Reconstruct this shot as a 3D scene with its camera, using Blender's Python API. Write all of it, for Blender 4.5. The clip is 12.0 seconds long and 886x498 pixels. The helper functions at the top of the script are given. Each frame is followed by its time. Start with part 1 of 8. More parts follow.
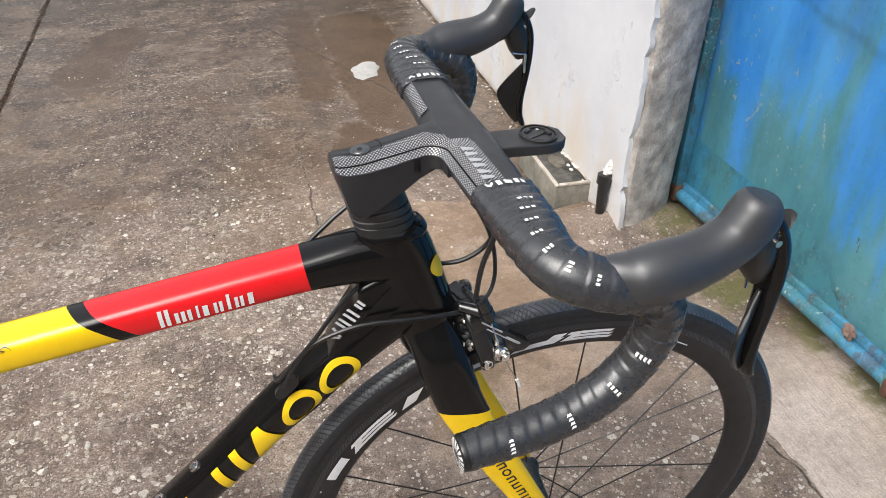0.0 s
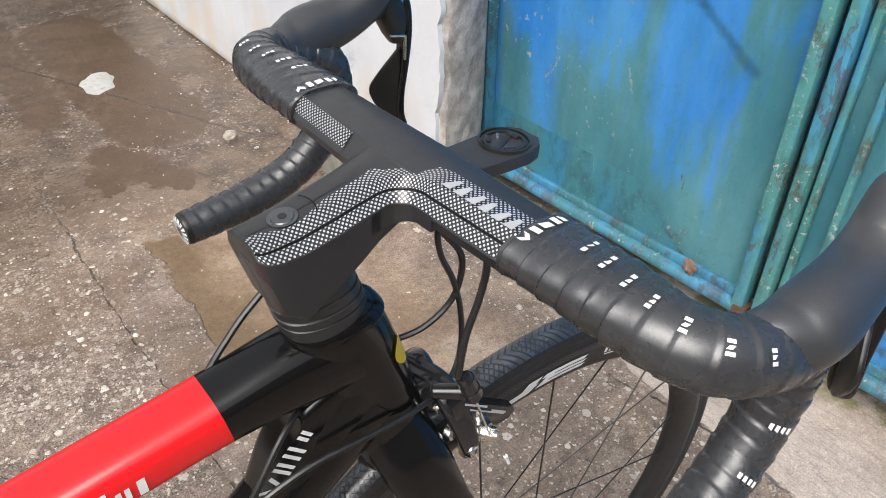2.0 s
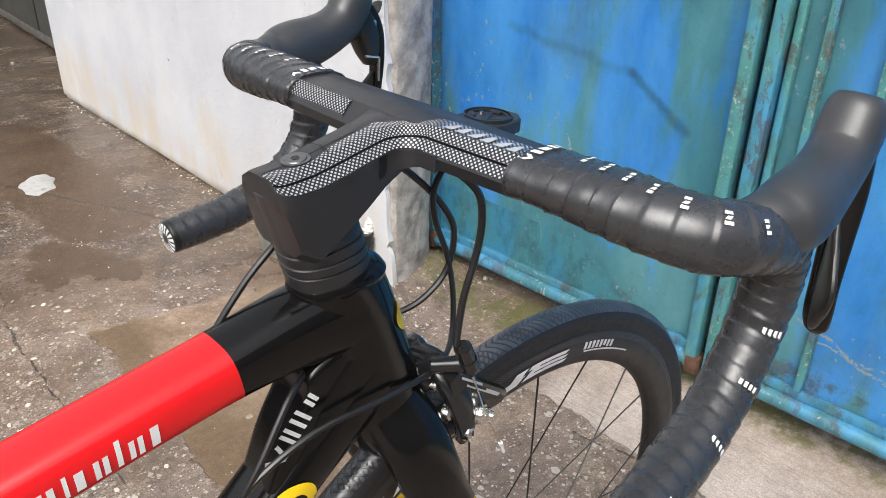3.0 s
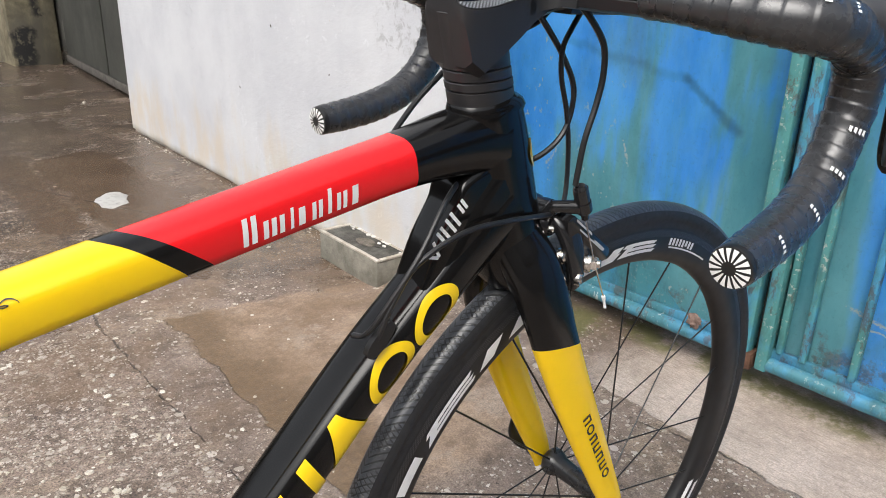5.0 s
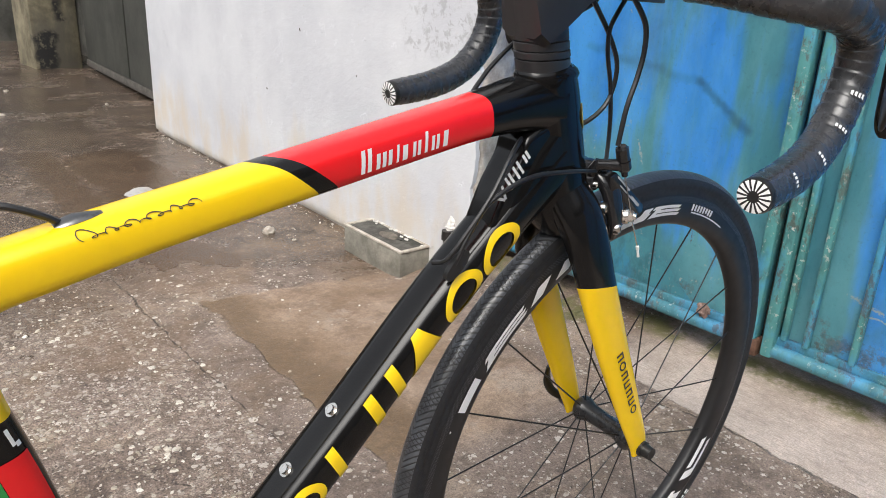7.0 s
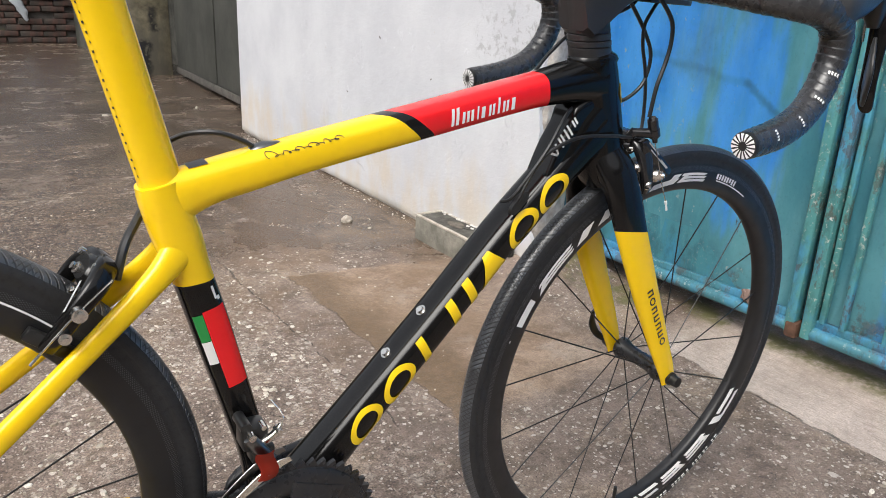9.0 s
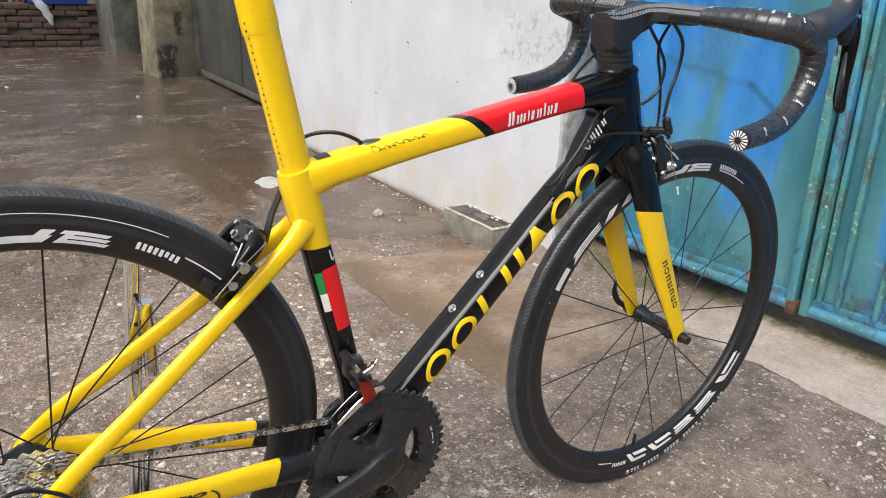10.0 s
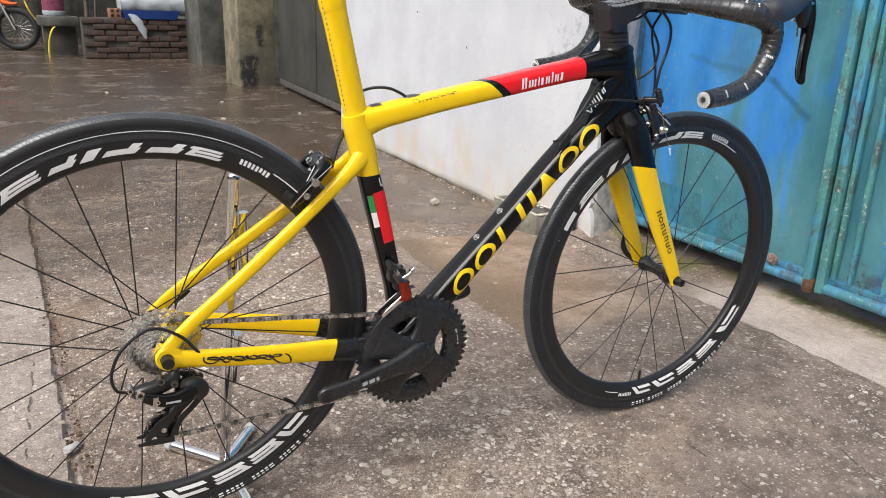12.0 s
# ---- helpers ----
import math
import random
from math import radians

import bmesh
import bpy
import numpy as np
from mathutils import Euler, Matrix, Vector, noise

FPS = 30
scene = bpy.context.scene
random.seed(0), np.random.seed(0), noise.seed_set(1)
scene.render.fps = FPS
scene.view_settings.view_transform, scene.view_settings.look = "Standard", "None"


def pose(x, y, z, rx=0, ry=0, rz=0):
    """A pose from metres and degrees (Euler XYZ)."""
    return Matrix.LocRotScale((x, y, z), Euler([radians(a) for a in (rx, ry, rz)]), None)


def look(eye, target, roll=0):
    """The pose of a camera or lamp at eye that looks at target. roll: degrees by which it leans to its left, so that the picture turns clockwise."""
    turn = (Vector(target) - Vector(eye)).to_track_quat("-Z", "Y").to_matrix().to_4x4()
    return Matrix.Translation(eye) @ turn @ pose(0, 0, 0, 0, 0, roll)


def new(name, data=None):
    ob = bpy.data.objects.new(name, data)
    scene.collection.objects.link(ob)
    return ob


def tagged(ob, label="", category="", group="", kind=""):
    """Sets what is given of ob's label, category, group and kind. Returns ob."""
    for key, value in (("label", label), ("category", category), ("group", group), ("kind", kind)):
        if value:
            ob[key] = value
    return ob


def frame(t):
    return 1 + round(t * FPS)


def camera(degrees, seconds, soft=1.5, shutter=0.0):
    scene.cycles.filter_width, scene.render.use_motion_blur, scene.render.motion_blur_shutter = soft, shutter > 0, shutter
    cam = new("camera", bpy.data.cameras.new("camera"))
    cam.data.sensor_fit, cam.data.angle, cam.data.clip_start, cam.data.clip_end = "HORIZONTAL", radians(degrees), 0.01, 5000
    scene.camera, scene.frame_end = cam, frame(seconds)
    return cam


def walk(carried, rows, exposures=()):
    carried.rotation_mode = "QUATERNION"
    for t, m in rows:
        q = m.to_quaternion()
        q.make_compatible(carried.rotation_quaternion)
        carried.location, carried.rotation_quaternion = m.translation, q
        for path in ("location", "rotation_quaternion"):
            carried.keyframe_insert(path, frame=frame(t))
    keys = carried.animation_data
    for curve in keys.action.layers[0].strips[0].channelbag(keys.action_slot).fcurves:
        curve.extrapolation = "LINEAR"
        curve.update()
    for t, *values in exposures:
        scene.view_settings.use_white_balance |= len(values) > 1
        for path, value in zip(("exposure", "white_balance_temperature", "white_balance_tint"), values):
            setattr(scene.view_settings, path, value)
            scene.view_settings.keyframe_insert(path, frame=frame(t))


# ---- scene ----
cam = camera(62.49, 12.0, soft=0.9)
PATH = [
    (0, (0.6975, -0.5586, 1.1465), (1.1370, 1.0320, 0.0165), 1.59),
    (0.5, (0.7064, -0.5407, 1.1555), (1.1900, 1.0303, 0.0161), 1.27),
    (1, (0.7265, -0.4582, 1.1404), (1.2461, 1.0864, -0.0191), 0.37),
    (1.5, (0.7363, -0.3726, 1.1144), (1.4310, 1.0789, -0.0733), 1.17),
    (2, (0.6469, -0.3196, 1.0801), (1.6397, 0.9731, -0.0789), 1.59),
    (2.5, (0.5997, -0.3000, 1.0425), (1.7850, 0.9168, -0.0132), 1.24),
    (3, (0.5769, -0.3504, 1.0089), (1.7912, 0.9622, 0.1131), 1.50),
    (3.5, (0.5488, -0.4041, 0.9676), (1.7234, 0.9970, 0.1568), 2.15),
    (5.5, (0.3789, -0.4252, 0.8781), (1.5896, 0.9954, 0.1599), 2.17),
    (6, (0.3464, -0.4381, 0.8722), (1.5645, 0.9792, 0.1598), 2.34),
    (6.5, (0.3176, -0.4551, 0.8664), (1.5338, 0.9674, 0.1611), 2.55),
    (7, (0.2995, -0.4771, 0.8650), (1.5037, 0.9614, 0.1719), 2.97),
    (9, (0.1601, -0.6458, 0.8575), (1.2352, 0.9024, 0.1888), 2.87),
    (9.5, (0.0744, -0.7012, 0.8734), (1.1367, 0.8539, 0.2005), 2.45),
    (10, (-0.0097, -0.7783, 0.8932), (1.0437, 0.7826, 0.2194), 2.36),
    (10.5, (-0.0503, -0.8717, 0.8670), (0.9822, 0.7048, 0.1973), 2.23),
    (11, (-0.0790, -0.9726, 0.8567), (0.9174, 0.6315, 0.1978), 2.39),
    (11.5, (-0.0956, -1.0234, 0.8514), (0.8539, 0.6132, 0.2034), 2.54),
    (12, (-0.1095, -1.0630, 0.8552), (0.7968, 0.6026, 0.2193), 2.25),
]
walk(cam, [(t, look(eye, target, roll)) for t, eye, target, roll in PATH], exposures=[(0.0, 0.69), (2.0, 0.73), (3.5, 0.69), (5.3, 0.62), (9.0, 0.61), (12.0, 0.65)])

# ---- light: an overcast sky, brightest overhead ----
world = bpy.data.worlds.new("sky")
scene.world = world
world.use_nodes = True
wt = world.node_tree
sky = wt.nodes.new("ShaderNodeTexSky")
sky.sky_type, sky.sun_disc = "NISHITA", False
sky.sun_elevation, sky.sun_rotation = radians(52), radians(243)
sky.air_density, sky.dust_density, sky.ozone_density = 1.0, 4.0, 1.0
grey = wt.nodes.new("ShaderNodeHueSaturation")
grey.inputs["Saturation"].default_value = 0.25
wt.links.new(sky.outputs[0], grey.inputs["Color"])
wt.links.new(grey.outputs[0], wt.nodes["Background"].inputs["Color"])
wt.nodes["Background"].inputs["Strength"].default_value = 0.15
sun_data = bpy.data.lights.new("sun", "SUN")
sun_data.energy, sun_data.angle, sun_data.color = 1.5, radians(40), (1.0, 0.96, 0.9)
sun_lamp = new("sun", sun_data)
sun_lamp.matrix_world = look((-3.8, -2.4, 5.4), (0.6, 0.4, 0.0))


# ---- node helpers ----
def nodes_of(name):
    m = bpy.data.materials.new(name)
    m.use_nodes = True
    nt = m.node_tree
    return m, nt, nt.nodes["Principled BSDF"]


def add(nt, kind, **values):
    n = nt.nodes.new(kind)
    for key, value in values.items():
        if key in n.inputs:
            n.inputs[key].default_value = value
    return n


def mixed(nt, fac, a, b, blend="MIX"):
    n = nt.nodes.new("ShaderNodeMix")
    n.data_type, n.blend_type = "RGBA", blend
    for slot, value in ((0, fac), (6, a), (7, b)):
        if isinstance(value, bpy.types.NodeSocket):
            nt.links.new(value, n.inputs[slot])
        elif slot == 0:
            n.inputs[0].default_value = value
        else:
            n.inputs[slot].default_value = (*value, 1)
    return n.outputs[2]


def ramp(nt, value, low, high, inverse=False):
    n = nt.nodes.new("ShaderNodeMapRange")
    n.interpolation_type = "SMOOTHSTEP"
    nt.links.new(value, n.inputs[0])
    n.inputs[1].default_value, n.inputs[2].default_value = low, high
    n.inputs[3].default_value, n.inputs[4].default_value = (1, 0) if inverse else (0, 1)
    return n.outputs[0]


def maths(nt, op, a, b=0.0):
    n = nt.nodes.new("ShaderNodeMath")
    n.operation = op
    for slot, value in ((0, a), (1, b)):
        if isinstance(value, bpy.types.NodeSocket):
            nt.links.new(value, n.inputs[slot])
        else:
            n.inputs[slot].default_value = value
    return n.outputs[0]


def coords(nt, scale=(1, 1, 1), spin=(0, 0, 0), which="Object"):
    tc = nt.nodes.new("ShaderNodeTexCoord")
    mp = nt.nodes.new("ShaderNodeMapping")
    mp.inputs["Scale"].default_value = scale
    mp.inputs["Rotation"].default_value = [radians(a) for a in spin]
    nt.links.new(tc.outputs[which], mp.inputs[0])
    return mp.outputs[0]


def noisy(nt, where, scale, detail=5.0, rough=0.55, distort=0.0):
    n = add(nt, "ShaderNodeTexNoise", Scale=scale, Detail=detail, Roughness=rough, Distortion=distort)
    nt.links.new(where, n.inputs["Vector"])
    return n.outputs["Fac"]


def bumped(nt, bsdf, height, strength, distance):
    n = add(nt, "ShaderNodeBump", Strength=strength, Distance=distance)
    nt.links.new(height, n.inputs["Height"])
    nt.links.new(n.outputs[0], bsdf.inputs["Normal"])
    return n


def paint(name, colour, rough=0.4, metal=0.0, dirt=0.15, grain=60.0, bump=0.0, bump_scale=300.0, coat=0.0, spec=0.5):
    """A plain coloured surface with blotches, fine grain and a little uneven gloss."""
    m, nt, b = nodes_of(name)
    at = coords(nt)
    n1, n2 = noisy(nt, at, grain), noisy(nt, at, grain * 0.12, 3)
    darker = tuple(c * (1 - dirt) for c in colour)
    lighter = tuple(min(1, c * (1 + dirt * 0.5) + 0.01 * dirt) for c in colour)
    c1 = mixed(nt, ramp(nt, n2, 0.35, 0.7), lighter, colour)
    c2 = mixed(nt, ramp(nt, n1, 0.5, 0.8), c1, darker)
    nt.links.new(c2, b.inputs["Base Color"])
    r = nt.nodes.new("ShaderNodeMapRange")
    nt.links.new(n1, r.inputs[0])
    r.inputs[3].default_value, r.inputs[4].default_value = max(0.02, rough * 0.8), min(1, rough * 1.25)
    nt.links.new(r.outputs[0], b.inputs["Roughness"])
    b.inputs["Metallic"].default_value = metal
    b.inputs["Coat Weight"].default_value = coat
    b.inputs["Coat Roughness"].default_value = 0.06
    b.inputs["Specular IOR Level"].default_value = spec
    if bump:
        bumped(nt, b, noisy(nt, at, bump_scale, 4), bump, 0.001)
    return m


# ---- mesh helpers ----
def mesh_of(name, bm, mats, smooth=True):
    bmesh.ops.recalc_face_normals(bm, faces=bm.faces)
    me = bpy.data.meshes.new(name)
    bm.to_mesh(me)
    bm.free()
    for m in mats if isinstance(mats, (list, tuple)) else [mats]:
        me.materials.append(m)
    if smooth:
        me.polygons.foreach_set("use_smooth", [True] * len(me.polygons))
        me.set_sharp_from_angle(angle=radians(38))
    return me


def part(name, bm, material, parent, label="", m=None, smooth=True):
    """Links a bmesh (or a mesh that is shared) as one mesh object under a thing or under a part."""
    me = bm if isinstance(bm, bpy.types.Mesh) else mesh_of(name, bm, material, smooth)
    ob = new(name, me)
    ob.parent = parent
    if m is not None:
        ob.matrix_basis = m
    return tagged(ob, label)


def thing(name, label, category, group="", m=None, kind=""):
    ob = new(name)
    ob.empty_display_size = 0.05
    if m is not None:
        ob.matrix_basis = m
    return tagged(ob, label, category, group, kind)


def solo(name, bm, material, label, category, m=None, kind="", group="", smooth=True):
    ob = new(name, mesh_of(name, bm, material, smooth))
    if m is not None:
        ob.matrix_basis = m
    return tagged(ob, label, category, group, kind)


def box(bm, x0, x1, y0, y1, z0, z1, bevel=0.0, index=0, m=None):
    made = bmesh.ops.create_cube(bm, size=1.0)["verts"]
    for v in made:
        v.co = Vector(((x0 + x1) / 2 + v.co.x * (x1 - x0), (y0 + y1) / 2 + v.co.y * (y1 - y0), (z0 + z1) / 2 + v.co.z * (z1 - z0)))
    faces = {f for v in made for f in v.link_faces}
    for f in faces:
        f.material_index = index
    if bevel:
        edges = list({e for v in made for e in v.link_edges})
        res = bmesh.ops.bevel(bm, geom=edges, offset=bevel, segments=2, affect="EDGES", profile=0.5)
        made = list({v for f in res["faces"] for v in f.verts} | {v for v in made if v.is_valid})
        for f in res["faces"]:
            f.material_index = index
    if m is not None:
        bmesh.ops.transform(bm, matrix=m, verts=made)
    return made


def rod(bm, a, b, r0, r1=None, seg=12, index=0):
    """A round bar from a to b."""
    a, b = Vector(a), Vector(b)
    d = b - a
    made = bmesh.ops.create_cone(bm, cap_ends=True, segments=seg, radius1=r0, radius2=r0 if r1 is None else r1, depth=d.length)["verts"]
    turn = d.to_track_quat("Z", "Y").to_matrix().to_4x4()
    bmesh.ops.transform(bm, matrix=Matrix.Translation((a + b) / 2) @ turn, verts=made)
    for f in {f for v in made for f in v.link_faces}:
        f.material_index = index
    return made


def loft(bm, rings, caps=True, index=0, closed=False):
    """Skins rings of points, each with the same count."""
    rows = [[bm.verts.new(p) for p in ring] for ring in rings]
    n = len(rows[0])
    pairs = list(zip(rows, rows[1:])) + ([(rows[-1], rows[0])] if closed else [])
    made = []
    for a, b in pairs:
        for i in range(n):
            f = bm.faces.new((a[i], a[(i + 1) % n], b[(i + 1) % n], b[i]))
            f.material_index = index
            made.append(f)
    if caps and not closed:
        for row in (rows[0], rows[-1]):
            f = bm.faces.new(row)
            f.material_index = index
            made.append(f)
    return made


def smooth_path(points, steps):
    """A Catmull-Rom line through points of any dimension."""
    pts = [np.array(p, float) for p in points]
    pts = [2 * pts[0] - pts[1]] + pts + [2 * pts[-1] - pts[-2]]
    out = []
    for i in range(1, len(pts) - 2):
        p0, p1, p2, p3 = pts[i - 1 : i + 3]
        for k in range(steps):
            t = k / steps
            out.append(0.5 * (2 * p1 + (p2 - p0) * t + (2 * p0 - 5 * p1 + 4 * p2 - p3) * t**2 + (3 * p1 - p0 - 3 * p2 + p3) * t**3))
    return out + [pts[-2]]


def spow(v, e):
    return math.copysign(abs(v) ** e, v)


def oval(centre, u, v, a, b, n=2.0, seg=24):
    e = 2.0 / n
    c, u, v = Vector(centre), Vector(u), Vector(v)
    return [c + u * (a * spow(math.cos(2 * math.pi * i / seg), e)) + v * (b * spow(math.sin(2 * math.pi * i / seg), e)) for i in range(seg)]


class Tube:
    """A swept tube: stations of (x, y, z, half width, half height, squareness), with its width held near one side vector."""

    def __init__(self, stations, side=(0, 1, 0), steps=6, seg=28):
        self.rows = smooth_path(stations, steps)
        self.seg, self.frames = seg, []
        side = Vector(side)
        for i, r in enumerate(self.rows):
            d = Vector(self.rows[min(i + 1, len(self.rows) - 1)][:3]) - Vector(self.rows[max(i - 1, 0)][:3])
            d.normalize()
            u = (side - d * side.dot(d)).normalized()
            v = d.cross(u)
            if v.z < -1e-6 and abs(d.z) < 0.99:
                pass
            self.frames.append((Vector(r[:3]), u, v, d))
        self.length = [0.0]
        for a, b in zip(self.frames, self.frames[1:]):
            self.length.append(self.length[-1] + (b[0] - a[0]).length)

    def build(self, bm, index=0, caps=True):
        return loft(bm, [oval(f[0], f[1], f[2], r[3], r[4], r[5], self.seg) for f, r in zip(self.frames, self.rows)], caps, index)

    def at(self, s):
        """Centre, side, up, and the section, s metres along."""
        s = min(max(s, 0.0), self.length[-1] - 1e-6)
        i = int(np.searchsorted(self.length, s, side="right")) - 1
        i = min(i, len(self.frames) - 2)
        k = (s - self.length[i]) / (self.length[i + 1] - self.length[i])
        f, g = self.frames[i], self.frames[i + 1]
        r = self.rows[i] * (1 - k) + self.rows[i + 1] * k
        return f[0].lerp(g[0], k), f[1].lerp(g[1], k).normalized(), f[2].lerp(g[2], k).normalized(), r

    def skin(self, s, angle, lift=0.0):
        """The point of the surface s metres along, at an angle in degrees from its side vector."""
        c, u, v, r = self.at(s)
        e = 2.0 / r[5]
        ca, sa = math.cos(radians(angle)), math.sin(radians(angle))
        p = u * (r[3] * spow(ca, e)) + v * (r[4] * spow(sa, e))
        return c + p + p.normalized() * lift

    def flank(self, s, h, lift=0.0007, sign=-1):
        """The point of the flank (sign: to which side), h metres above the middle."""
        c, u, v, r = self.at(s)
        q = min(0.985, abs(h) / r[4])
        a = r[3] * (1 - q ** r[5]) ** (1 / r[5])
        p = u * (sign * (a + lift)) + v * math.copysign(q * r[4], h)
        return c + p


def ribbon(bm, grid, index=0):
    """Faces through a grid of points."""
    rows = [[bm.verts.new(p) for p in row] for row in grid]
    for a, b in zip(rows, rows[1:]):
        for i in range(len(a) - 1):
            bm.faces.new((a[i], a[i + 1], b[i + 1], b[i])).material_index = index


def patch(bm, to, u0, u1, v0, v1, skew=0.0, nu=4, nv=3, index=0, taper=1.0):
    """A slanted bar in the (u, v) of a surface, where to(u, v) gives the place."""
    grid = []
    for i in range(nu + 1):
        row = []
        for j in range(nv + 1):
            v = v0 + (v1 - v0) * j / nv
            w = 1 + (taper - 1) * j / nv
            mid = (u0 + u1) / 2
            row.append(to(mid + (u0 + (u1 - u0) * i / nu - mid) * w + skew * (v - v0), v))
        grid.append(row)
    ribbon(bm, grid, index)


def hoop(bm, to, cu, cv, ru, rv, thick_u, thick_v, skew=0.0, a0=0.0, a1=360.0, n=28, index=0):
    """An elliptic ring, or a piece of one, in the (u, v) of a surface."""
    grid = []
    for i in range(n + 1):
        a = radians(a0 + (a1 - a0) * i / n)
        row = []
        for k in (0.0, 0.25, 0.5, 0.75, 1.0):
            u, v = (ru - thick_u * k) * math.cos(a), (rv - thick_v * k) * math.sin(a)
            row.append(to(cu + u + skew * v, cv + v))
        grid.append(row)
    ribbon(bm, grid, index)


def wire(name, points, radius, material, parent, label="", m=None, steps=8, seg=8):
    rows = [(*p, radius, radius, 2.0) for p in points]
    bm = bmesh.new()
    path = smooth_path([p for p in points], steps)
    up, rings = Vector((0.3, 0.8, 0.52)), []
    for i, p in enumerate(path):
        d = (Vector(path[min(i + 1, len(path) - 1)]) - Vector(path[max(i - 1, 0)])).normalized()
        u = (up - d * up.dot(d)).normalized()
        up = u
        rings.append(oval(p, u, d.cross(u), radius, radius, 2.0, seg))
    loft(bm, rings)
    return part(name, bm, material, parent, label, m)


def strip_mesh(bm, m):
    bmesh.ops.transform(bm, matrix=m, verts=bm.verts)


def pieces(name, bm, material, parent, label=""):
    """Links every loose piece of a bmesh as a part of its own."""
    left = set(bm.verts)
    while left:
        seed_vert = min(left, key=lambda v: v.index)
        island, todo = {seed_vert}, [seed_vert]
        while todo:
            for e in todo.pop().link_edges:
                for o in e.verts:
                    if o not in island:
                        island.add(o)
                        todo.append(o)
        left -= island
        b1 = bmesh.new()
        twin = {v: b1.verts.new(v.co) for v in island}
        for f in bm.faces:
            if f.verts[0] in island:
                b1.faces.new([twin[v] for v in f.verts])
        part(name, b1, material, parent, label)
    bm.free()


def cloth_strip(name, rows, material, parent, label=""):
    """A thin strip through rows of points, its UV measured in metres along and across."""
    bm = bmesh.new()
    uv = bm.loops.layers.uv.new("metres")
    grid, place = [], {}
    along = 0.0
    for i, row in enumerate(rows):
        row = [Vector(p) for p in row]
        if i:
            along += sum((a - b).length for a, b in zip(row, last)) / len(row)
        line, across = [], 0.0
        for j, p in enumerate(row):
            across += (p - row[j - 1]).length if j else 0.0
            v = bm.verts.new(p)
            place[v] = (along, across)
            line.append(v)
        grid.append(line)
        last = row
    for a, b in zip(grid, grid[1:]):
        for i in range(len(a) - 1):
            f = bm.faces.new((a[i], a[i + 1], b[i + 1], b[i]))
            for c in f.loops:
                c[uv].uv = place[c.vert]
    return part(name, bm, material, parent, label)


# ---- materials ----
YELLOW = paint("yellow_paint", (0.92, 0.6, 0.008), 0.2, dirt=0.04, coat=0.25, spec=0.35)
RED = paint("red_paint", (0.78, 0.012, 0.016), 0.2, dirt=0.05, coat=0.25, spec=0.35)
BLACK_GLOSS = paint("black_gloss_paint", (0.0045, 0.0043, 0.0044), 0.15, dirt=0.2, spec=0.36)
BLACK_SATIN = paint("black_satin_paint", (0.016, 0.0165, 0.0185), 0.27, dirt=0.2, spec=0.5)
BLACK_MATT = paint("black_matt_paint", (0.022, 0.022, 0.0238), 0.38, dirt=0.2, bump=0.1, bump_scale=900)
CARBON_RIM = paint("matt_carbon", (0.011, 0.011, 0.012), 0.42, dirt=0.2)
RUBBER = paint("tyre_rubber", (0.013, 0.0135, 0.015), 0.6, dirt=0.3, grain=150, bump=0.3, bump_scale=700)
TAPE = paint("bar_tape", (0.029, 0.03, 0.033), 0.27, dirt=0.25, grain=120, bump=0.12, bump_scale=2400, spec=0.75)
HOOD = paint("hood_rubber", (0.032, 0.033, 0.036), 0.36, dirt=0.2, grain=120, bump=0.15, bump_scale=1300, spec=0.7)
WHITE_PRINT = paint("white_print", (0.78, 0.78, 0.77), 0.45, dirt=0.12)
GREY_PRINT = paint("grey_print", (0.42, 0.43, 0.44), 0.4, dirt=0.1)
YELLOW_PRINT = paint("yellow_print", (0.87, 0.58, 0.01), 0.32, dirt=0.04)
BLACK_PRINT = paint("black_print", (0.015, 0.014, 0.012), 0.4)
GREEN_PRINT = paint("green_print", (0.02, 0.26, 0.06), 0.3, dirt=0.05)
STEEL = paint("bright_steel", (0.72, 0.7, 0.66), 0.22, metal=1.0, dirt=0.35, grain=200)
CHROME = paint("chromed_tube", (0.72, 0.72, 0.71), 0.12, metal=1.0, dirt=0.3, grain=40)
BRAKE_BLACK = paint("polished_black_alloy", (0.012, 0.012, 0.013), 0.16, dirt=0.15, spec=0.6)
DARK_STEEL = paint("dark_steel", (0.2, 0.2, 0.2), 0.3, metal=1.0, dirt=0.3, grain=200)
SPOKE_STEEL = paint("black_spoke_steel", (0.02, 0.02, 0.02), 0.3, metal=0.4, dirt=0.2)
CABLE = paint("cable_housing", (0.012, 0.012, 0.013), 0.35, dirt=0.2)
PLASTIC = paint("black_plastic", (0.012, 0.012, 0.012), 0.32, dirt=0.2)
CHAIN_STEEL = paint("oiled_chain_steel", (0.2, 0.195, 0.185), 0.3, metal=1.0, dirt=0.5, grain=300)
PLASTER_LUMP = paint("dirty_plaster", (0.52, 0.5, 0.47), 0.85, dirt=0.5, grain=80, bump=0.6, bump_scale=200)
SPROCKET = paint("sprocket_steel", (0.86, 0.85, 0.82), 0.26, metal=1.0, dirt=0.3, grain=120)
RED_FILM = paint("red_film", (0.35, 0.03, 0.015), 0.25, dirt=0.2)


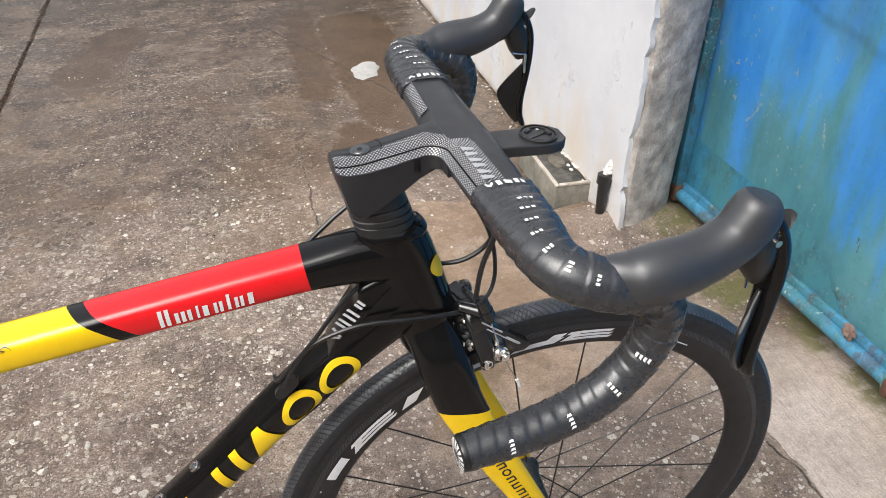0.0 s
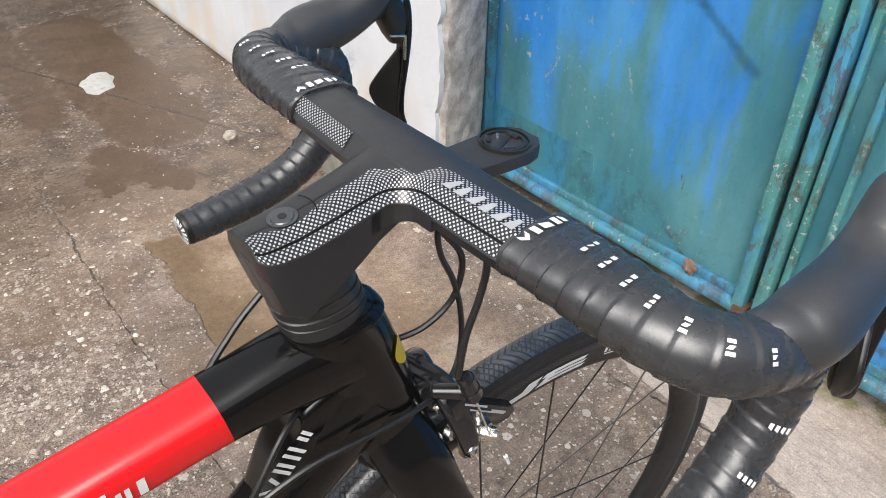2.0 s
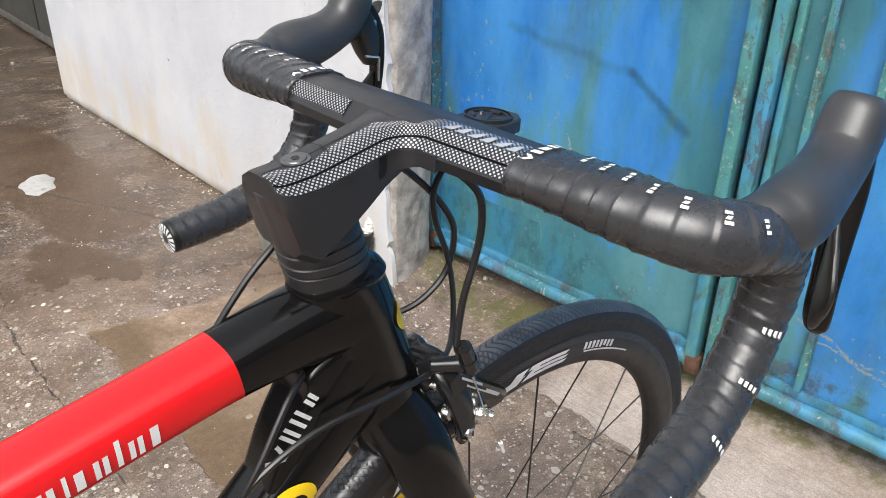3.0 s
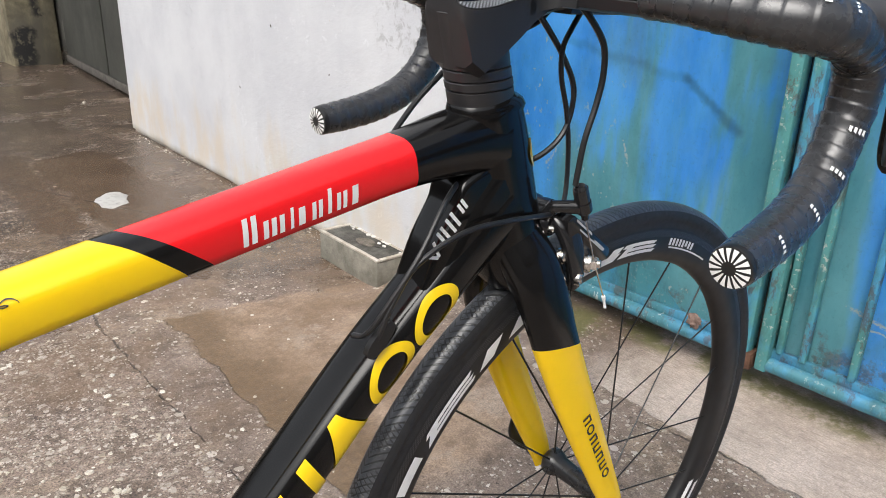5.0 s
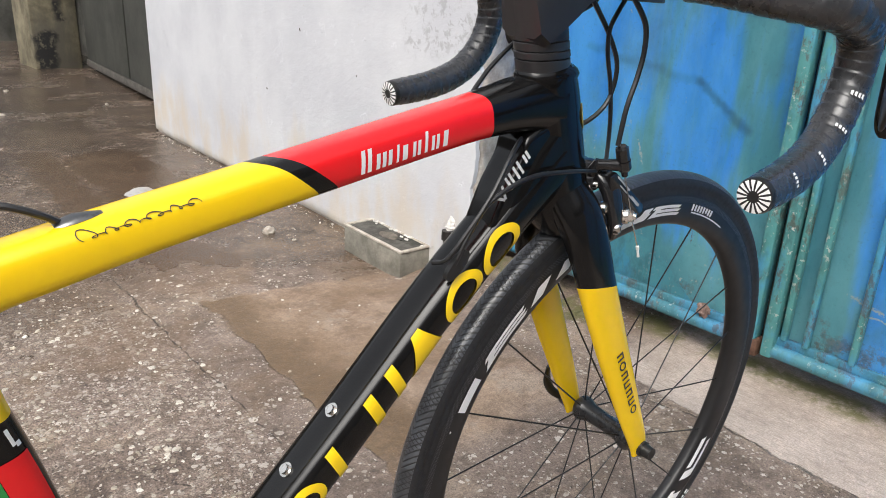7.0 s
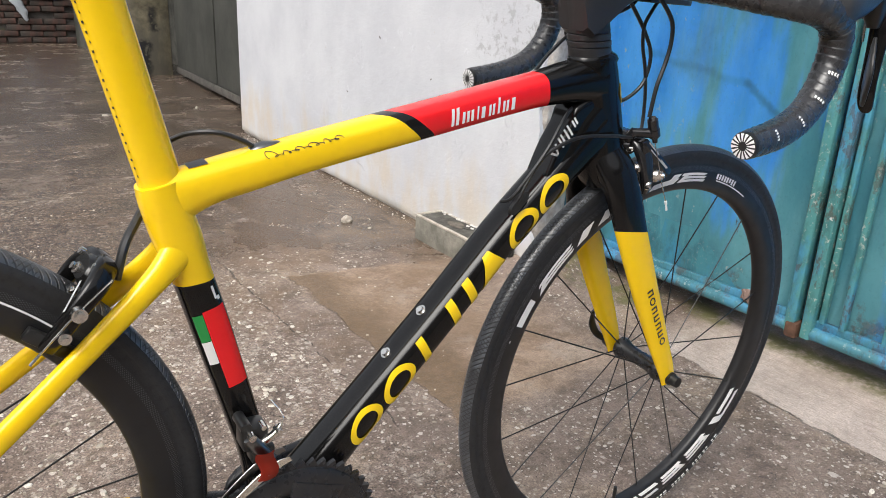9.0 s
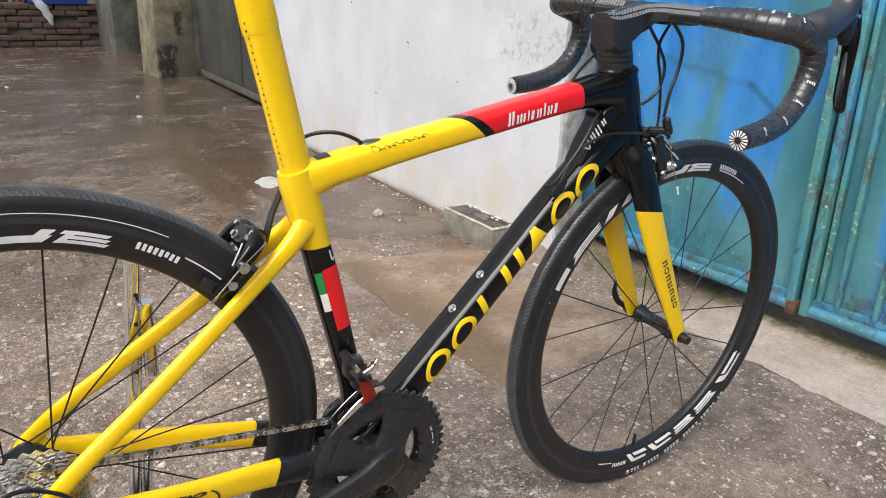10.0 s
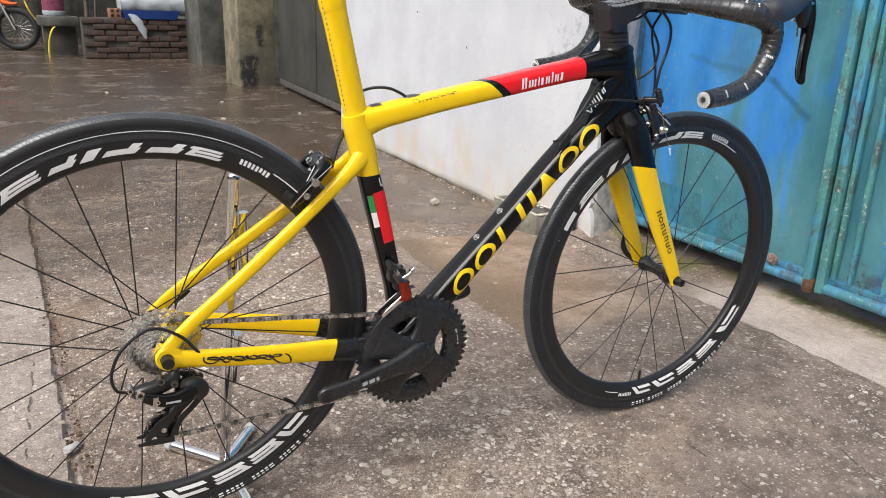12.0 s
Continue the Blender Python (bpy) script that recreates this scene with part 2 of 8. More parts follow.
def weave():
    """Silver and black carbon weave of two-millimetre tows."""
    m, nt, b = nodes_of("carbon_weave")
    at = coords(nt, (1, 1, 1), (0, 0, 45), "UV")
    v = add(nt, "ShaderNodeTexVoronoi", Scale=460.0, Randomness=0.0)
    v.voronoi_dimensions, v.feature = "2D", "F1"
    nt.links.new(at, v.inputs["Vector"])
    dots = ramp(nt, v.outputs["Distance"], 0.26, 0.36, True)
    col = mixed(nt, maths(nt, "MULTIPLY", dots, 0.9), (0.008, 0.008, 0.009), (0.52, 0.53, 0.55))
    nt.links.new(col, b.inputs["Base Color"])
    b.inputs["Roughness"].default_value = 0.3
    b.inputs["Metallic"].default_value = 0.2
    b.inputs["Coat Weight"].default_value = 0.5
    return m


WEAVE = weave()


def tread():
    """Dusty grey tread, tinted paler and bluish for the sky's sheen, with fine slanting grooves round the tyre."""
    m, nt, b = nodes_of("tyre_tread_pattern")
    at = coords(nt)
    sep = nt.nodes.new("ShaderNodeSeparateXYZ")
    nt.links.new(at, sep.inputs[0])
    turn = maths(nt, "MULTIPLY", maths(nt, "ARCTAN2", sep.outputs[2], sep.outputs[0]), 290.0)
    lean = maths(nt, "MULTIPLY", maths(nt, "ABSOLUTE", sep.outputs[1]), 950.0)
    groove = ramp(nt, maths(nt, "SINE", maths(nt, "ADD", turn, lean)), 0.45, 0.8)
    cross = ramp(nt, maths(nt, "SINE", maths(nt, "SUBTRACT", maths(nt, "MULTIPLY", turn, 1.5), lean)), 0.45, 0.8)
    zone = ramp(nt, maths(nt, "SINE", maths(nt, "ADD", maths(nt, "MULTIPLY", turn, 0.16), maths(nt, "MULTIPLY", lean, 0.2))), -0.3, 0.3)
    cross = maths(nt, "MULTIPLY", cross, zone)
    n = noisy(nt, at, 40, 5)
    col = mixed(nt, ramp(nt, n, 0.35, 0.7), (0.034, 0.037, 0.043), (0.075, 0.083, 0.097))
    col = mixed(nt, maths(nt, "MULTIPLY", maths(nt, "MAXIMUM", groove, cross), 0.95), col, (0.006, 0.007, 0.008))
    nt.links.new(col, b.inputs["Base Color"])
    b.inputs["Roughness"].default_value = 0.36
    b.inputs["Specular IOR Level"].default_value = 1.0
    bumped(nt, b, maths(nt, "SUBTRACT", n, maths(nt, "MAXIMUM", groove, cross)), 0.8, 0.0012)
    return m


TREAD = tread()


def brake_track():
    """Fine black cloth pattern that glints along the rim's edge."""
    m, nt, b = nodes_of("woven_brake_track")
    at = coords(nt)
    sep = nt.nodes.new("ShaderNodeSeparateXYZ")
    nt.links.new(at, sep.inputs[0])
    turn = maths(nt, "SINE", maths(nt, "MULTIPLY", maths(nt, "ARCTAN2", sep.outputs[2], sep.outputs[0]), 620.0))
    out = nt.nodes.new("ShaderNodeVectorMath")
    out.operation = "LENGTH"
    nt.links.new(at, out.inputs[0])
    ring = maths(nt, "SINE", maths(nt, "MULTIPLY", out.outputs["Value"], 3300.0))
    dots = ramp(nt, maths(nt, "MULTIPLY", turn, ring), 0.1, 0.6)
    nt.links.new(mixed(nt, dots, (0.011, 0.011, 0.012), (0.07, 0.072, 0.078)), b.inputs["Base Color"])
    b.inputs["Roughness"].default_value = 0.36
    bumped(nt, b, dots, 0.4, 0.0006)
    return m


TRACK = brake_track()


def vec(nt, op, a, b=None, scale=None):
    n = nt.nodes.new("ShaderNodeVectorMath")
    n.operation = op
    for slot, value in ((0, a), (1, b)):
        if value is None:
            continue
        if isinstance(value, bpy.types.NodeSocket):
            nt.links.new(value, n.inputs[slot])
        else:
            n.inputs[slot].default_value = value
    if scale is not None:
        if isinstance(scale, bpy.types.NodeSocket):
            nt.links.new(scale, n.inputs["Scale"])
        else:
            n.inputs["Scale"].default_value = scale
    return n.outputs["Value"] if op in ("DOT_PRODUCT", "LENGTH", "DISTANCE") else n.outputs[0]


def warped(nt, at, scale, amount):
    """Coordinates pushed about by noise, so that edges come out ragged."""
    n = add(nt, "ShaderNodeTexNoise", Scale=scale, Detail=4.0, Roughness=0.6)
    nt.links.new(at, n.inputs["Vector"])
    return vec(nt, "ADD", at, vec(nt, "SCALE", vec(nt, "SUBTRACT", n.outputs["Color"], (0.5, 0.5, 0.5)), scale=amount))


def stroke(nt, at, a, b, core, soft):
    """1 along the line from a to b, falling to 0 between the distances core and soft."""
    d = Vector(b) - Vector(a)
    rel = vec(nt, "SUBTRACT", at, a)
    t = maths(nt, "DIVIDE", vec(nt, "DOT_PRODUCT", rel, tuple(d)), d.length_squared)
    t = maths(nt, "MINIMUM", maths(nt, "MAXIMUM", t, 0.0), 1.0)
    away = vec(nt, "LENGTH", vec(nt, "SUBTRACT", rel, vec(nt, "SCALE", tuple(d), scale=t)))
    return ramp(nt, away, core, soft, True)


def concrete_ground():
    """Worn yard concrete: exposed aggregate, a smooth brown skim patch, damp that grows towards the alley, a darker
    tone far down it, a trowelled strip at the gate.
    """
    m, nt, b = nodes_of("yard_concrete")
    tc = coords(nt)
    sepz = nt.nodes.new("ShaderNodeSeparateXYZ")
    nt.links.new(tc, sepz.inputs[0])
    flat = nt.nodes.new("ShaderNodeCombineXYZ")
    nt.links.new(sepz.outputs[0], flat.inputs[0])
    nt.links.new(sepz.outputs[1], flat.inputs[1])
    at = flat.outputs[0]
    x, y = sepz.outputs[0], sepz.outputs[1]

    def times(p, q):
        return maths(nt, "MULTIPLY", p, q)

    def less(p):
        return maths(nt, "SUBTRACT", 1.0, p)

    def toned(col, value, low, high, dark, light):
        """The colour scaled from dark to light as the value goes from low to high."""
        n = nt.nodes.new("ShaderNodeMapRange")
        nt.links.new(value, n.inputs[0])
        for slot, v in ((1, low), (2, high), (3, dark), (4, light)):
            n.inputs[slot].default_value = v
        return vec(nt, "SCALE", col, scale=n.outputs[0])

    big, mid = noisy(nt, at, 1.1, 6, 0.6), noisy(nt, at, 5.0, 9, 0.7)
    fine, grit = noisy(nt, at, 60.0, 8, 0.8), noisy(nt, at, 250.0, 3, 0.7)
    torn = warped(nt, at, 26.0, 0.035)
    # areas: the slab past the joint, the plain band behind the crack, the skim patch, the strip at the gate
    wob = times(maths(nt, "SUBTRACT", noisy(nt, at, 7.0, 7, 0.65), 0.5), 0.11)
    slab = ramp(nt, maths(nt, "ADD", maths(nt, "ADD", x, times(y, 0.05)), times(wob, 0.15)), -0.128, -0.120, True)
    slab = times(slab, ramp(nt, maths(nt, "ADD", y, times(wob, 3.0)), 1.3, 2.0, True))
    band = ramp(nt, maths(nt, "ADD", x, times(wob, 0.3)), 0.82, 0.84)
    strip = times(ramp(nt, maths(nt, "ADD", x, times(wob, 0.7)), 1.632, 1.637), ramp(nt, maths(nt, "ADD", y, wob), 0.42, 0.6, True))
    pat = times(ramp(nt, maths(nt, "ADD", x, wob), 0.962, 0.970), ramp(nt, maths(nt, "ADD", maths(nt, "ADD", y, times(wob, 1.6)), times(x, 0.18)), 1.51, 1.54, True))
    pat = times(pat, times(ramp(nt, maths(nt, "ADD", y, times(wob, 2.0)), 0.36, 0.5), ramp(nt, maths(nt, "ADD", x, times(wob, 2.5)), 1.32, 1.62, True)))
    smooth_area = maths(nt, "MAXIMUM", strip, maths(nt, "MAXIMUM", times(pat, 0.9), times(slab, 0.55)))
    rough_area = less(times(smooth_area, 0.85))
    # cement paste: cloudy grey-brown, ochre bloom, dark crust
    base = mixed(nt, ramp(nt, mid, 0.32, 0.68), (0.165, 0.126, 0.1), (0.29, 0.23, 0.186))
    bloom = ramp(nt, noisy(nt, warped(nt, at, 9.0, 0.1), 3.4, 9, 0.72), 0.5, 0.62)
    base = mixed(nt, times(bloom, 0.6), base, (0.38, 0.3, 0.22))
    base = mixed(nt, times(slab, 0.75), base, mixed(nt, ramp(nt, mid, 0.35, 0.65), (0.29, 0.245, 0.215), (0.42, 0.37, 0.335)))
    crust = times(ramp(nt, noisy(nt, torn, 8.0, 10, 0.8), 0.5, 0.56), rough_area)
    base = mixed(nt, times(crust, 0.6), base, mixed(nt, 1.0, base, (0.44, 0.41, 0.385), "MULTIPLY"))
    scab = times(ramp(nt, noisy(nt, torn, 21.0, 10, 0.82), 0.54, 0.58), rough_area)
    base = mixed(nt, times(scab, less(times(band, 0.7))), base, mixed(nt, 0.55, base, (0.46, 0.405, 0.335)))
    # skim patch: an amber rim on its near side that pales inwards
    rim = times(pat, ramp(nt, maths(nt, "ADD", x, times(mid, 0.3)), 1.16, 1.34, True))
    base = mixed(nt, times(pat, 0.85), base, mixed(nt, ramp(nt, mid, 0.35, 0.65), (0.2, 0.137, 0.087), (0.37, 0.275, 0.195)))
    worn = times(pat, ramp(nt, noisy(nt, torn, 13.0, 9, 0.75), 0.5, 0.6))
    base = mixed(nt, times(worn, 0.55), base, (0.155, 0.112, 0.078))
    film = times(pat, ramp(nt, noisy(nt, warped(nt, at, 10.0, 0.08), 6.0, 8, 0.7), 0.55, 0.62))
    base = mixed(nt, times(film, 0.5), base, (0.37, 0.315, 0.255))
    base = mixed(nt, times(rim, 0.7), base, mixed(nt, fine, (0.13, 0.082, 0.036), (0.25, 0.165, 0.08)))
    # strip at the gate: pale, drawn with the trowel, scraped at its broken edge
    brushed = noisy(nt, coords(nt, (14, 1.4, 1), (0, 0, 24)), 16.0, 5, 0.6)
    pale = mixed(nt, ramp(nt, mid, 0.3, 0.7), (0.36, 0.3, 0.25), (0.53, 0.465, 0.405))
    pale = mixed(nt, times(ramp(nt, brushed, 0.5, 0.64), 0.4), pale, (0.2, 0.168, 0.138))
    base = mixed(nt, times(strip, 0.9), base, pale)
    # grain of the paste at two scales, with pits
    coarse = toned(toned(base, fine, 0.32, 0.68, 0.42, 1.6), grit, 0.34, 0.66, 0.42, 1.62)
    base = mixed(nt, less(times(maths(nt, "MAXIMUM", smooth_area, times(band, 0.7)), 0.62)), base, coarse)
    pits = ramp(nt, noisy(nt, at, 105.0, 4, 0.7), 0.6, 0.66)
    base = mixed(nt, times(times(pits, 0.8), rough_area), base, (0.04, 0.034, 0.028))
    # aggregate of three sizes, thick in drifts and sparse elsewhere
    rag = warped(nt, at, 120.0, 0.010)
    drift = ramp(nt, noisy(nt, at, 2.3, 6, 0.65), 0.42, 0.6)
    open_area = times(less(times(band, 0.7)), less(times(smooth_area, 0.9)))
    flake = None
    for scale, least, most in ((42.0, 0.90, 0.34), (85.0, 0.8, 0.4), (170.0, 0.79, 0.42)):
        vo = add(nt, "ShaderNodeTexVoronoi", Scale=scale, Randomness=1.0)
        vo.voronoi_dimensions = "2D"
        nt.links.new(rag, vo.inputs["Vector"])
        sepc = nt.nodes.new("ShaderNodeSeparateColor")
        nt.links.new(vo.outputs["Color"], sepc.inputs[0])
        pick = maths(nt, "GREATER_THAN", maths(nt, "ADD", sepc.outputs[0], times(maths(nt, "SUBTRACT", times(drift, open_area), 0.45), 0.24)), least)
        f = times(pick, maths(nt, "LESS_THAN", vo.outputs["Distance"], times(maths(nt, "ADD", sepc.outputs[1], 0.25), most)))
        f = times(f, maths(nt, "GREATER_THAN", open_area, 0.25))
        base = mixed(nt, times(f, 0.92), base, mixed(nt, sepc.outputs[2], (0.3, 0.245, 0.185), (0.66, 0.62, 0.55)))
        flake = f if flake is None else maths(nt, "MAXIMUM", flake, f)
    # rust-brown mud, then standing damp
    rusty = times(ramp(nt, noisy(nt, warped(nt, at, 4.0, 0.2), 1.9, 8, 0.66, 0.4), 0.48, 0.6), times(times(ramp(nt, y, 0.2, 1.0), ramp(nt, y, 2.2, 3.4, True)), 0.48))
    base = mixed(nt, times(rusty, less(slab)), base, mixed(nt, fine, (0.13, 0.082, 0.042), (0.28, 0.19, 0.115)))
    puddle = None
    for p0, p1, core in (((1.02, 1.85, 0), (1.14, 1.62, 0), 0.06), ((0.94, 3.3, 0), (0.93, 2.2, 0), 0.06), ((1.2, 3.1, 0), (1.22, 2.0, 0), 0.16), ((0.97, 1.8, 0), (0.98, 1.66, 0), 0.03), ((0.12, 3.1, 0), (0.0, 2.6, 0), 0.1)):
        d = stroke(nt, warped(nt, at, 8.0, 0.16), p0, p1, core, core + 0.025)
        puddle = d if puddle is None else maths(nt, "MAXIMUM", puddle, d)
    wet = maths(nt, "ADD", times(ramp(nt, y, 0.6, 2.1), 0.46), maths(nt, "SUBTRACT", maths(nt, "ADD", times(big, 0.6), times(noisy(nt, warped(nt, at, 5.0, 0.15), 2.6, 8, 0.66), 0.4)), 0.23))
    wet = ramp(nt, maths(nt, "ADD", wet, times(maths(nt, "SUBTRACT", mid, 0.5), 0.35)), 0.46, 0.58)
    wet = times(wet, less(times(maths(nt, "MAXIMUM", strip, times(slab, 0.6)), 0.85)))
    wet = times(wet, less(times(ramp(nt, noisy(nt, warped(nt, coords(nt, (0.9, 1.2, 1)), 4.0, 0.25), 1.7, 10, 0.78), 0.42, 0.68), 0.5)))
    wet = maths(nt, "MAXIMUM", maths(nt, "MAXIMUM", wet, times(puddle, 0.95)), times(rim, 0.55))
    base = mixed(nt, wet, base, mixed(nt, 1.0, base, (0.45, 0.42, 0.38), "MULTIPLY"))
    base = mixed(nt, times(puddle, 0.7), base, (0.085, 0.05, 0.025))
    # patchy darker tone that deepens with distance down the alley
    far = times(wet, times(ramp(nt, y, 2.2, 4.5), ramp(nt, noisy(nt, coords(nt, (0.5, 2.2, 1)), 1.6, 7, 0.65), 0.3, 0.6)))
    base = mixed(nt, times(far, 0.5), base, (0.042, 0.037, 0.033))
    streaks = times(ramp(nt, noisy(nt, warped(nt, coords(nt, (0.8, 1.3, 1), (0, 0, 8)), 4.0, 0.25), 2.6, 10, 0.8), 0.44, 0.64), ramp(nt, y, 1.8, 3.4))
    base = mixed(nt, times(streaks, 0.6), base, mixed(nt, 1.0, base, (0.38, 0.34, 0.3), "MULTIPLY"))
    # moss close under the gate and at the wall end
    near_gate = maths(nt, "MAXIMUM", stroke(nt, torn, (1.8, 1.02, 0), (1.84, 0.7, 0), 0.05, 0.13), stroke(nt, torn, (1.93, 0.6, 0), (1.97, -0.4, 0), 0.02, 0.085))
    moss = times(ramp(nt, noisy(nt, at, 9.0, 9, 0.74), 0.42, 0.56), near_gate)
    base = mixed(nt, times(moss, 0.85), base, mixed(nt, fine, (0.06, 0.066, 0.015), (0.19, 0.19, 0.06)))
    # cracks and old joints
    ragged = warped(nt, at, 14.0, 0.04)
    crack = None
    for p0, p1, w in (((0.812, 1.85, 0), (0.823, 1.2, 0), 0.003), ((0.823, 1.2, 0), (0.85, 0.45, 0), 0.0022), ((0.85, 0.45, 0), (0.9, -0.5, 0), 0.0012), ((0.526, 0.767, 0), (0.70, 0.56, 0), 0.0022),
                      ((1.59, 0.33, 0), (1.637, 0.15, 0), 0.003), ((1.637, 0.15, 0), (1.632, -0.9, 0), 0.0032), ((0.62, 3.4, 0), (1.45, 1.75, 0), 0.006), ((0.99, -0.1, 0), (0.985, -0.5, 0), 0.002),
                      ((1.33, -0.15, 0), (1.24, -0.4, 0), 0.002), ((-0.31, 1.491, 0), (-0.207, 1.468, 0), 0.003), ((-0.217, 0.8, 0), (-0.23, 0.2, 0), 0.0022)):
        d = stroke(nt, ragged, p0, p1, w * 0.5, w * 1.5)
        crack = d if crack is None else maths(nt, "MAXIMUM", crack, d)
    base = mixed(nt, times(times(crack, ramp(nt, fine, 0.36, 0.52)), 0.8), base, (0.05, 0.042, 0.034))
    base = mixed(nt, 1.0, base, (1.015, 0.985, 0.99), "MULTIPLY")
    nt.links.new(base, b.inputs["Base Color"])
    rough = nt.nodes.new("ShaderNodeMapRange")
    nt.links.new(wet, rough.inputs[0])
    rough.inputs[3].default_value, rough.inputs[4].default_value = 0.72, 0.1
    nt.links.new(rough.outputs[0], b.inputs["Roughness"])
    h = maths(nt, "ADD", times(fine, 0.9), times(flake, 0.4))
    h = maths(nt, "ADD", h, times(grit, 0.6))
    h = maths(nt, "SUBTRACT", h, maths(nt, "ADD", crack, times(pits, 0.4)))
    h = maths(nt, "SUBTRACT", times(h, less(times(smooth_area, 0.5))), times(pat, 0.5))
    bn = bumped(nt, b, h, 0.5, 0.005)
    s = nt.nodes.new("ShaderNodeMapRange")
    nt.links.new(wet, s.inputs[0])
    s.inputs[3].default_value, s.inputs[4].default_value = 1.0, 0.24
    nt.links.new(s.outputs[0], bn.inputs["Strength"])
    return m


GROUND = concrete_ground()


def plaster():
    """White lime paint with ochre damp rising from the ground and flaking spots."""
    m, nt, b = nodes_of("white_lime_paint")
    at = coords(nt)
    sep = nt.nodes.new("ShaderNodeSeparateXYZ")
    nt.links.new(at, sep.inputs[0])
    z = sep.outputs[2]
    mid, streak = noisy(nt, at, 3.0, 7, 0.6), noisy(nt, coords(nt, (1, 1, 0.4)), 7.0, 7, 0.62)
    col = mixed(nt, ramp(nt, mid, 0.3, 0.7), (0.5, 0.512, 0.545), (0.58, 0.592, 0.617))
    rise = maths(nt, "ADD", z, maths(nt, "MULTIPLY", maths(nt, "SUBTRACT", streak, 0.5), -0.6))
    stain = maths(nt, "MULTIPLY", ramp(nt, rise, 0.02, 0.36, True), 0.5)
    col = mixed(nt, maths(nt, "MULTIPLY", stain, ramp(nt, streak, 0.35, 0.65)), col, (0.56, 0.45, 0.3))
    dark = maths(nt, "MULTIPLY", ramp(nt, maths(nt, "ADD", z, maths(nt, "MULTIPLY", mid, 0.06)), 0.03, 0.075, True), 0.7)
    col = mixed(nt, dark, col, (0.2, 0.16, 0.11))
    # a rough, scraped patch of plaster and a few knocked holes
    flat = vec(nt, "MULTIPLY", at, (0, 1, 1))
    scraped = stroke(nt, warped(nt, flat, 6.0, 0.12), (0, -0.52, 0.72), (0, -0.74, 0.76), 0.05, 0.1)
    ridge = noisy(nt, warped(nt, at, 20.0, 0.05), 34.0, 8, 0.75)
    flakes = maths(nt, "MULTIPLY", ramp(nt, ridge, 0.52, 0.56), scraped)
    col = mixed(nt, maths(nt, "MULTIPLY", flakes, 0.55), col, (0.3, 0.3, 0.31))
    for p0, p1, w in (((0, 0.174, 0.666), (0, 0.178, 0.67), 0.003), ((0, 0.7, 0.81), (0, 0.704, 0.812), 0.003), ((0, -0.2, 0.55), (0, -0.203, 0.552), 0.002), ((0, 0.45, 0.42), (0, 0.46, 0.423), 0.002)):
        col = mixed(nt, stroke(nt, flat, p0, p1, w, w * 1.6), col, (0.09, 0.08, 0.075))
    spots = ramp(nt, noisy(nt, at, 45, 3), 0.72, 0.76)
    col = mixed(nt, spots, col, (0.5, 0.48, 0.46))
    nt.links.new(col, b.inputs["Base Color"])
    b.inputs["Roughness"].default_value = 0.75
    bumped(nt, b, maths(nt, "ADD", noisy(nt, at, 14, 6), maths(nt, "ADD", maths(nt, "MULTIPLY", noisy(nt, at, 90, 6, 0.7), 0.4), maths(nt, "MULTIPLY", ramp(nt, noisy(nt, at, 5.0, 8, 0.7), 0.6, 0.615), 0.5))), 0.7, 0.006)
    b.inputs["Specular IOR Level"].default_value = 0.3
    return m


PLASTER = plaster()


def rough_stone(name, dark, light, scale=6.0, moss=(0.1, 0.1, 0.05), moss_level=0.62, bump=0.7):
    m, nt, b = nodes_of(name)
    at = coords(nt)
    n1, n2 = noisy(nt, at, scale, 8, 0.68), noisy(nt, coords(nt, (1, 1, 0.3)), scale * 0.35, 6, 0.6)
    col = mixed(nt, ramp(nt, n1, 0.3, 0.7), dark, light)
    col = mixed(nt, ramp(nt, n2, moss_level, moss_level + 0.12), col, moss)
    nt.links.new(col, b.inputs["Base Color"])
    b.inputs["Roughness"].default_value = 0.8
    bumped(nt, b, maths(nt, "ADD", n1, maths(nt, "MULTIPLY", noisy(nt, at, scale * 9, 5), 0.4)), bump, 0.008)
    return m


DAMP_CEMENT = rough_stone("damp_grey_cement", (0.13, 0.122, 0.1), (0.27, 0.255, 0.215), 14.0, (0.07, 0.075, 0.045), 0.58)
CEMENT = rough_stone("bare_cement", (0.26, 0.238, 0.215), (0.46, 0.43, 0.395))
BROKEN_CEMENT = rough_stone("broken_cement", (0.22, 0.198, 0.178), (0.52, 0.485, 0.45), 16.0, (0.2, 0.18, 0.15), 0.62, 0.6)
DIRTY_MORTAR = rough_stone("dirty_mortar", (0.075, 0.062, 0.05), (0.24, 0.21, 0.175), 18.0, (0.06, 0.06, 0.035), 0.55, 1.0)
# mouldy cement and old brick, both darkened to carry the alley's shade
DARK_CEMENT = rough_stone("mouldy_shaded_cement", (0.045, 0.045, 0.04), (0.14, 0.138, 0.122), 4.0, (0.03, 0.032, 0.022), 0.5)
BRICK = rough_stone("old_red_brick", (0.05, 0.028, 0.022), (0.12, 0.06, 0.047), 7.0, (0.045, 0.038, 0.032), 0.46)
CLAY = rough_stone("hollow_clay_brick", (0.2, 0.085, 0.05), (0.32, 0.15, 0.09), 14.0)
MORTAR = rough_stone("dark_mortar", (0.05, 0.045, 0.04), (0.11, 0.1, 0.09), 12.0)
BLOCK = rough_stone("mossy_cover_slab", (0.035, 0.032, 0.027), (0.12, 0.115, 0.1), 16.0, (0.03, 0.03, 0.025), 0.55)
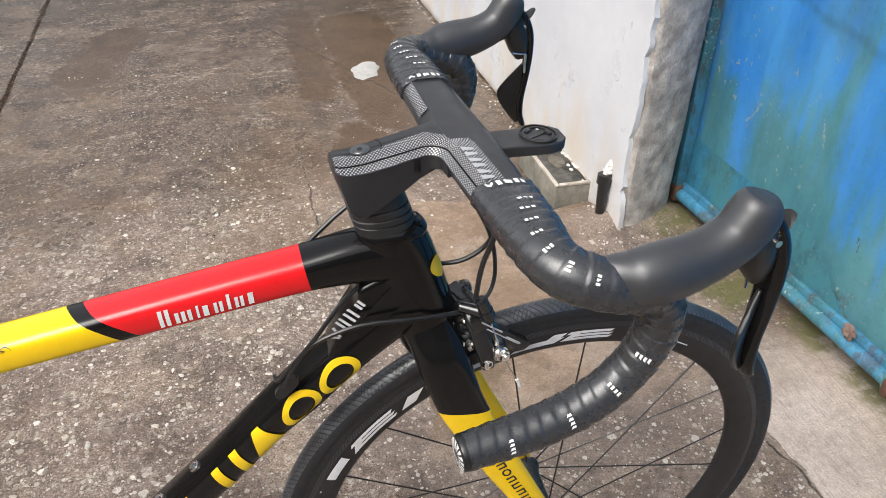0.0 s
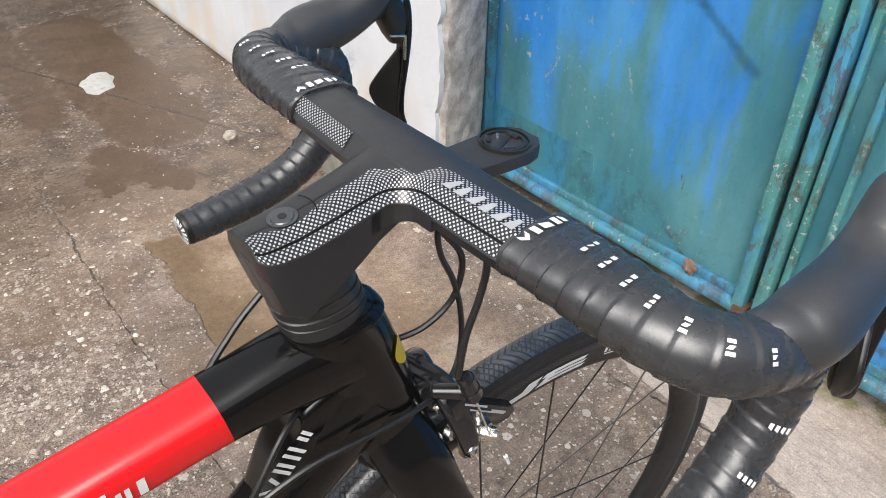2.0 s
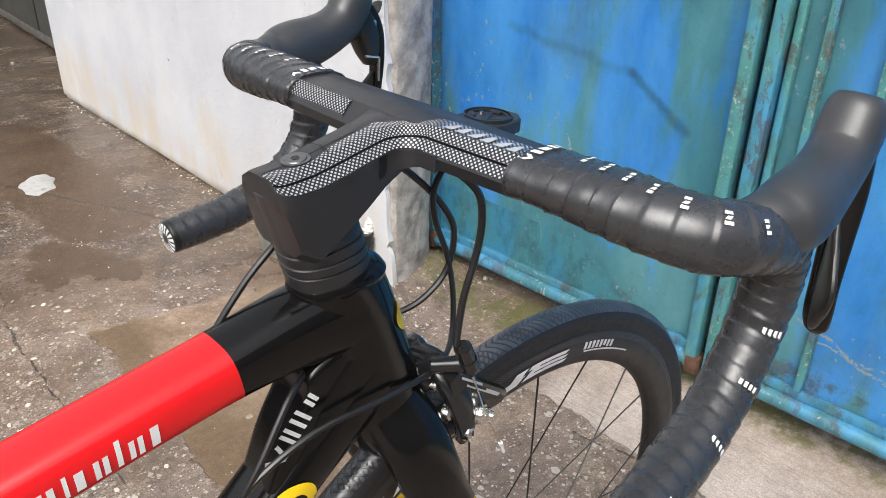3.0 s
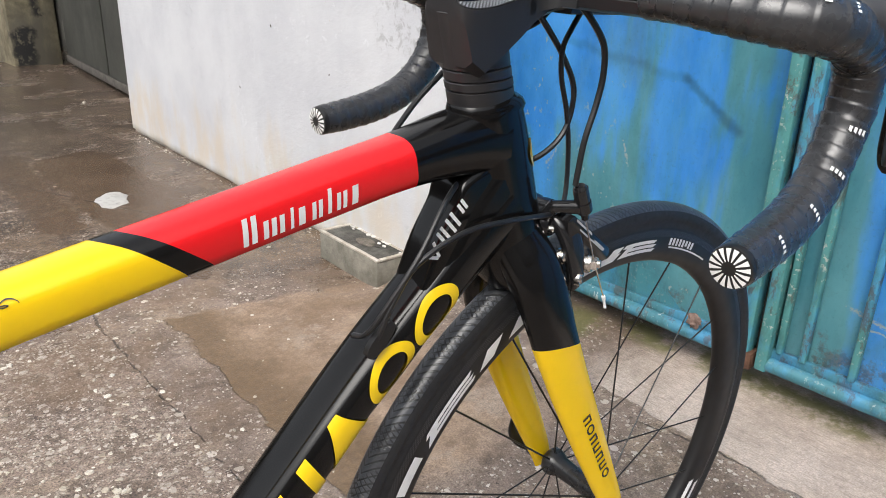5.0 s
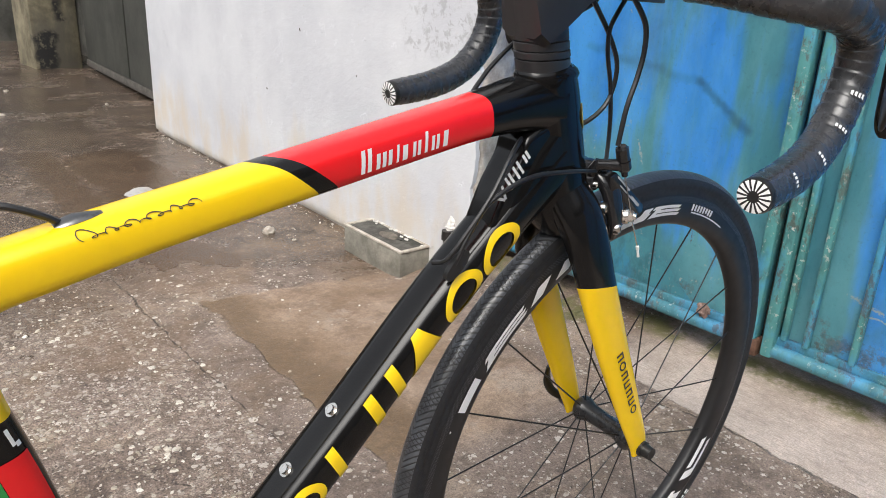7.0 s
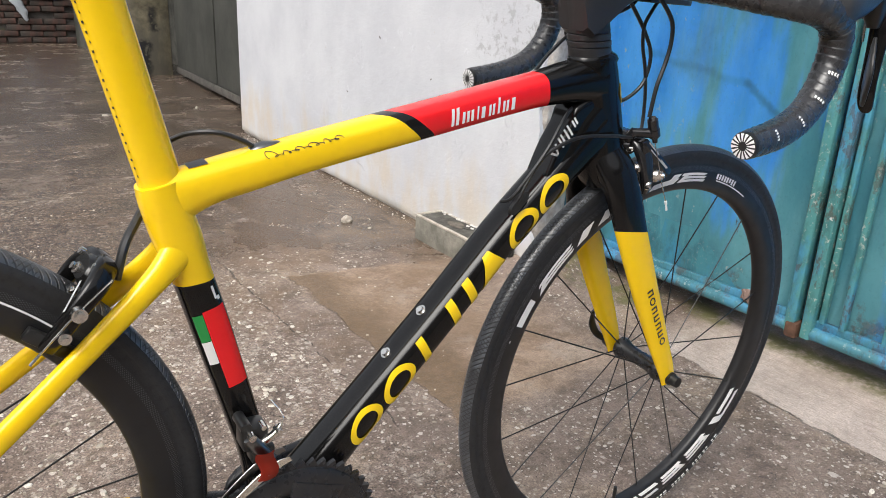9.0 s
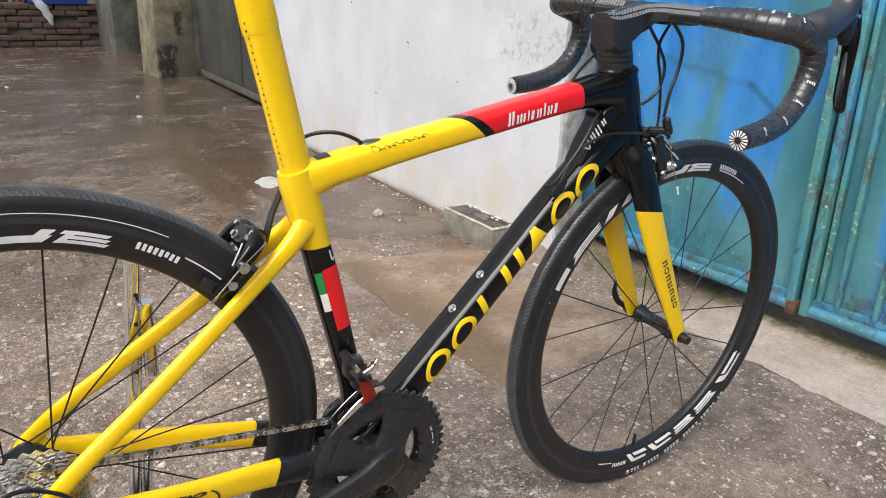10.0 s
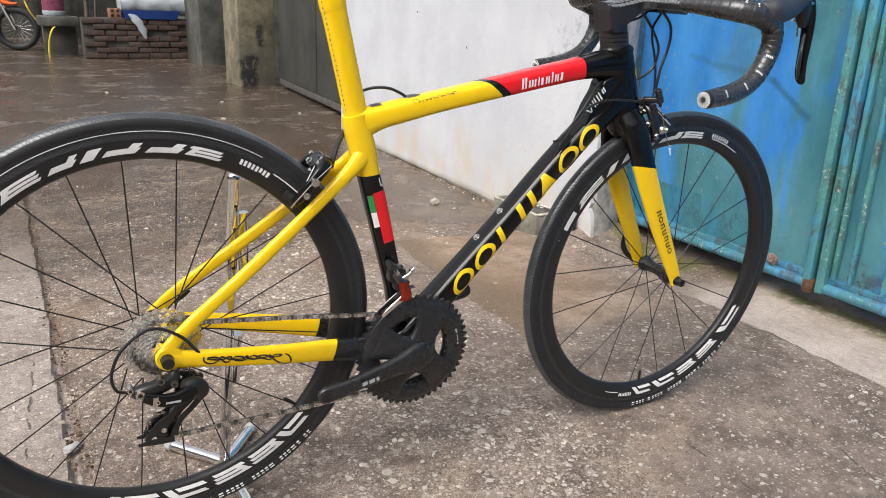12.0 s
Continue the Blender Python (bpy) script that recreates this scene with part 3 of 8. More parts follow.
STONE = rough_stone("pale_pebble", (0.3, 0.26, 0.21), (0.52, 0.48, 0.42), 30.0, (0.3, 0.26, 0.2), 0.6, 0.3)


def gate_paint():
    """Old sheet steel: teal paint brushed over with blue in upright strokes, scratches, chips to white and rust."""
    m, nt, b = nodes_of("weathered_blue_teal_paint")
    at = coords(nt)
    sep = nt.nodes.new("ShaderNodeSeparateXYZ")
    nt.links.new(at, sep.inputs[0])
    v, z = sep.outputs[1], sep.outputs[2]
    wide = noisy(nt, coords(nt, (1, 1.0, 0.33)), 5.0, 4, 0.5, 0.5)
    soft = noisy(nt, coords(nt, (1, 1.0, 0.4)), 7.0, 7, 0.62)
    fine = noisy(nt, coords(nt, (1, 1.0, 0.05)), 60.0, 4, 0.6)
    grime = noisy(nt, at, 4.0, 9, 0.68)
    speck = noisy(nt, at, 120.0, 4, 0.6)
    teal = mixed(nt, ramp(nt, soft, 0.3, 0.7), (0.08, 0.31, 0.39), (0.175, 0.48, 0.54))
    blue = mixed(nt, ramp(nt, soft, 0.32, 0.7), (0.035, 0.29, 0.82), (0.11, 0.48, 1.0))
    bias = maths(nt, "ADD", maths(nt, "MULTIPLY", ramp(nt, v, 0.34, 0.56), 0.2), maths(nt, "MULTIPLY", ramp(nt, v, -0.26, -0.1, True), 0.22))
    bias = maths(nt, "ADD", bias, maths(nt, "MULTIPLY", ramp(nt, z, 0.2, 0.75), 0.21))
    k = maths(nt, "ADD", maths(nt, "ADD", wide, bias), maths(nt, "MULTIPLY", maths(nt, "SUBTRACT", fine, 0.5), 0.14))
    k = maths(nt, "ADD", k, maths(nt, "MULTIPLY", maths(nt, "SUBTRACT", soft, 0.5), 0.25))
    col = mixed(nt, ramp(nt, k, 0.62, 0.79), teal, blue)
    chalk = noisy(nt, coords(nt, (1, 1, 0.25)), 8.0, 6, 0.65)
    col = mixed(nt, maths(nt, "MULTIPLY", ramp(nt, chalk, 0.5, 0.75), 0.4), col, (0.26, 0.55, 0.62))
    col = mixed(nt, maths(nt, "MULTIPLY", ramp(nt, grime, 0.46, 0.7), 0.36), col, (0.085, 0.19, 0.22))
    col = mixed(nt, maths(nt, "MULTIPLY", ramp(nt, speck, 0.55, 0.75), 0.2), col, (0.05, 0.1, 0.12))
    # faint shadow lines painted into the leaf's colour, along with scuffs
    smear = warped(nt, at, 9.0, 0.05)
    flat = vec(nt, "MULTIPLY", smear, (0, 1, 1))
    for p0, p1, amount in (((0, 0.27, 0.66), (0, 0.14, 0.57), 0.75), ((0, 0.6, 0.72), (0, 0.27, 0.66), 0.35), ((0, -0.5, 0.9), (0, -0.62, 0.7), 0.4)):
        shadow_arc = maths(nt, "MULTIPLY", stroke(nt, flat, p0, p1, 0.002, 0.018), amount * 0.55)
        col = mixed(nt, shadow_arc, col, (0.02, 0.05, 0.07))
    # chips to the undercoat, scratches, rust
    patchy = ramp(nt, noisy(nt, at, 3.2, 3), 0.46, 0.6)
    chips = maths(nt, "MULTIPLY", ramp(nt, noisy(nt, coords(nt, (1, 1, 0.7)), 55.0, 5, 0.6), 0.63, 0.65), patchy)
    for p0, p1, w in (((0, -0.16, 0.27), (0, -0.34, 0.2), 0.004), ((0, -0.2, 0.23), (0, -0.42, 0.22), 0.0025), ((0, 0.62, 0.45), (0, 0.66, 0.39), 0.004), ((0, 0.42, 0.5), (0, 0.4, 0.44), 0.003), ((0, -0.15, 0.62), (0, -0.2, 0.61), 0.003)):
        line = stroke(nt, flat, p0, p1, w * 0.4, w * 1.5)
        chips = maths(nt, "MAXIMUM", chips, maths(nt, "MULTIPLY", line, ramp(nt, speck, 0.4, 0.55)))
    col = mixed(nt, maths(nt, "MULTIPLY", chips, 0.8), col, (0.55, 0.58, 0.55))
    low = ramp(nt, maths(nt, "ADD", z, maths(nt, "MULTIPLY", grime, 0.25)), 0.16, 0.42, True)
    rust = maths(nt, "MULTIPLY", ramp(nt, noisy(nt, at, 11.0, 8, 0.72), 0.53, 0.62), low)
    rust2 = ramp(nt, noisy(nt, coords(nt, (1, 1.6, 0.6)), 12.0, 8, 0.74), 0.67, 0.7)
    rust = maths(nt, "MAXIMUM", rust, rust2)
    col = mixed(nt, maths(nt, "MULTIPLY", rust, 0.9), col, mixed(nt, ramp(nt, speck, 0.4, 0.6), (0.07, 0.027, 0.012), (0.2, 0.085, 0.04)))
    nt.links.new(col, b.inputs["Base Color"])
    r = nt.nodes.new("ShaderNodeMapRange")
    nt.links.new(grime, r.inputs[0])
    r.inputs[3].default_value, r.inputs[4].default_value = 0.3, 0.62
    nt.links.new(r.outputs[0], b.inputs["Roughness"])
    h = maths(nt, "ADD", grime, maths(nt, "MULTIPLY", fine, 0.25))
    bumped(nt, b, maths(nt, "SUBTRACT", h, maths(nt, "MULTIPLY", maths(nt, "ADD", rust, chips), 0.25)), 0.35, 0.004)
    return m


GATE = gate_paint()


def peeling_paint(name, teal, blue, chip, rusty):
    """Thick old paint on frame steel: peeling to a pale undercoat, rust at the seams."""
    m, nt, b = nodes_of(name)
    at = coords(nt)
    big, mid, small = noisy(nt, coords(nt, (1, 1, 0.45)), 8.0, 6, 0.65), noisy(nt, coords(nt, (1, 1, 0.5)), 26.0, 8, 0.7), noisy(nt, at, 90.0, 6, 0.65)
    col = mixed(nt, ramp(nt, big, 0.45, 0.58), teal, blue)
    col = mixed(nt, maths(nt, "MULTIPLY", ramp(nt, mid, 0.45, 0.65), 0.55), col, tuple(c * 0.4 for c in teal))
    peel = maths(nt, "MULTIPLY", ramp(nt, small, 0.58, 0.61), ramp(nt, big, 0.38, 0.5, True))
    col = mixed(nt, maths(nt, "MULTIPLY", peel, chip), col, (0.5, 0.52, 0.49))
    rust = ramp(nt, noisy(nt, coords(nt, (1, 1, 0.5)), 17.0, 9, 0.75), 0.53, 0.58)
    col = mixed(nt, maths(nt, "MULTIPLY", rust, rusty), col, mixed(nt, small, (0.035, 0.016, 0.009), (0.13, 0.06, 0.032)))
    nt.links.new(col, b.inputs["Base Color"])
    b.inputs["Roughness"].default_value = 0.5
    bumped(nt, b, maths(nt, "SUBTRACT", mid, maths(nt, "MULTIPLY", maths(nt, "ADD", peel, rust), 0.4)), 0.6, 0.003)
    return m


GATE_FRAME = peeling_paint("weathered_blue_frame_paint", (0.055, 0.19, 0.235), (0.06, 0.25, 0.42), 0.8, 0.5)
GATE_EDGE = peeling_paint("peeling_green_fold_paint", (0.08, 0.27, 0.27), (0.06, 0.28, 0.46), 0.95, 0.6)
GATE_PANEL = peeling_paint("dull_teal_panel_paint", (0.1, 0.35, 0.42), (0.075, 0.36, 0.56), 0.3, 0.15)
RUST = rough_stone("rusty_steel", (0.06, 0.028, 0.016), (0.15, 0.075, 0.045), 20.0, (0.05, 0.12, 0.12), 0.6, 0.5)
# dull olive, taken darker so the colour holds the alley's shade
DOOR_METAL = rough_stone("shaded_olive_door_paint", (0.026, 0.027, 0.023), (0.064, 0.065, 0.056), 2.0, (0.025, 0.025, 0.022), 0.55, 0.15)


# ---- the yard ----
YARD = Matrix.Translation((1.62, 1.8, 0)) @ Matrix.Rotation(radians(2.87), 4, "Z")
WALL = YARD @ Matrix.Translation((0.012, 0, 0)) @ Matrix.Rotation(radians(-2.7), 4, "Z")


def beyond(k):
    """The frame for things far down the alley, each row set back in proportion."""
    foot = Matrix.Translation((-1.87, -2.77, 0))
    return YARD @ foot @ Matrix.Rotation(radians(0.78), 4, "Z") @ Matrix.Scale(k, 4) @ foot.inverted()



def heap(x, y):
    """Height of the cement heaped against the foot of the wall's end."""
    away = math.hypot(max(1.66 - x, 0, x - 1.80), y - 1.05)
    return 0.075 * max(0.0, 1 - away / 0.24) ** 1.4


def ground_sheet():
    """One sheet of concrete with a joint running down the alley, fine unevenness near the bicycle, reaching far out."""
    joint_x = -0.122
    xs = sorted(set([-45, -20, -8, -4, -2.5] + [round(-2 + 0.05 * i, 3) for i in range(0, 36)] + [round(-0.32 + 0.005 * i, 4) for i in range(0, 62)] + [round(-0.12 + 0.05 * i, 3) for i in range(0, 50)] + [round(1.445 + 0.02 * i, 4) for i in range(0, 30)] + [3, 5, 9, 20, 45]))
    ys = sorted(set([-45, -20, -8, -4, -2.5] + [round(-1.6 + 0.05 * i, 3) for i in range(0, 100)] + [round(0.785 + 0.02 * i, 4) for i in range(0, 28)] + [round(3.4 + 0.15 * i, 3) for i in range(0, 50)] + [13, 20, 45]))
    bm = bmesh.new()
    rows = []
    for y in ys:
        row = []
        for x in xs:
            z = 0.006 * noise.noise((x * 0.9, y * 0.9, 0.0)) + 0.002 * noise.noise((x * 5, y * 5, 3.0))
            if -3 < x < 3 and -2 < y < 9:
                mid = joint_x - 0.05 * y + 0.006 * noise.noise((0, y * 4, 7.0))
                gap = abs(x - mid)
                wide = 0.007 + 0.005 * noise.noise((0, y * 9, 1.0)) + (0.008 if y < 0.9 else 0)
                if gap < wide:
                    z -= 0.014
            else:
                z *= 0.3
            row.append(bm.verts.new((x, y, z + heap(x, y))))
        rows.append(row)
    for a, b in zip(rows, rows[1:]):
        for i in range(len(a) - 1):
            bm.faces.new((a[i], a[i + 1], b[i + 1], b[i]))
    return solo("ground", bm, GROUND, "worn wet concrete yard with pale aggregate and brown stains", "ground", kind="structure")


ground_sheet()


def slab_wall(name, u0, u1, v0, v1, z1, material, label, bevel=0.01, kind="structure", category="wall", m=YARD):
    bm = bmesh.new()
    box(bm, u0, u1, v0, v1, -0.05, z1, bevel)
    return solo(name, bm, material, label, category, m, kind)


slab_wall("wall_white", 0.004, 0.178, -0.75, 1.827, 2.6, CEMENT, "cement wall behind the white paint", m=WALL)


def paint_coat():
    """The white coat on the wall, with a ragged end where it breaks off at the bare cement."""
    bm = bmesh.new()
    zs = [0.012 + 0.02 * i for i in range(60)] + [1.3, 1.6, 2.0, 2.6]
    outer = []
    for z in zs:
        end = -0.785 - 0.016 + 0.014 * noise.noise((z * 6, 2.0, 0)) + 0.014 * noise.noise((z * 31, 5.0, 0)) + 0.008 * noise.noise((z * 70, 9.0, 0)) - 0.02 * max(0, 0.2 - z) / 0.2
        outer.append([(-0.004, end, z), (-0.004, end + 0.25, z), (-0.004, 0.2, z), (-0.004, 0.9, z), (-0.004, 1.83, z), (0.01, 1.83, z), (0.01, end, z)])
    loft(bm, outer)
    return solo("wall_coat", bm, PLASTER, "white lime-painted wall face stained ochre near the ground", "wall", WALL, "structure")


paint_coat()
# rough grey end of the wall, up to the gate
bm = bmesh.new()
rings = []
for z in [-0.02 + 0.012 * i for i in range(90)] + [1.1, 1.3, 1.6, 2.0, 2.6]:
    ring = []
    for j in range(19):
        x = 0.008 + 0.177 * j / 18
        bulge = 0.022 * math.sin(math.pi * j / 18) ** 0.4 + 0.05 * max(0, 1 - z / 0.07) ** 2
        rough = 0.008 * noise.noise((x * 9, z * 8, 1)) + 0.008 * noise.noise((x * 34, z * 30, 4)) + 0.005 * noise.noise((x * 80, z * 75, 7))
        ring.append((x, -0.802 + 0.3 * x - bulge + 0.6 * rough * (0.35 + 0.65 * math.sin(math.pi * j / 18)), z))
    rings.append(ring + [(0.185, -0.70, z), (0.008, -0.70, z)])
loft(bm, rings)
solo("wall_end", bm, BROKEN_CEMENT, "rough grey broken cement end of the wall", "wall", WALL, "structure")

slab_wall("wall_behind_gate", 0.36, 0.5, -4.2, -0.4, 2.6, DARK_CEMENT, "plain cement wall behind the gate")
slab_wall("wall_recess", 0.86, 1.06, 1.4, 13.6, 2.6, DARK_CEMENT, "cement wall of the recess, darkened for shade")
def mould_patches():
    m, nt, b = nodes_of("ochre_cement_with_mould")
    at = coords(nt)
    n1, n2 = noisy(nt, at, 5.0, 8, 0.66), noisy(nt, coords(nt, (1, 1, 0.35)), 2.2, 6, 0.6)
    # stained ochre tones, lowered to include shade under the alley's overhang
    col = mixed(nt, ramp(nt, n1, 0.3, 0.7), (0.09, 0.078, 0.05), (0.3, 0.265, 0.18))
    col = mixed(nt, ramp(nt, n2, 0.5, 0.64), col, (0.12, 0.11, 0.085))
    sep = nt.nodes.new("ShaderNodeSeparateXYZ")
    nt.links.new(at, sep.inputs[0])
    washed = ramp(nt, maths(nt, "ADD", sep.outputs[2], maths(nt, "MULTIPLY", n1, 0.3)), 0.92, 1.02)
    col = mixed(nt, maths(nt, "MULTIPLY", washed, 0.85), col, (0.62, 0.6, 0.56))
    rough_at = warped(nt, at, 7.0, 0.16)
    spot = maths(nt, "MAXIMUM", stroke(nt, rough_at, (0.1, 3.62, 0.02), (0.1, 3.62, 0.2), 0.05, 0.09), stroke(nt, rough_at, (0.22, 3.62, 0.36), (0.2, 3.62, 0.5), 0.01, 0.06))
    col = mixed(nt, maths(nt, "MULTIPLY", spot, ramp(nt, noisy(nt, at, 30, 5), 0.3, 0.5)), col, (0.02, 0.02, 0.02))
    nt.links.new(col, b.inputs["Base Color"])
    b.inputs["Roughness"].default_value = 0.8
    bumped(nt, b, n1, 0.6, 0.008)
    return m


slab_wall("pillar_ochre", 0.02, 0.34, 3.62, 4.05, 2.6, mould_patches(), "cement pillar stained ochre with black mould at its foot", 0.015, category="pillar", m=beyond(1.15))
slab_wall("pillar_grey", 0.05, 0.34, 5.02, 5.6, 2.6, DARK_CEMENT, "grey mouldy cement pillar beside the brick wall", 0.015, category="pillar", m=beyond(1.253))
slab_wall("wall_far", -6.0, 1.0, 13.4, 13.6, 2.6, DARK_CEMENT, "wall closing the far end of the alley, darkened for shade")
slab_wall("wall_left", -6.2, -6.0, -5.0, 13.6, 2.4, CEMENT, "plain cement wall closing the yard")
slab_wall("wall_near", -6.2, 0.5, -5.2, -5.0, 2.4, CEMENT, "plain cement wall closing the yard")


def yard_door(name, v0, v1, label, m):
    body = bmesh.new()
    box(body, 0.345, 0.38, v0, v1, 0.03, 2.1, 0.004)
    d = solo(name, body, DOOR_METAL, label, "door", m, "structure")
    n = 2
    for i in range(n):
        w = (v1 - v0) / n
        p = bmesh.new()
        box(p, 0.334, 0.347, v0 + w * i + 0.02, v0 + w * (i + 1) - 0.03, 0.09, 2.05, 0.005)
        part("door_panel", p, DOOR_METAL, d)
    s = bmesh.new()
    box(s, 0.33, 0.344, v0, v1, 0.03, 0.085, 0.004)
    part("kick_plate", s, MORTAR, d)
    return d


yard_door("door_1", 1.86, 4.52, "dull olive metal double door, closed", YARD @ Matrix.Translation((0.337, 1.86, 0)) @ Matrix.Rotation(radians(-5.45), 4, "Z") @ Matrix.Translation((-0.345, -1.86, 0)))
yard_door("door_2", 4.1, 5.0, "dark metal door in the recess, closed", beyond(1.2))


GATE_AT = Matrix.Translation((1.900, 0.235, 0)) @ Matrix.Rotation(radians(2.1), 4, "Z") @ Matrix.Rotation(radians(-1.8), 4, "Y")


def metal_gate():
    """Two leaves of folded sheet steel in a tube frame that hangs a hand above the ground."""
    g = thing("metal_gate", "weathered blue and teal sheet steel gate with rust", "gate", m=GATE_AT, kind="structure")
    leaves = [(0.874, 0.01), (-0.01, -1.32), (-1.34, -2.6)]
    for k, (va, vb) in enumerate(leaves):
        sheet = bmesh.new()
        n = 60
        rings, v = [], va
        for i in range(n + 1):
            v = va + (vb - va) * i / n
            ph = ((v - va) / 0.16) % 1.0
            u = 0.02 + 0.0035 * noise.noise((v * 3, k, 0.3)) - (0.003 if 0.46 < ph < 0.54 else 0.0)
            rings.append([(u + 0.004 * noise.noise((v * 2.5, z * 2.5, 4.0)), v, z) for z in (0.1, 0.3, 0.55, 0.8, 1.1, 1.6, 2.1)])
        ribbon(sheet, rings)
        bmesh.ops.solidify(sheet, geom=sheet.faces[:], thickness=-0.003)
        part("sheet", sheet, GATE, g)
        lower = bmesh.new()
        rod(lower, (0.0, va - 0.01, 0.082), (0.0, vb + 0.01, 0.082), 0.0175, seg=14)
        part("bottom_rail", lower, GATE_FRAME, g)
        lip = bmesh.new()
        box(lip, 0.002, 0.016, vb + 0.01, va - 0.01, 0.095, 0.119, 0.003)
        part("lip", lip, GATE_FRAME, g)
        for v, half, coat in ((va - 0.02, 0.02, GATE_FRAME) if k == 0 else (va - 0.012, 0.014, GATE_EDGE), (vb + 0.012, 0.014, GATE_EDGE)):
            st = bmesh.new()
            box(st, -0.018, 0.02, v - half, v + half, 0.065, 2.12, 0.006)
            part("stile", st, coat, g)
        # the pressed lower panel, with its slanting fold
        low = bmesh.new()
        a, b_ = va - 0.03, vb + 0.03
        if k == 0:
            pts = [(a, 0.12), (b_ + 0.16, 0.12), (b_ + 0.3, 0.245), (a, 0.26)]
            f0 = [low.verts.new((0.0125 + (0.004 if z > 0.2 else 0), v, z)) for v, z in pts]
            low.faces.new(f0)
            bmesh.ops.solidify(low, geom=low.faces[:], thickness=-0.004)
            part("lower_panel", low, GATE_PANEL, g, "dull teal pressed panel")
        foot = bmesh.new()
        box(foot, -0.0215, 0.02, vb - 0.012, vb + 0.022, 0.055, 0.1, 0.008)
        if k == 0:
            box(foot, -0.0215, 0.02, va - 0.045, va + 0.002, 0.058, 0.112, 0.008)
        part("hinge_foot", foot, RUST, g, "rusted steel shoe")
    for v in (-0.05, -0.1, -0.2):
        rib = bmesh.new()
        box(rib, -0.004, 0.016, v - 0.008, v + 0.008, 0.115, 2.1, 0.005)
        part("fold", rib, GATE_EDGE, g)
    return g


metal_gate()
bm = bmesh.new()
bmesh.ops.create_icosphere(bm, subdivisions=3, radius=1.0)
for v in bm.verts:
    v.co = Vector((v.co.x * 0.009, v.co.y * 0.015, v.co.z * 0.017)) * (1 + 0.9 * noise.noise(v.co * 2.6))
solo("rag", bm, paint("dirty_rag", (0.17, 0.115, 0.095), 0.8, dirt=0.5, bump=0.4), "dirty pinkish rag stuck on the gate's bottom rail", "rag", pose(1.883, 0.385, 0.117))


def drain_box():
    """A low cement box against the wall with a mossy cover slab."""
    d = thing("drain_box", "low cement drain box with a mossy black cover", "drain box", m=WALL @ pose(-0.058, -0.462, 0))
    body = bmesh.new()
    box(body, -0.056, 0.06, -0.16, 0.16, -0.02, 0.082, 0.006)
    part("body", body, DAMP_CEMENT, d)
    rim = bmesh.new()
    for x0, x1, y0, y1 in ((-0.058, -0.045, -0.162, 0.162), (0.049, 0.062, -0.162, 0.162), (-0.045, 0.049, -0.162, -0.148), (-0.045, 0.049, 0.148, 0.162)):
        box(rim, x0, x1, y0, y1, 0.082, 0.09, 0.003)
    part("rim", rim, STONE, d, "pale chipped cement rim")
    lid = bmesh.new()
    box(lid, -0.044, 0.048, -0.144, 0.144, 0.08, 0.0875, 0.003)
    for v in lid.verts:
        v.co.z += 0.002 * noise.noise(v.co * 30)
    part("cover", lid, BLOCK, d, "mossy black cover slab")
    # a round skin of mortar on the cover, a hole beside it, crumbs along the back rim
    rng = random.Random(4)
    skin = bmesh.new()
    loft(skin, [[Vector((0.004 + r * (0.8 + 0.2 * noise.noise((math.cos(a) * 2, math.sin(a) * 2, 3.0))) * math.cos(a) * 0.8, -0.012 + r * 1.35 * math.sin(a) * (0.85 + 0.25 * noise.noise((math.cos(a), math.sin(a), 8.0))), z)) for a in [2 * math.pi * i / 26 for i in range(26)]] for r, z in ((0.037, 0.086), (0.036, 0.0895), (0.028, 0.0915), (0.01, 0.0922))])
    part("mortar_skin", skin, DIRTY_MORTAR, d)
    hole = bmesh.new()
    loft(hole, [oval((0.012, -0.062, z), (1, 0, 0), (0, 1, 0), 0.007, 0.013, 2.2, 14) for z in (0.084, 0.0894)])
    part("hole", hole, BLACK_PRINT, d)
    for i in range(16):
        crumb = bmesh.new()
        bmesh.ops.create_icosphere(crumb, subdivisions=1, radius=rng.uniform(0.003, 0.009))
        at = Vector((rng.choice((0.052, 0.05, 0.03)) + rng.uniform(-0.006, 0.006), rng.uniform(-0.15, 0.15), 0.089))
        for v in crumb.verts:
            v.co = Vector((v.co.x, v.co.y * 1.5, v.co.z * 0.5)) * (1 + 0.3 * noise.noise(v.co * 400 + at * 90)) + at
        part("crumb", crumb, PLASTER_LUMP, d)


drain_box()


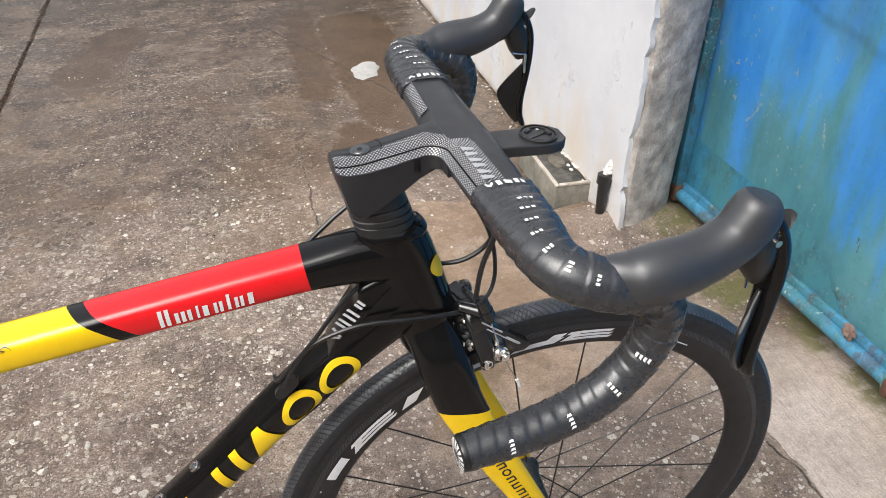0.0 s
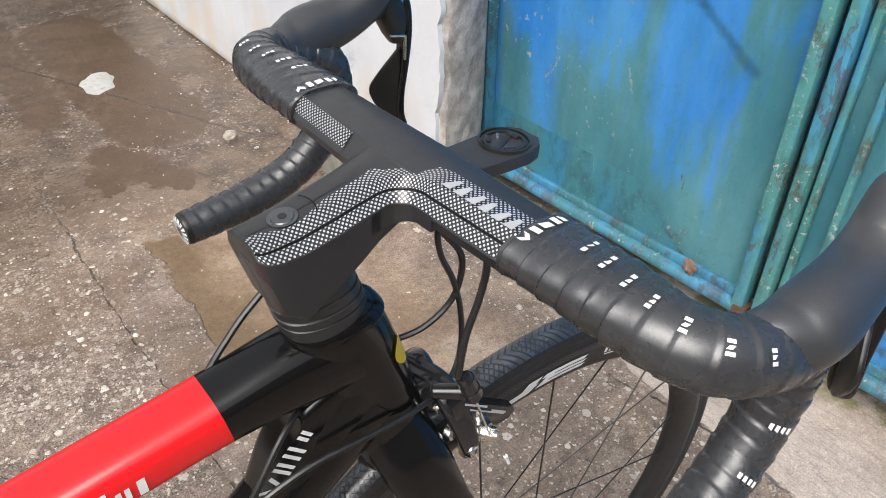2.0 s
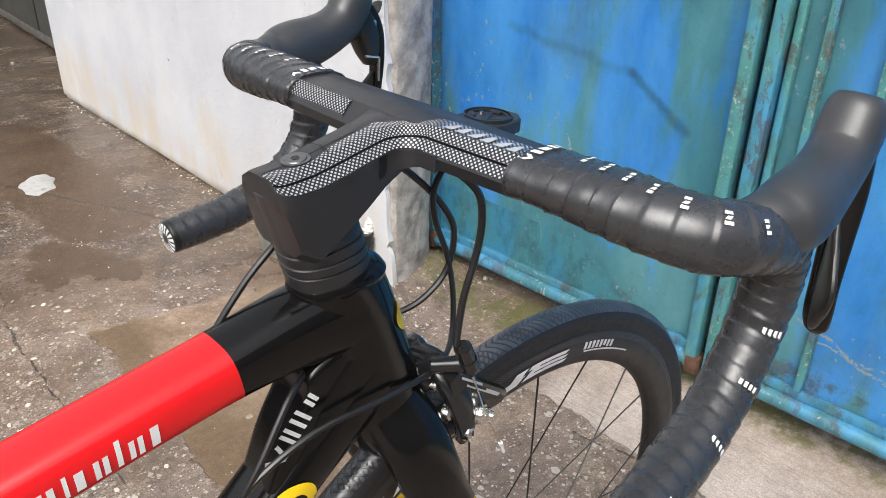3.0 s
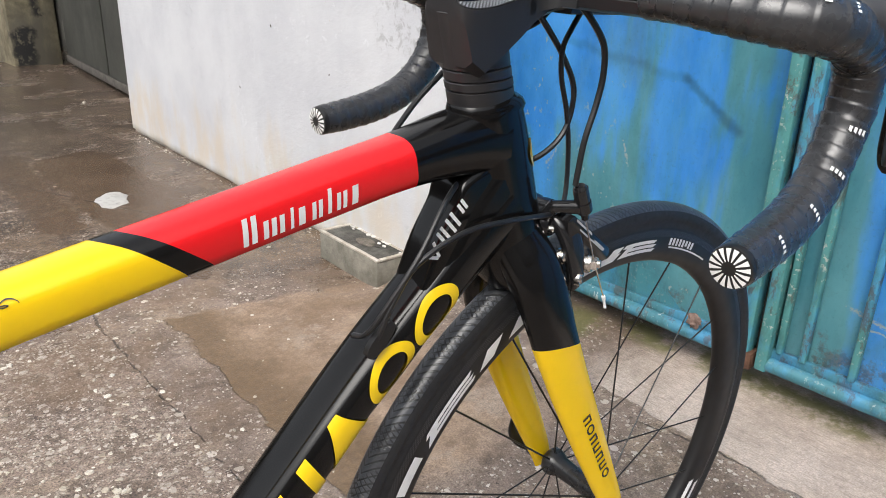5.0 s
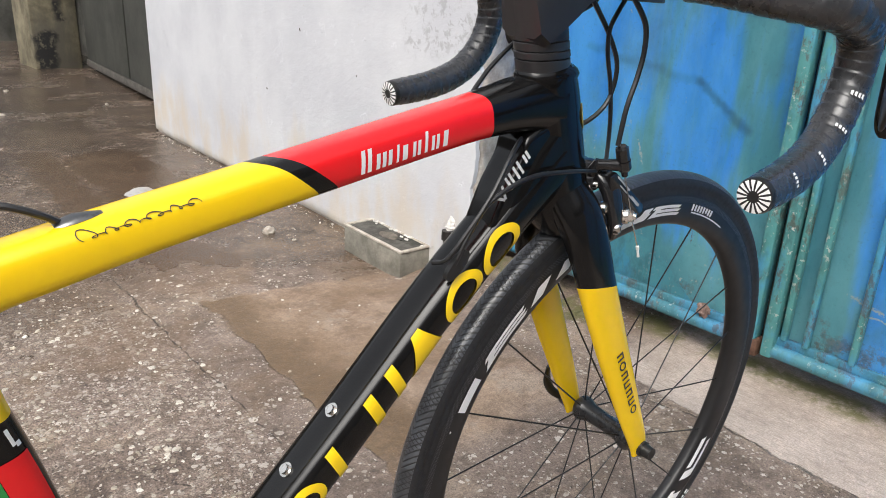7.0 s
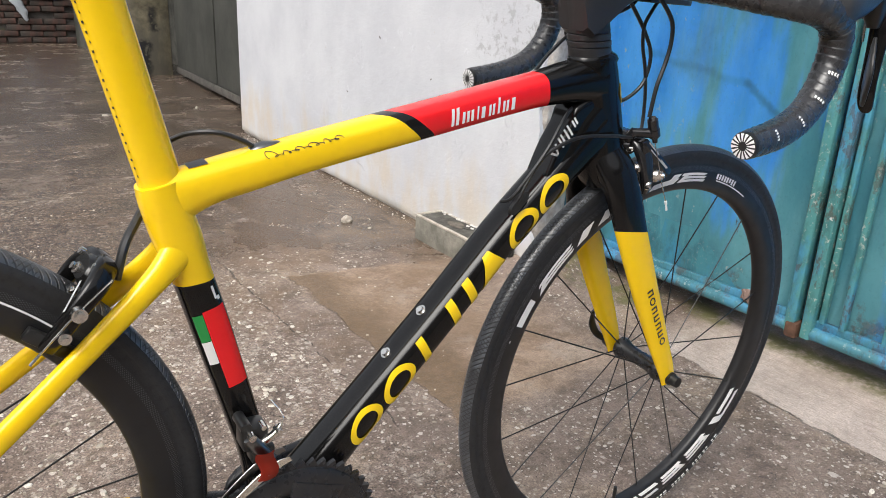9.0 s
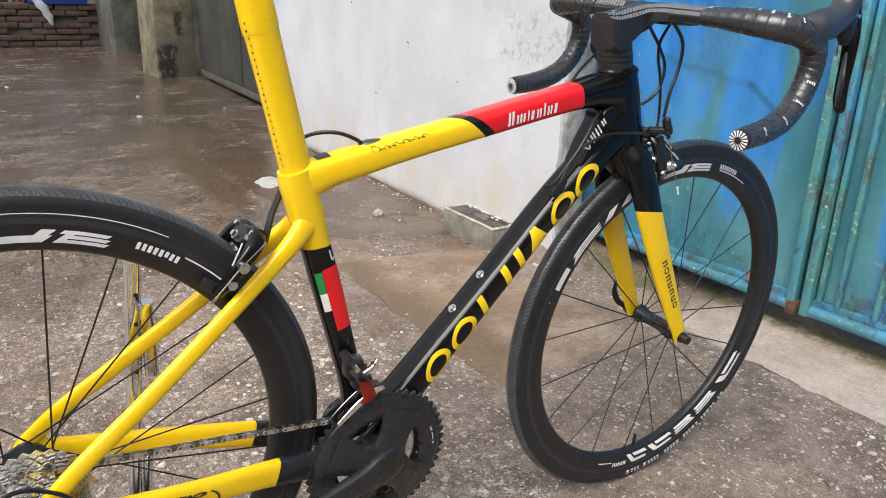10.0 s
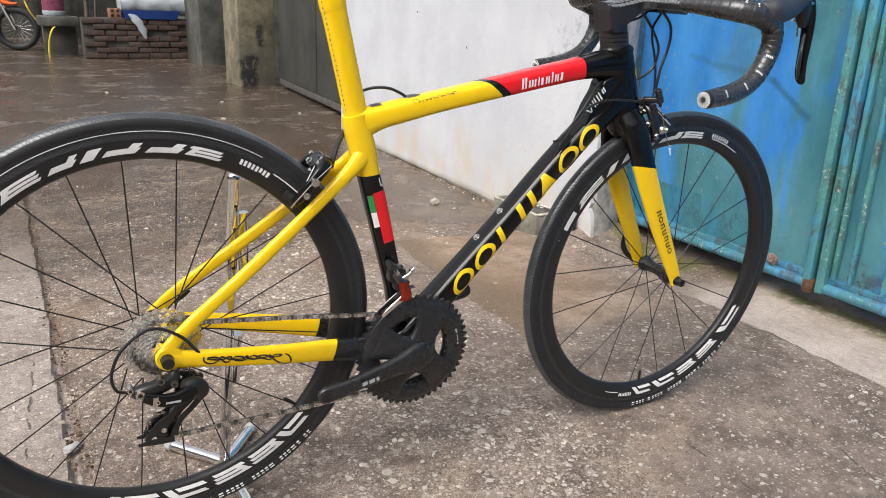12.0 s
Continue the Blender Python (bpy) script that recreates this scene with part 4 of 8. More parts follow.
def drain_pipe():
    p = thing("drain_pipe", "stub of black pipe wrapped in white film at the wall", "pipe", m=WALL @ pose(-0.022, -0.735, 0.062))
    b0 = bmesh.new()
    rod(b0, (0, 0, -0.01), (0.0, 0.004, 0.085), 0.013, 0.016, 16)
    rod(b0, (0.0, 0.004, 0.085), (0.0, 0.005, 0.112), 0.021, 0.02, 16)
    part("pipe", b0, PLASTIC, p)
    w = bmesh.new()
    rings = []
    for i in range(14):
        z = 0.1 + 0.05 * i / 13
        r = 0.0175 + 0.005 * noise.noise((i * 0.45, 3, 0)) - 0.0007 * i
        rings.append([Vector((0.004 + 0.0035 * i * 0.4, 0.005 + 0.002 * i * 0.3, z)) + Vector((math.cos(a), math.sin(a), 0)) * r * (1 + 0.5 * noise.noise((i * 0.5, math.cos(a) * 1.5, math.sin(a) * 1.5))) for a in [2 * math.pi * j / 14 for j in range(14)]])
    loft(w, rings)
    part("film", w, PLASTER_LUMP, p, "crumpled white film")
    t = bmesh.new()
    bmesh.ops.create_icosphere(t, subdivisions=2, radius=0.02)
    for v in t.verts:
        v.co = Vector((v.co.x * 0.7, v.co.y * 1.2, v.co.z * 1.5)) * (1 + 0.5 * noise.noise(v.co * 60)) + Vector((0.05, -0.01, 0.06))
    part("plaster_lump", t, PLASTER_LUMP, p)


drain_pipe()
# crumbled mortar at the foot of the wall end
bm = bmesh.new()
bmesh.ops.create_icosphere(bm, subdivisions=5, radius=1.0)
for v in bm.verts:
    n = 1 + 0.3 * noise.noise(v.co * 2.5) + 0.12 * noise.noise(v.co * 9) + 0.06 * noise.noise(v.co * 24)
    v.co = Vector((0.06 + v.co.x * 0.09 * n, -0.80 + v.co.y * 0.05 * n, v.co.z * 0.018 * n))
solo("mortar_mound", bm, DIRTY_MORTAR, "crumbled brown-grey mortar at the foot of the wall", "rubble", WALL, "structure")


# ---- the bicycle: x forward, y to its left, z up; the rear axle at (0, 0, AXLE) ----
AXLE, BASE = 0.336, 0.9933
LEAN = Matrix(((0.99958, 0.01249, 0.02599), (-0.01129, 0.99890, -0.04559), (-0.02653, 0.04528, 0.99862))).to_4x4()
BIKE = Matrix.Translation((-0.0029, 0.0159, 0.3620)) @ LEAN @ Matrix.Translation((0, 0, -AXLE))
HEAD_AT, HEAD_UP = Vector((0.7904, 0, 0.786)), Vector((-0.323, 0, 1.0)).normalized()


def steer(degrees):
    return Matrix.Translation(HEAD_AT) @ Matrix.Rotation(radians(degrees), 4, HEAD_UP) @ Matrix.Translation(-HEAD_AT)


def raked(rows):
    """Sets rows of points forward above the fork crown, along the head tube's slope."""
    return [(r[0] + 0.07 * max(0.0, r[2] - 0.58), *r[1:]) for r in rows]


WHEEL_STEER = steer(0.37)
BAR_STEER = steer(4.85) @ Matrix.Translation((0.0205, 0, -0.0035)) @ Matrix.Translation((0.76, 0, 0.86)) @ Matrix.Rotation(radians(0.8), 4, "X") @ Matrix.Translation((-0.76, 0, -0.86))
bike = thing("road_bicycle", "yellow, red and black carbon road bicycle held on a stand", "bicycle", m=BIKE)


def slit(bm, point, normal):
    bmesh.ops.bisect_plane(bm, geom=bm.verts[:] + bm.edges[:] + bm.faces[:], plane_co=point, plane_no=normal)


def colour(bm, rule):
    for f in bm.faces:
        f.material_index = rule(f.calc_center_median())


# -- frame --
TOP = Tube([(0.300, 0, 0.6535, 0.0165, 0.0265, 2.6), (0.335, 0, 0.667, 0.018, 0.0200, 2.8), (0.375, 0, 0.6775, 0.0195, 0.0185, 3.2), (0.44, 0, 0.6928, 0.0205, 0.0168, 3.4), (0.55, 0, 0.7165, 0.0205, 0.0172, 3.4), (0.65, 0, 0.738, 0.0205, 0.018, 3.2), (0.71, 0, 0.750, 0.021, 0.019, 3.0), (0.758, 0, 0.758, 0.0225, 0.024, 2.8), (0.800, 0, 0.760, 0.024, 0.03, 2.6)])
bm = bmesh.new()
TOP.build(bm)
slit(bm, (0.512, -0.015, 0.731), Vector((1.0, 0.62, 1.35)))
slit(bm, (0.526, -0.015, 0.734), Vector((1.0, 0.62, 1.45)))
slit(bm, (0.7115, 0, 0.7535), Vector((1, 0.06, 0.2)))


def top_rule(c):
    if (c - Vector((0.7115, 0, 0.7535))).dot(Vector((1, 0.06, 0.2))) > 0:
        return 2
    if (c - Vector((0.526, -0.015, 0.734))).dot(Vector((1.0, 0.62, 1.45))) > 0:
        return 1
    return 2 if (c - Vector((0.512, -0.015, 0.731))).dot(Vector((1.0, 0.62, 1.35))) > 0 else 0


colour(bm, top_rule)
top_tube = part("top_tube", bm, [YELLOW, RED, BLACK_GLOSS], bike, "yellow top tube with a red panel and black front end")

DOWN = Tube([(0.395, 0, 0.262, 0.030, 0.030, 2.8), (0.43, 0, 0.297, 0.028, 0.026, 3.0), (0.502, 0, 0.3765, 0.0252, 0.0228, 2.8), (0.5985, 0, 0.4815, 0.0252, 0.0215, 2.7), (0.6845, 0, 0.5805, 0.0255, 0.0205, 2.7), (0.751, 0, 0.6475, 0.0257, 0.0215, 2.7), (0.816, 0, 0.709, 0.025, 0.027, 2.6)])
bm = bmesh.new()
DOWN.build(bm)
down_tube = part("down_tube", bm, BLACK_GLOSS, bike, "black down tube with a row of yellow print shapes")

SEAT = Tube([(0.405, 0, 0.268, 0.022, 0.024, 2.4), (0.385, 0, 0.36, 0.0165, 0.0165, 2.6), (0.369, 0, 0.42, 0.0155, 0.0165, 2.8), (0.340, 0, 0.525, 0.0155, 0.0185, 2.8), (0.324, 0, 0.58, 0.0165, 0.0185, 2.6), (0.312, 0, 0.62, 0.0185, 0.0215, 2.5), (0.301, 0, 0.655, 0.0185, 0.0205, 2.5), (0.2965, 0, 0.672, 0.018, 0.0185, 2.5)])
bm = bmesh.new()
SEAT.build(bm)
cut = Vector((0.324, 0, 0.577))
slit(bm, cut, Vector((-0.12, 0, 1)))
colour(bm, lambda c: 1 if (c - cut).dot(Vector((-0.12, 0, 1))) < 0 else 0)
seat_tube = part("seat_tube", bm, [YELLOW, BLACK_GLOSS], bike, "seat tube, yellow above and black below with a flag print")

POST = Tube([(0.3035, 0, 0.655, 0.0135, 0.0185, 2.3), (0.2995, 0, 0.672, 0.0135, 0.0185, 2.3), (0.2635, 0, 0.808, 0.0138, 0.0188, 2.3), (0.2585, 0, 0.826, 0.0145, 0.0198, 2.3), (0.256, 0, 0.836, 0.0148, 0.0202, 2.3), (0.2535, 0, 0.846, 0.0146, 0.0198, 2.3), (0.235, 0, 0.915, 0.0135, 0.0185, 2.3)])
bm = bmesh.new()
POST.build(bm)
seatpost = part("seatpost", bm, YELLOW, bike, "yellow aero seatpost")
bm = bmesh.new()
for i in range(22):
    s = 0.03 + i * 0.0075
    patch(bm, lambda u, v: POST.skin(u, v, 0.0006), s, s + 0.0022, 119 - 2 * (i % 3), 124, nu=1, nv=2)
pieces("print", bm, BLACK_PRINT, seatpost, "row of small black print")

# head tube, widening into both main tubes
HEAD = Tube(raked([(0.8285, 0, 0.650, 0.0255, 0.030, 2.4), (0.819, 0, 0.676, 0.026, 0.033, 2.3), (0.800, 0, 0.725, 0.0235, 0.0325, 2.3), (0.785, 0, 0.760, 0.0233, 0.0325, 2.3), (0.7745, 0, 0.782, 0.0236, 0.0312, 2.2), (0.7728, 0, 0.7865, 0.0222, 0.0293, 2.2), (0.7715, 0, 0.790, 0.0195, 0.026, 2.2)]))
bm = bmesh.new()
HEAD.build(bm)
head_tube = part("head_tube", bm, BLACK_GLOSS, bike, "glossy black head tube")
bm = bmesh.new()
rows = []
for i in range(13):
    z = 0.735 + 0.0245 * i / 12
    w = 0.0075 * math.sqrt(max(0.02, 1 - ((i - 6) / 6.0) ** 2))
    cx = 0.7904 - 0.323 * (z - 0.787)
    row = []
    for k in (-1, -0.5, 0, 0.5, 1):
        y = -0.0125 + w * k
        row.append((cx + 0.0338 * max(0.0, 1 - (abs(y) / 0.0238) ** 2.3) ** (1 / 2.3) + 0.0006, y - 0.0004, z))
    rows.append(row)
ribbon(bm, rows)
part("badge", bm, YELLOW_PRINT, head_tube, "yellow oval badge")
# gusset between the down tube and the head tube
bm = bmesh.new()
rings = []
for x, z, r, w in ((0.660, 0.545, 0.016, 0.0205), (0.703, 0.590, 0.018, 0.0215), (0.726, 0.619, 0.0185, 0.0225), (0.754, 0.656, 0.023, 0.023), (0.782, 0.702, 0.031, 0.0232), (0.80, 0.727, 0.03, 0.0232)):
    rings.append(oval((x + 0.07 * max(0, z - 0.58), 0, z), (0, 1, 0), (-0.773, 0, 0.634), w, r, 3.0, 24))
loft(bm, rings)
part("gusset", bm, BLACK_GLOSS, head_tube)
# a web closes the corner between the tubes
bm = bmesh.new()
web = [(0.722, 0.650), (0.732, 0.684), (0.745, 0.713), (0.752, 0.735), (0.79, 0.745), (0.80, 0.70), (0.755, 0.655), (0.72, 0.615)]
rim_line = [p[:2] for p in smooth_path([(x + 0.07 * max(0, z - 0.58), z, 0.0) for x, z in web + web[:1]], 6)][:-1]
loft(bm, [[Vector((0.765 + (x - 0.765) * k, y, 0.69 + (z - 0.69) * k)) for x, z in rim_line] for y, k in ((-0.0195, 0.78), (-0.0192, 0.86), (-0.0182, 0.92), (-0.016, 0.97), (-0.012, 1.0), (0.012, 1.0), (0.016, 0.97), (0.0182, 0.92), (0.0192, 0.86), (0.0195, 0.78))])
part("web", bm, BLACK_GLOSS, head_tube)
bm = bmesh.new()
base, along, up = Vector((0.736, -0.0202, 0.672)), Vector((0.62, 0, 0.785)), Vector((-0.785, 0, 0.62))
spot = lambda u, v: base + along * u + up * v
for u0, v0, u1, v1 in ((0.0, 0.014, 0.006, 0.0), (0.007, 0.0, 0.013, 0.014), (0.018, 0.0, 0.020, 0.016), (0.023, 0.0, 0.025, 0.016), (0.030, 0.0, 0.032, 0.016), (0.036, 0.0, 0.038, 0.016), (0.045, 0.004, 0.0465, 0.014), (0.0495, 0.004, 0.051, 0.014)):
    d = (Vector((u1, v1)) - Vector((u0, v0))).normalized() * 0.0014
    ribbon(bm, [[spot(u0 - d.y, v0 + d.x), spot(u0 + d.y, v0 - d.x)], [spot(u1 - d.y, v1 + d.x), spot(u1 + d.y, v1 - d.x)]])
pieces("print_stroke", bm, WHITE_PRINT, head_tube, "thin silver print stroke")

# bottom bracket shell
bm = bmesh.new()
rod(bm, (0.405, -0.043, 0.268), (0.405, 0.043, 0.268), 0.0265, seg=32)
part("bottom_bracket", bm, BLACK_SATIN, bike)


def stays(sign):
    cs = Tube([(0.388, sign * 0.03, 0.268, 0.010, 0.021, 2.6), (0.33, sign * 0.036, 0.279, 0.0095, 0.0205, 2.8), (0.26, sign * 0.045, 0.2935, 0.009, 0.0188, 2.8), (0.16, sign * 0.058, 0.309, 0.0085, 0.0158, 2.8), (0.06, sign * 0.066, 0.325, 0.008, 0.0135, 2.6), (0.004, sign * 0.069, 0.334, 0.0065, 0.014, 2.2)])
    b0 = bmesh.new()
    cs.build(b0)
    co, no = (0.2605, 0, 0.2935), Vector((1, 0, -0.25))
    slit(b0, co, no)
    colour(b0, lambda c: 1 if (c - Vector(co)).dot(no) > 0 else 0)
    chain_stay = part("chainstay", b0, [YELLOW, BLACK_SATIN], bike, "yellow chainstay with a black front end")
    ss = Tube([(0.001, sign * 0.068, 0.348, 0.0065, 0.0105, 2.4), (0.04, sign * 0.063, 0.386, 0.0068, 0.0098, 2.5), (0.10, sign * 0.054, 0.4325, 0.007, 0.0098, 2.5), (0.17, sign * 0.042, 0.4885, 0.007, 0.0098, 2.5), (0.24, sign * 0.029, 0.547, 0.0075, 0.0098, 2.5), (0.288, sign * 0.018, 0.588, 0.0085, 0.0115, 2.5), (0.312, sign * 0.009, 0.611, 0.009, 0.016, 2.4)])
    b1 = bmesh.new()
    ss.build(b1)
    part("seatstay", b1, YELLOW, bike)
    b2 = bmesh.new()
    rings = [[Vector((0.004 + r * math.cos(a), y, AXLE + r * math.sin(a))) for a in [2 * math.pi * i / 24 for i in range(24)]] for r, y in ((0.0175, sign * 0.0635), (0.0195, sign * 0.066), (0.0195, sign * 0.0715), (0.0175, sign * 0.074))]
    loft(b2, rings)
    part("dropout", b2, YELLOW, bike)
    return chain_stay, cs


right_stay, CHAINSTAY = stays(-1)
stays(1)
def script(tube, s0, s1, h, tall, loops, width, parent, label):
    """A flowing handwritten line laid on a tube's flank."""
    b0, pts = bmesh.new(), []
    n = loops * 16
    for i in range(n + 1):
        k = i / n
        a = 2 * math.pi * loops * k
        big = tall * (0.4 + 0.6 * math.sin(k * 17.0 + 1.0) ** 4) * (1.9 if k < 0.1 else 1.0)
        lean = big * 0.5 * (1 - math.cos(a))
        pts.append((s0 + (s1 - s0) * k - (0.75 + 0.4 * math.sin(k * 23)) * tall * math.sin(a) - 0.5 * lean, h + lean))
    grid = []
    for i, (u, v) in enumerate(pts):
        p, q = pts[max(i - 1, 0)], pts[min(i + 1, n)]
        d = Vector((q[0] - p[0], q[1] - p[1])).normalized() * width * (0.6 + 0.4 * abs(math.sin(i * 0.4)))
        grid.append([tube.flank(u - d.y, v + d.x, 0.0008), tube.flank(u + d.y, v - d.x, 0.0008)])
    ribbon(b0, grid)
    part("print_script", b0, BLACK_PRINT, parent, label)


script(CHAINSTAY, 0.222, 0.345, -0.0050, 0.0105, 10, 0.0014, right_stay, "black flowing handwriting")

# yellow shapes along the down tube: rings, wedges and slanted bars
to = lambda u, v: DOWN.flank(u, v, 0.0012)


def down_s(x, z):
    """How far along the down tube the foot of a place lies."""
    best = min(range(len(DOWN.frames)), key=lambda i: (DOWN.frames[i][0] - Vector((x, 0, z))).length)
    c, u, v, d = DOWN.frames[best]
    return DOWN.length[best] + (Vector((x, 0, z)) - c).dot(d)


marks = [down_s(x, z) for x, z in ((0.500, 0.384), (0.539, 0.428), (0.572, 0.462), (0.610, 0.515), (0.652, 0.552), (0.687, 0.604), (0.726, 0.644))]
MID, TALL = -0.0018, 0.0178
SL = 0.30
for which, s in enumerate(marks):
    b0 = bmesh.new()
    if which in (0, 1, 5, 6):
        hoop(b0, to, s, MID, 0.0262, TALL, 0.0088, 0.0062, SL, 0, 360, 40)
    elif which == 2:
        patch(b0, to, s - 0.012, s - 0.001, MID - TALL, MID + TALL, SL, 2, 14)
    elif which == 3:
        patch(b0, to, s - 0.023, s - 0.011, MID - TALL, MID + TALL, SL, 2, 14)
        patch(b0, to, s + 0.008, s + 0.02, MID - TALL, MID + TALL, SL, 2, 14)
    else:
        patch(b0, to, s - 0.027, s + 0.022, MID - TALL, MID + TALL, SL, 4, 14, taper=0.22)
    pieces("print_shape", b0, YELLOW_PRINT, down_tube, "yellow print shape")

# white bars on the red panel
to_top = lambda u, v: TOP.flank(u, v, 0.0008)
s = 0.292
for w, low, high in ((0.0115, -0.0085, 0.0095), (0.0165, -0.0085, 0.0035), (0.0035, -0.0085, 0.0055), (0.0075, -0.0085, 0.0035), (0.0095, -0.0085, 0.0035), (0.0045, -0.0085, 0.0085), (0.0095, -0.0085, 0.0035), (0.0075, -0.0085, 0.0045)):
    # an upright bar at the start, then a pale block of the same height cut by a slot
    b0 = bmesh.new()
    n = max(1, round(w / 0.0052))
    for j in range(n):
        a = s + w * j / n
        patch(b0, to_top, a, a + w / n * 0.62, low, high, 0.15, 1, 3)
    pieces("print_bar", b0, WHITE_PRINT, top_tube, "white print bar")
    s += w + 0.0022
# thin black script near the seat end
script(TOP, 0.098, 0.172, 0.0105, 0.0032, 11, 0.00032, top_tube, "thin black handwriting")
# flag print on the seat tube
def flag_bar(mat, s0, s1, a0, a1, skew=0.0):
    b1 = bmesh.new()
    patch(b1, lambda u, v: SEAT.skin(u, v, 0.0006), s0, s1, a0, a1, skew, 5, 6)
    part("print_bar", b1, mat, seat_tube)


flag_bar(RED, 0.199, 0.290, 170, 232)
flag_bar(GREEN_PRINT, 0.258, 0.288, 136, 169)
flag_bar(WHITE_PRINT, 0.231, 0.2575, 136, 169)
flag_bar(WHITE_PRINT, 0.298, 0.312, 205, 214)
flag_bar(WHITE_PRINT, 0.296, 0.3, 214, 226)

# bottle bolts and cable guides
for s in (down_s(0.5385, 0.4505), down_s(0.5805, 0.4975)):
    b1 = bmesh.new()
    p, q = DOWN.skin(s, 90, 0.0), DOWN.skin(s, 90, 0.0045)
    if p.z < DOWN.at(s)[0].z:
        p, q = DOWN.skin(s, 270, 0.0), DOWN.skin(s, 270, 0.0045)
    rod(b1, p - (q - p), q, 0.0052, 0.0042, 16)
    rod(b1, p - (q - p), p + (q - p) * 0.25, 0.0068, 0.0066, 16)
    part("bottle_bolt", b1, STEEL, bike, "small steel bolt")

# -- fork, turned with the front wheel --
bm = bmesh.new()
CROWN = Tube(raked([(0.818, 0, 0.678, 0.0255, 0.033, 2.4), (0.829, 0, 0.652, 0.027, 0.031, 2.4), (0.836, 0, 0.638, 0.026, 0.026, 2.2)]))
CROWN.build(bm)
fork = part("fork", bm, BLACK_GLOSS, bike, "black fork crown over yellow blades", WHEEL_STEER)
for sign in (-1, 1):
    blade = Tube(raked([(0.822, sign * 0.012, 0.672, 0.016, 0.026, 2.4), (0.834, sign * 0.030, 0.645, 0.0145, 0.0265, 2.4), (0.848, sign * 0.0405, 0.610, 0.0115, 0.0255, 2.4), (0.864, sign * 0.045, 0.575, 0.0095, 0.0245, 2.4), (0.905, sign * 0.049, 0.495, 0.0085, 0.022, 2.4), (0.955, sign * 0.052, 0.405, 0.0075, 0.018, 2.3), (0.986, sign * 0.0545, 0.35, 0.006, 0.0145, 2.2), (0.996, sign * 0.055, 0.328, 0.0045, 0.0125, 2.0)]))
    b0 = bmesh.new()
    blade.build(b0)
    co, no = Vector((0.864, sign * 0.045, 0.5765)), Vector((0.12, sign * -0.25, 1))
    slit(b0, co, no)
    colour(b0, lambda c: 1 if (c - co).dot(no) > 0 else 0)
    fb = part("fork_blade", b0, [YELLOW, BLACK_GLOSS], fork, "yellow fork blade, black at the top")
    if sign < 0:
        BLADE = blade
b0 = bmesh.new()
for i in range(7):
    s = 0.205 + i * 0.0155
    if i in (1, 6):
        hoop(b0, lambda u, v: BLADE.flank(u, v, 0.0007), s + 0.005, 0.001, 0.0066, 0.0054, 0.0024, 0.0022, 0, 0, 360, 18)
    else:
        patch(b0, lambda u, v: BLADE.flank(u, v, 0.0007), s, s + 0.0030, -0.0045, 0.006, 0.0, 1, 2)
        patch(b0, lambda u, v: BLADE.flank(u, v, 0.0007), s + 0.0075, s + 0.0105, -0.0045, 0.006, 0.0, 1, 2)
        patch(b0, lambda u, v: BLADE.flank(u, v, 0.0007), s + 0.001, s + 0.009, -0.0045 if i % 2 else 0.004, -0.0025 if i % 2 else 0.006, 0.0, 2, 1)
pieces("print", b0, BLACK_PRINT, fork, "small black print shapes")
# quick release
b0 = bmesh.new()
rod(b0, (BASE, -0.0750, AXLE), (BASE, 0.066, AXLE), 0.0042, seg=10)
rod(b0, (BASE, -0.0750, AXLE), (BASE, -0.0635, AXLE), 0.0078, 0.0088, 16)
rod(b0, (BASE, -0.0635, AXLE), (BASE, -0.0595, AXLE), 0.0102, 0.0102, 18)
rod(b0, (BASE, 0.06, AXLE), (BASE, 0.072, AXLE), 0.0105, 0.009, 18)
part("quick_release", b0, PLASTIC, fork, "black quick release")
b0 = bmesh.new()
rings = smooth_path([(BASE, 0.070, AXLE, 0.006, 0.004), (BASE - 0.018, 0.078, AXLE + 0.012, 0.006, 0.003), (BASE - 0.032, 0.079, AXLE + 0.034, 0.0068, 0.003), (BASE - 0.036, 0.077, AXLE + 0.056, 0.004, 0.002)], 5)
loft(b0, [oval(r[:3], Vector((0.8, 0, 0.6)), (0, 1, 0), r[3], r[4], 2.2, 12) for r in rings])
part("quick_release_lever", b0, PLASTIC, fork)


# -- wheels --
def rim_half(r):
    """Half the rim's width at a radius."""
    return float(np.interp(r, (0.2715, 0.2735, 0.277, 0.284, 0.294, 0.304, 0.3125), (0.0035, 0.0068, 0.0095, 0.0117, 0.0128, 0.0127, 0.0118)))


def lathe(bm, profile, seg, index=0):
    """Turns a closed profile of (radius, y) round the y axis."""
    rings = [[Vector((r * math.cos(a), y, r * math.sin(a))) for r, y in profile] for a in [2 * math.pi * i / seg for i in range(seg)]]
    return loft(bm, rings, closed=True, index=index)


def rim_mesh():
    b0 = bmesh.new()
    rr = [0.2715, 0.2735, 0.277, 0.284, 0.294, 0.304, 0.3125]
    lathe(b0, [(r, -rim_half(r)) for r in rr] + [(r, rim_half(r)) for r in reversed(rr)], 128)
    return mesh_of("rim", b0, CARBON_RIM)


def tyre_mesh():
    b0 = bmesh.new()
    prof = [(0.3095, 0.0125)]
    for i in range(-26, 207, 8):
        a = radians(i)
        prof.append((0.3225 + 0.0135 * math.sin(a), 0.0132 * math.cos(a)))
    prof.append((0.3095, -0.0125))
    faces = lathe(b0, prof, 160)
    for f in faces:
        c = f.calc_center_median()
        if math.hypot(c.x, c.z) > 0.3285:
            f.material_index = 1
    return mesh_of("tyre", b0, [RUBBER, TREAD])


RIM, TYRE = rim_mesh(), tyre_mesh()


